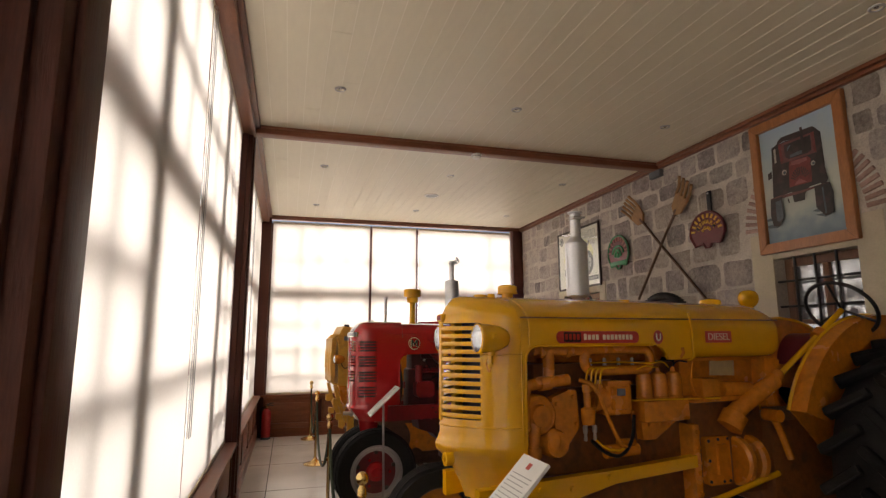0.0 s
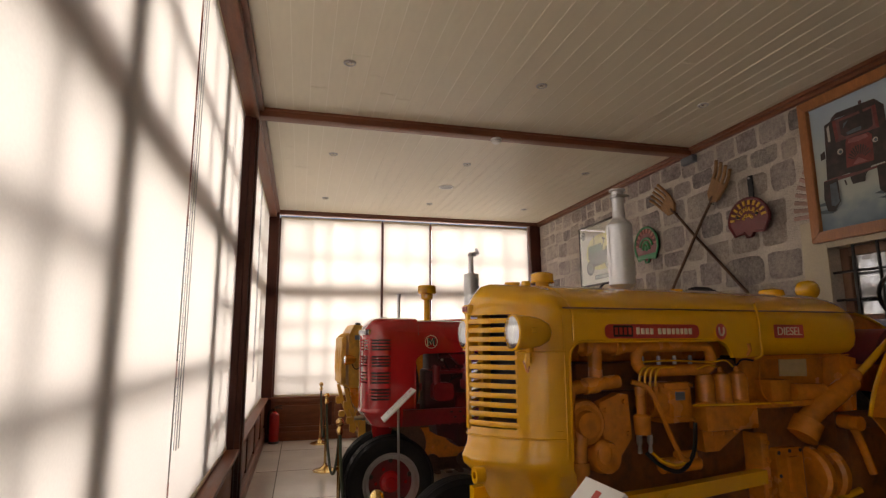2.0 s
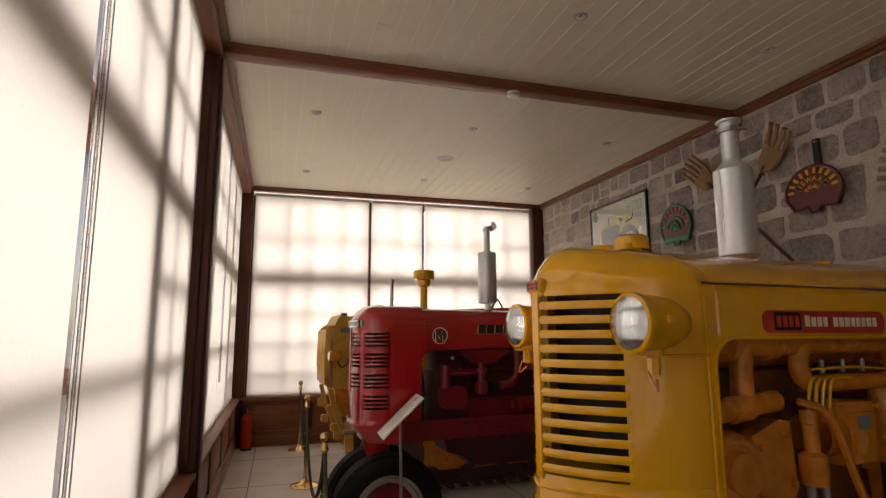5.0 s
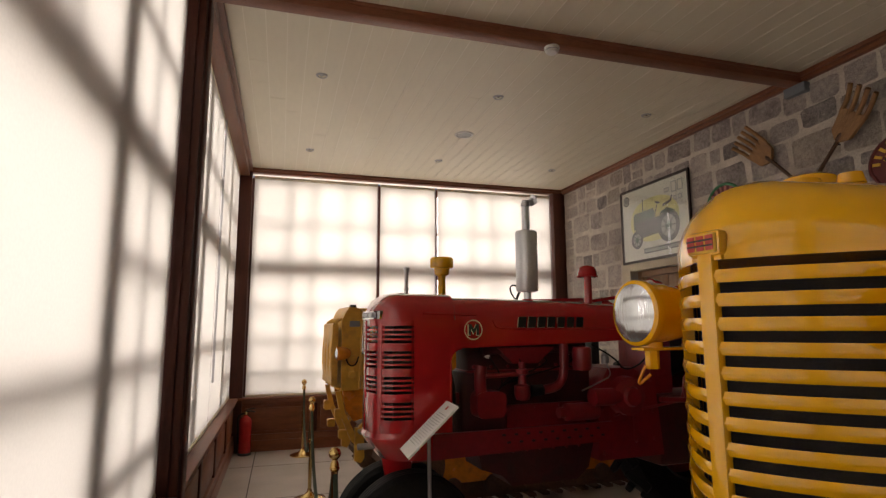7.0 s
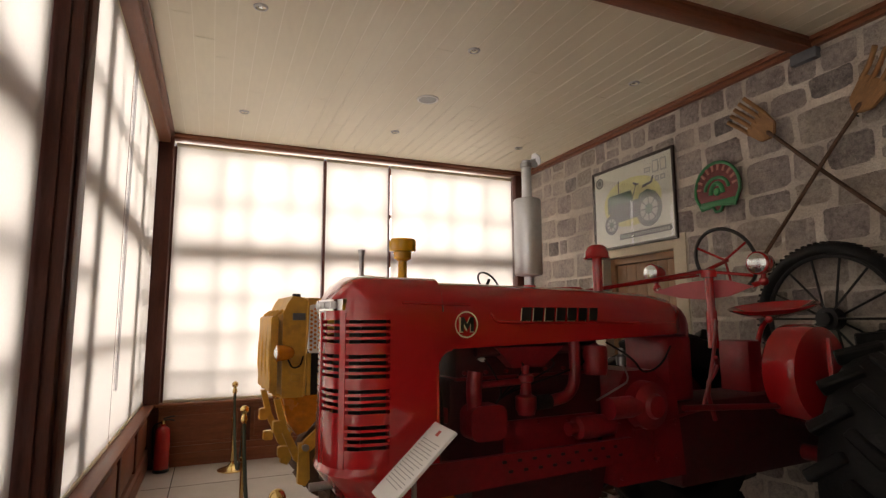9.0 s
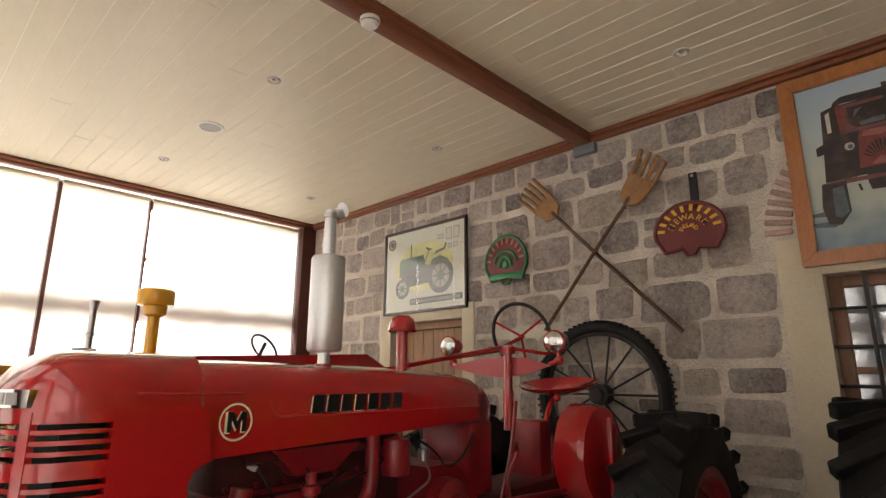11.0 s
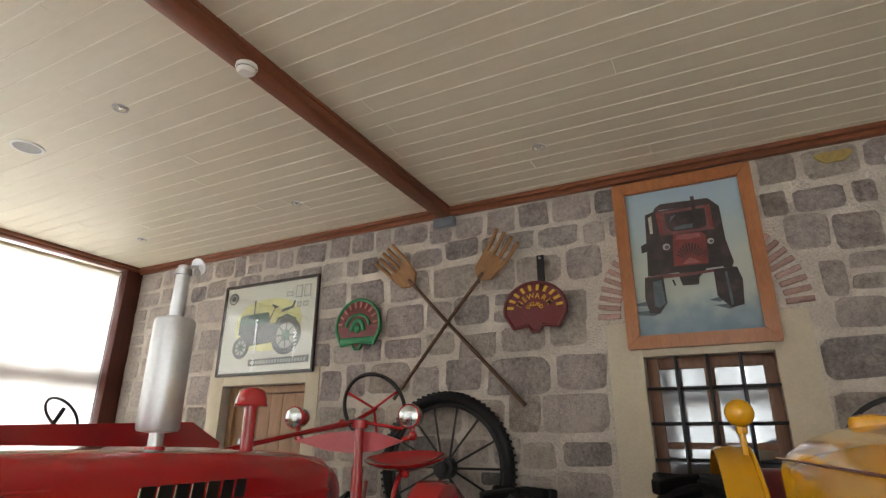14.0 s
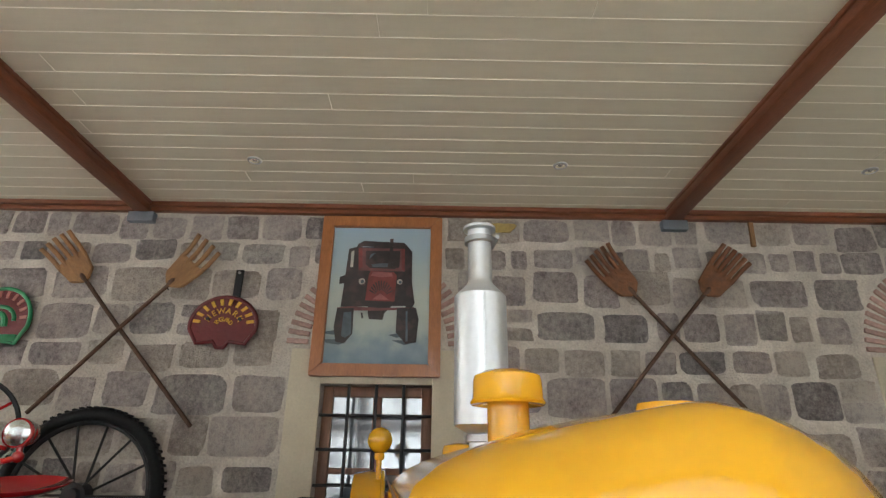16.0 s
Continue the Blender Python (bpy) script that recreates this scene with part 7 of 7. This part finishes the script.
for (x0, y0, _), (x1, y1, _) in zip(POSTS, POSTS[1:]):
    pts = []
    for i in range(25):
        k = i / 24
        pts.append((x0 + (x1 - x0) * k, (y0 - 0.03) + (y1 - y0 + 0.06) * k, 0.74 - 0.50 * (1 - (2 * k - 1) ** 2) ** 0.75))
    r = tagged(part("barrier_rope", sweep(B(), pts, 0.013, 10), ROPE), "dark green barrier rope sagging between brass posts", "rope", "barrier ropes")
    for e in (pts[0], pts[-1]):
        part("rope_end", cyl(B(), Vector(e) - Vector((0, 0, 0.04)), Vector(e) + Vector((0, 0, 0.01)), 0.015, seg=12), BRASS, r, "brass rope end")


# ---- information signs ----
def info_sign(c, yaw, tilt, w, h, base, lines):
    """A slanted card on a thin post. c: the card's centre; its text runs along local x."""
    t = thing("information_sign", Matrix.Translation((base[0], base[1], 0)), "white slanted information card on a thin grey post", "sign", "information signs")
    m = Matrix.Translation(Vector(c) - Vector((base[0], base[1], 0))) @ Matrix.Rotation(radians(yaw), 4, "Z") @ Matrix.Rotation(radians(tilt), 4, "X")
    card = part("card", box(B(), (-w / 2, -h / 2, -0.006), (w / 2, h / 2, 0.006), 0.002, m), PAPER, t)
    for k in range(lines):
        y = h * 0.28 - k * h * 0.62 / lines
        part("text_bar", box(B(), (-w * 0.40, y - 0.0016, 0.0062), (w * (0.40 - 0.12 * (k % 3 == 2)), y + 0.0012, 0.0066), 0, m), PRINT, card)
    part("red_mark", box(B(), (-0.012, h * 0.36, 0.0062), (0.012, h * 0.43, 0.0068), 0, m), BADGE_RED, card)
    top = Vector(c) - Vector((base[0], base[1], 0.012))
    part("post", cyl(B(), (0, 0, 0.01), top, 0.009, seg=12), STEEL, t)
    part("foot", lathe(B(), [(0, 0), (0.10, 0), (0.10, 0.008), (0.02, 0.014), (0.012, 0.03)], seg=24), STEEL, t)
    return t


info_sign((0.985, 5.165, 0.99), -92, 43, 0.20, 0.32, (1.0, 5.17), 15)
info_sign((0.885, 2.27, 0.995), -88, 45, 0.17, 0.32, (0.90, 2.28), 13)


# ---- fire extinguisher ----
def extinguisher():
    t = thing("fire_extinguisher", Matrix.Translation((-0.06, 9.60, 0)), "red fire extinguisher standing in the corner", "fire extinguisher")
    part("cylinder", lathe(B(), [(0, 0.0), (0.066, 0.0), (0.07, 0.01), (0.07, 0.37), (0.062, 0.41), (0.035, 0.435), (0.022, 0.44), (0.022, 0.455), (0, 0.455)], seg=28), EXT_RED, t)
    part("base_ring", lathe(B(), [(0.068, 0.0), (0.073, 0.002), (0.073, 0.03), (0.070, 0.032)], seg=28), BLACK, t)
    part("valve", lathe(B(), [(0.018, 0.45), (0.020, 0.49), (0, 0.495)], seg=14), BRASS, t)
    part("handle", sweep(B(), [(0.0, 0, 0.49), (0.05, -0.02, 0.50), (0.10, -0.03, 0.49)], 0.008, 8, smooth=1), BLACK, t)
    part("lever", sweep(B(), [(0.0, 0, 0.505), (0.05, -0.02, 0.525), (0.10, -0.03, 0.53)], 0.007, 8, smooth=1), BLACK, t)
    part("hose", sweep(B(), [(-0.02, 0, 0.475), (-0.09, -0.02, 0.45), (-0.085, -0.03, 0.30), (-0.078, -0.03, 0.14)], 0.009, 8, smooth=2), RUBBER, t)
    part("label", lathe(B(), [(0.0705, 0.15), (0.0707, 0.28)], Matrix.Rotation(radians(200), 4, "Z"), 28), EXT_RED, t)
    return t


extinguisher()

# ---- stone wall: mortar, openings, dressings, stones ----
OPENINGS = [(3.63, 4.38, 1.15, 2.165), (7.195, 8.20, 0.0, 2.115), (-0.45, 0.35, 1.15, 2.165)]
DRESSED = [(3.42, 4.60, 0.0, 2.40), (7.05, 8.36, 0.0, 2.25), (-0.64, 0.58, 0.0, 2.40)]
ARCHES = [4.01, -0.03]


def stone_wall():
    wall = tagged(new("wall_stone"), "rubble stone wall of grey and mauve blocks in wide buff mortar", "wall", kind="structure")
    ys = sorted({Y_BACK, Y_FAR} | {v for o in OPENINGS for v in o[:2]})
    bm = B()
    for a, b in zip(ys, ys[1:]):
        hole = [o for o in OPENINGS if o[0] <= a and b <= o[1]]
        spans = [(0, Z_CEIL)] if not hole else [(z, w) for z, w in ((0, hole[0][2]), (hole[0][3], Z_CEIL)) if w > z]
        for z, w in spans:
            box(bm, (X_STONE, a, z), (X_STONE + 0.35, b, w))
    part("mortar", bm, MORTAR, wall, "buff mortar ground", smooth=False)
    bm = B()
    for o in OPENINGS:
        box(bm, (X_STONE + 0.20, o[0] - 0.05, o[2]), (X_STONE + 0.36, o[1] + 0.05, o[3] + 0.05))
    part("reveal_backing", bm, DARK_JOINT, wall)
    for o, d in zip(OPENINGS, DRESSED):
        for lo, hi in (((d[0], d[2]), (o[0], d[3])), ((o[1], d[2]), (d[1], d[3])), ((o[0], o[3]), (o[1], d[3]))):
            part("plaster_surround", box(B(), (X_STONE - 0.012, lo[0], lo[1]), (X_STONE + 0.004, hi[0], hi[1]), 0.004), PLASTER, wall, "smooth cream plaster surround")
    part("yellow_stain", slab(B(), [(3.12 + 0.09 * math.cos(a) * (1 + 0.25 * math.sin(3 * a)), 3.33 + 0.05 * math.sin(a) * (1 + 0.3 * math.cos(2 * a))) for a in [2 * math.pi * i / 18 for i in range(18)]],
                              X_STONE - 0.022, X_STONE, "x"), node_mat("ochre_lichen_stone", (0.42, 0.31, 0.10), 0.95, var=0.3, grain=50, bump=0.6), wall, "ochre stained stone")
    # relieving arches of thin bricks over the openings
    me = None
    for yc in ARCHES:
        for k in range(31):
            a = radians(3 + 174 * k / 30)
            if me is None:
                bmb = box(B(), (-0.012, -0.075, -0.019), (0.012, 0.075, 0.019), 0.004, seg=1)
                ob = part("arch_brick", bmb, BRICK, wall)
                me = ob.data
            else:
                ob = new("arch_brick", me)
                ob.parent = wall
            ob.matrix_basis = Matrix.Translation((X_STONE - 0.004, yc + 0.56 * math.cos(a), 2.42 + 0.60 * math.sin(a))) @ Matrix.Rotation(a, 4, "X") @ Matrix.Diagonal((1, 1, 0.9, 1))
    # courses of stones
    rnd = random.Random(11)
    shapes = []
    for s in range(16):
        n, ring = 24, []
        for i in range(n):
            a = 2 * math.pi * (i + 0.5) / n
            e = 0.30 + rnd.uniform(-0.04, 0.06)
            c, q = math.cos(a), math.sin(a)
            x, z = math.copysign(abs(c) ** e, c) * 0.5, math.copysign(abs(q) ** e, q) * 0.5
            ring.append((x, z))
        wob = [rnd.uniform(0.87, 1.07) for _ in range(8)]
        ring = [(x * (w0 := wob[i // 3] * (1 - i % 3 / 3) + wob[(i // 3 + 1) % 8] * (i % 3 / 3)) * rnd.uniform(0.985, 1.015), z * w0) for i, (x, z) in enumerate(ring)]
        bm = B()
        rings = [[bm.verts.new((d + rnd.uniform(-0.35, 0.35) * (d > -0.9), y * k, z * k)) for y, z in ring] for k, d in ((1.04, 0.5), (0.97, -0.25), (0.86, -0.8))]
        for p, q in zip(rings, rings[1:]):
            for i in range(n):
                bm.faces.new((p[i], p[(i + 1) % n], q[(i + 1) % n], q[i]))
        mid = bm.verts.new((-1.2, rnd.uniform(-0.1, 0.1), rnd.uniform(-0.1, 0.1)))
        for i in range(n):
            bm.faces.new((rings[2][i], rings[2][(i + 1) % n], mid))
        bmesh.ops.recalc_face_normals(bm, faces=bm.faces)
        for mat in (STONE, STONE_B, STONE_C):
            mesh = bpy.data.meshes.new("stone")
            bm.to_mesh(mesh)
            mesh.materials.append(mat)
            for f in mesh.polygons:
                f.use_smooth = True
            shapes.append(mesh)
        bm.free()
    blocks = []
    courses = (0.0, 0.27, 0.50, 0.74, 0.98, 1.21, 1.455, 1.67, 1.945, 2.24, 2.455, 2.72, 3.0, 3.195, 3.425)
    for z, z_next in zip(courses, courses[1:]):
        h = z_next - z
        blocked = sorted([(d[0], d[1]) for d in DRESSED if z < d[3] - 0.06 and z + h > d[2]])
        for yc in ARCHES:
            zm = z + h / 2 - 2.42
            if -0.1 < zm < 0.68:
                half = math.sqrt(max(0.0, 0.47 - zm * zm)) + 0.01
                blocked.append((yc - half, yc + half))
        blocked = sorted(blocked)
        free, at = [], Y_BACK
        for a, b in blocked:
            if a > at:
                free.append((at, a))
            at = max(at, b)
        free.append((at, Y_FAR))
        for a, b in free:
            y = a + 0.015
            while b - y > 0.09:
                w = min(b - y, h * rnd.uniform(0.7, 1.75))
                if b - y - w < 0.14:
                    w = b - y
                g = rnd.uniform(0.012, 0.040)
                if h > 0.22 and w < 0.3 and rnd.random() < 0.10:
                    for k in (0, 1):
                        blocks.append((y + w / 2, z + h * (0.27 + 0.48 * k), w - g, h * 0.5 - g))
                else:
                    blocks.append((y + w / 2 + rnd.uniform(-0.008, 0.008), z + h / 2 + rnd.uniform(-0.022, 0.022), w - g, (h - g) * rnd.uniform(0.88, 1.05)))
                y += w
    near = sorted(blocks, key=lambda q: (q[0] - 4.6) ** 2 * 0.35 + (q[1] - 2.7) ** 2)
    keep, rest = near[:300], near[300:]
    for i, (y, zz, w, h) in enumerate(keep):
        kind = rnd.choices((0, 1, 2), (0.6, 0.28, 0.12))[0]
        ob = new("stone", shapes[3 * rnd.randrange(16) + kind])
        ob.parent = wall
        ob.matrix_basis = Matrix.Translation((X_STONE, y, zz)) @ Matrix.Rotation(radians(rnd.uniform(-2.5, 2.5)), 4, "X") @ Matrix.Diagonal((rnd.uniform(0.006, 0.012), w * rnd.choice((1, -1)), h * rnd.choice((1, -1)), 1))
    verts, faces = [], []
    for y, zz, w, h in rest:
        src, base = shapes[3 * rnd.randrange(16)], len(verts)
        verts += [(X_STONE + v.co.x * 0.010, y + v.co.y * w, zz + v.co.z * h) for v in src.vertices]
        faces += [[base + i for i in f.vertices] for f in src.polygons]
    mesh = bpy.data.meshes.new("far_stones")
    mesh.from_pydata(verts, [], faces)
    mesh.materials.append(STONE)
    ob = new("far_stones", mesh)
    ob.parent = wall
    tagged(ob, "further stones of the rubble wall", kind="stuff")


stone_wall()
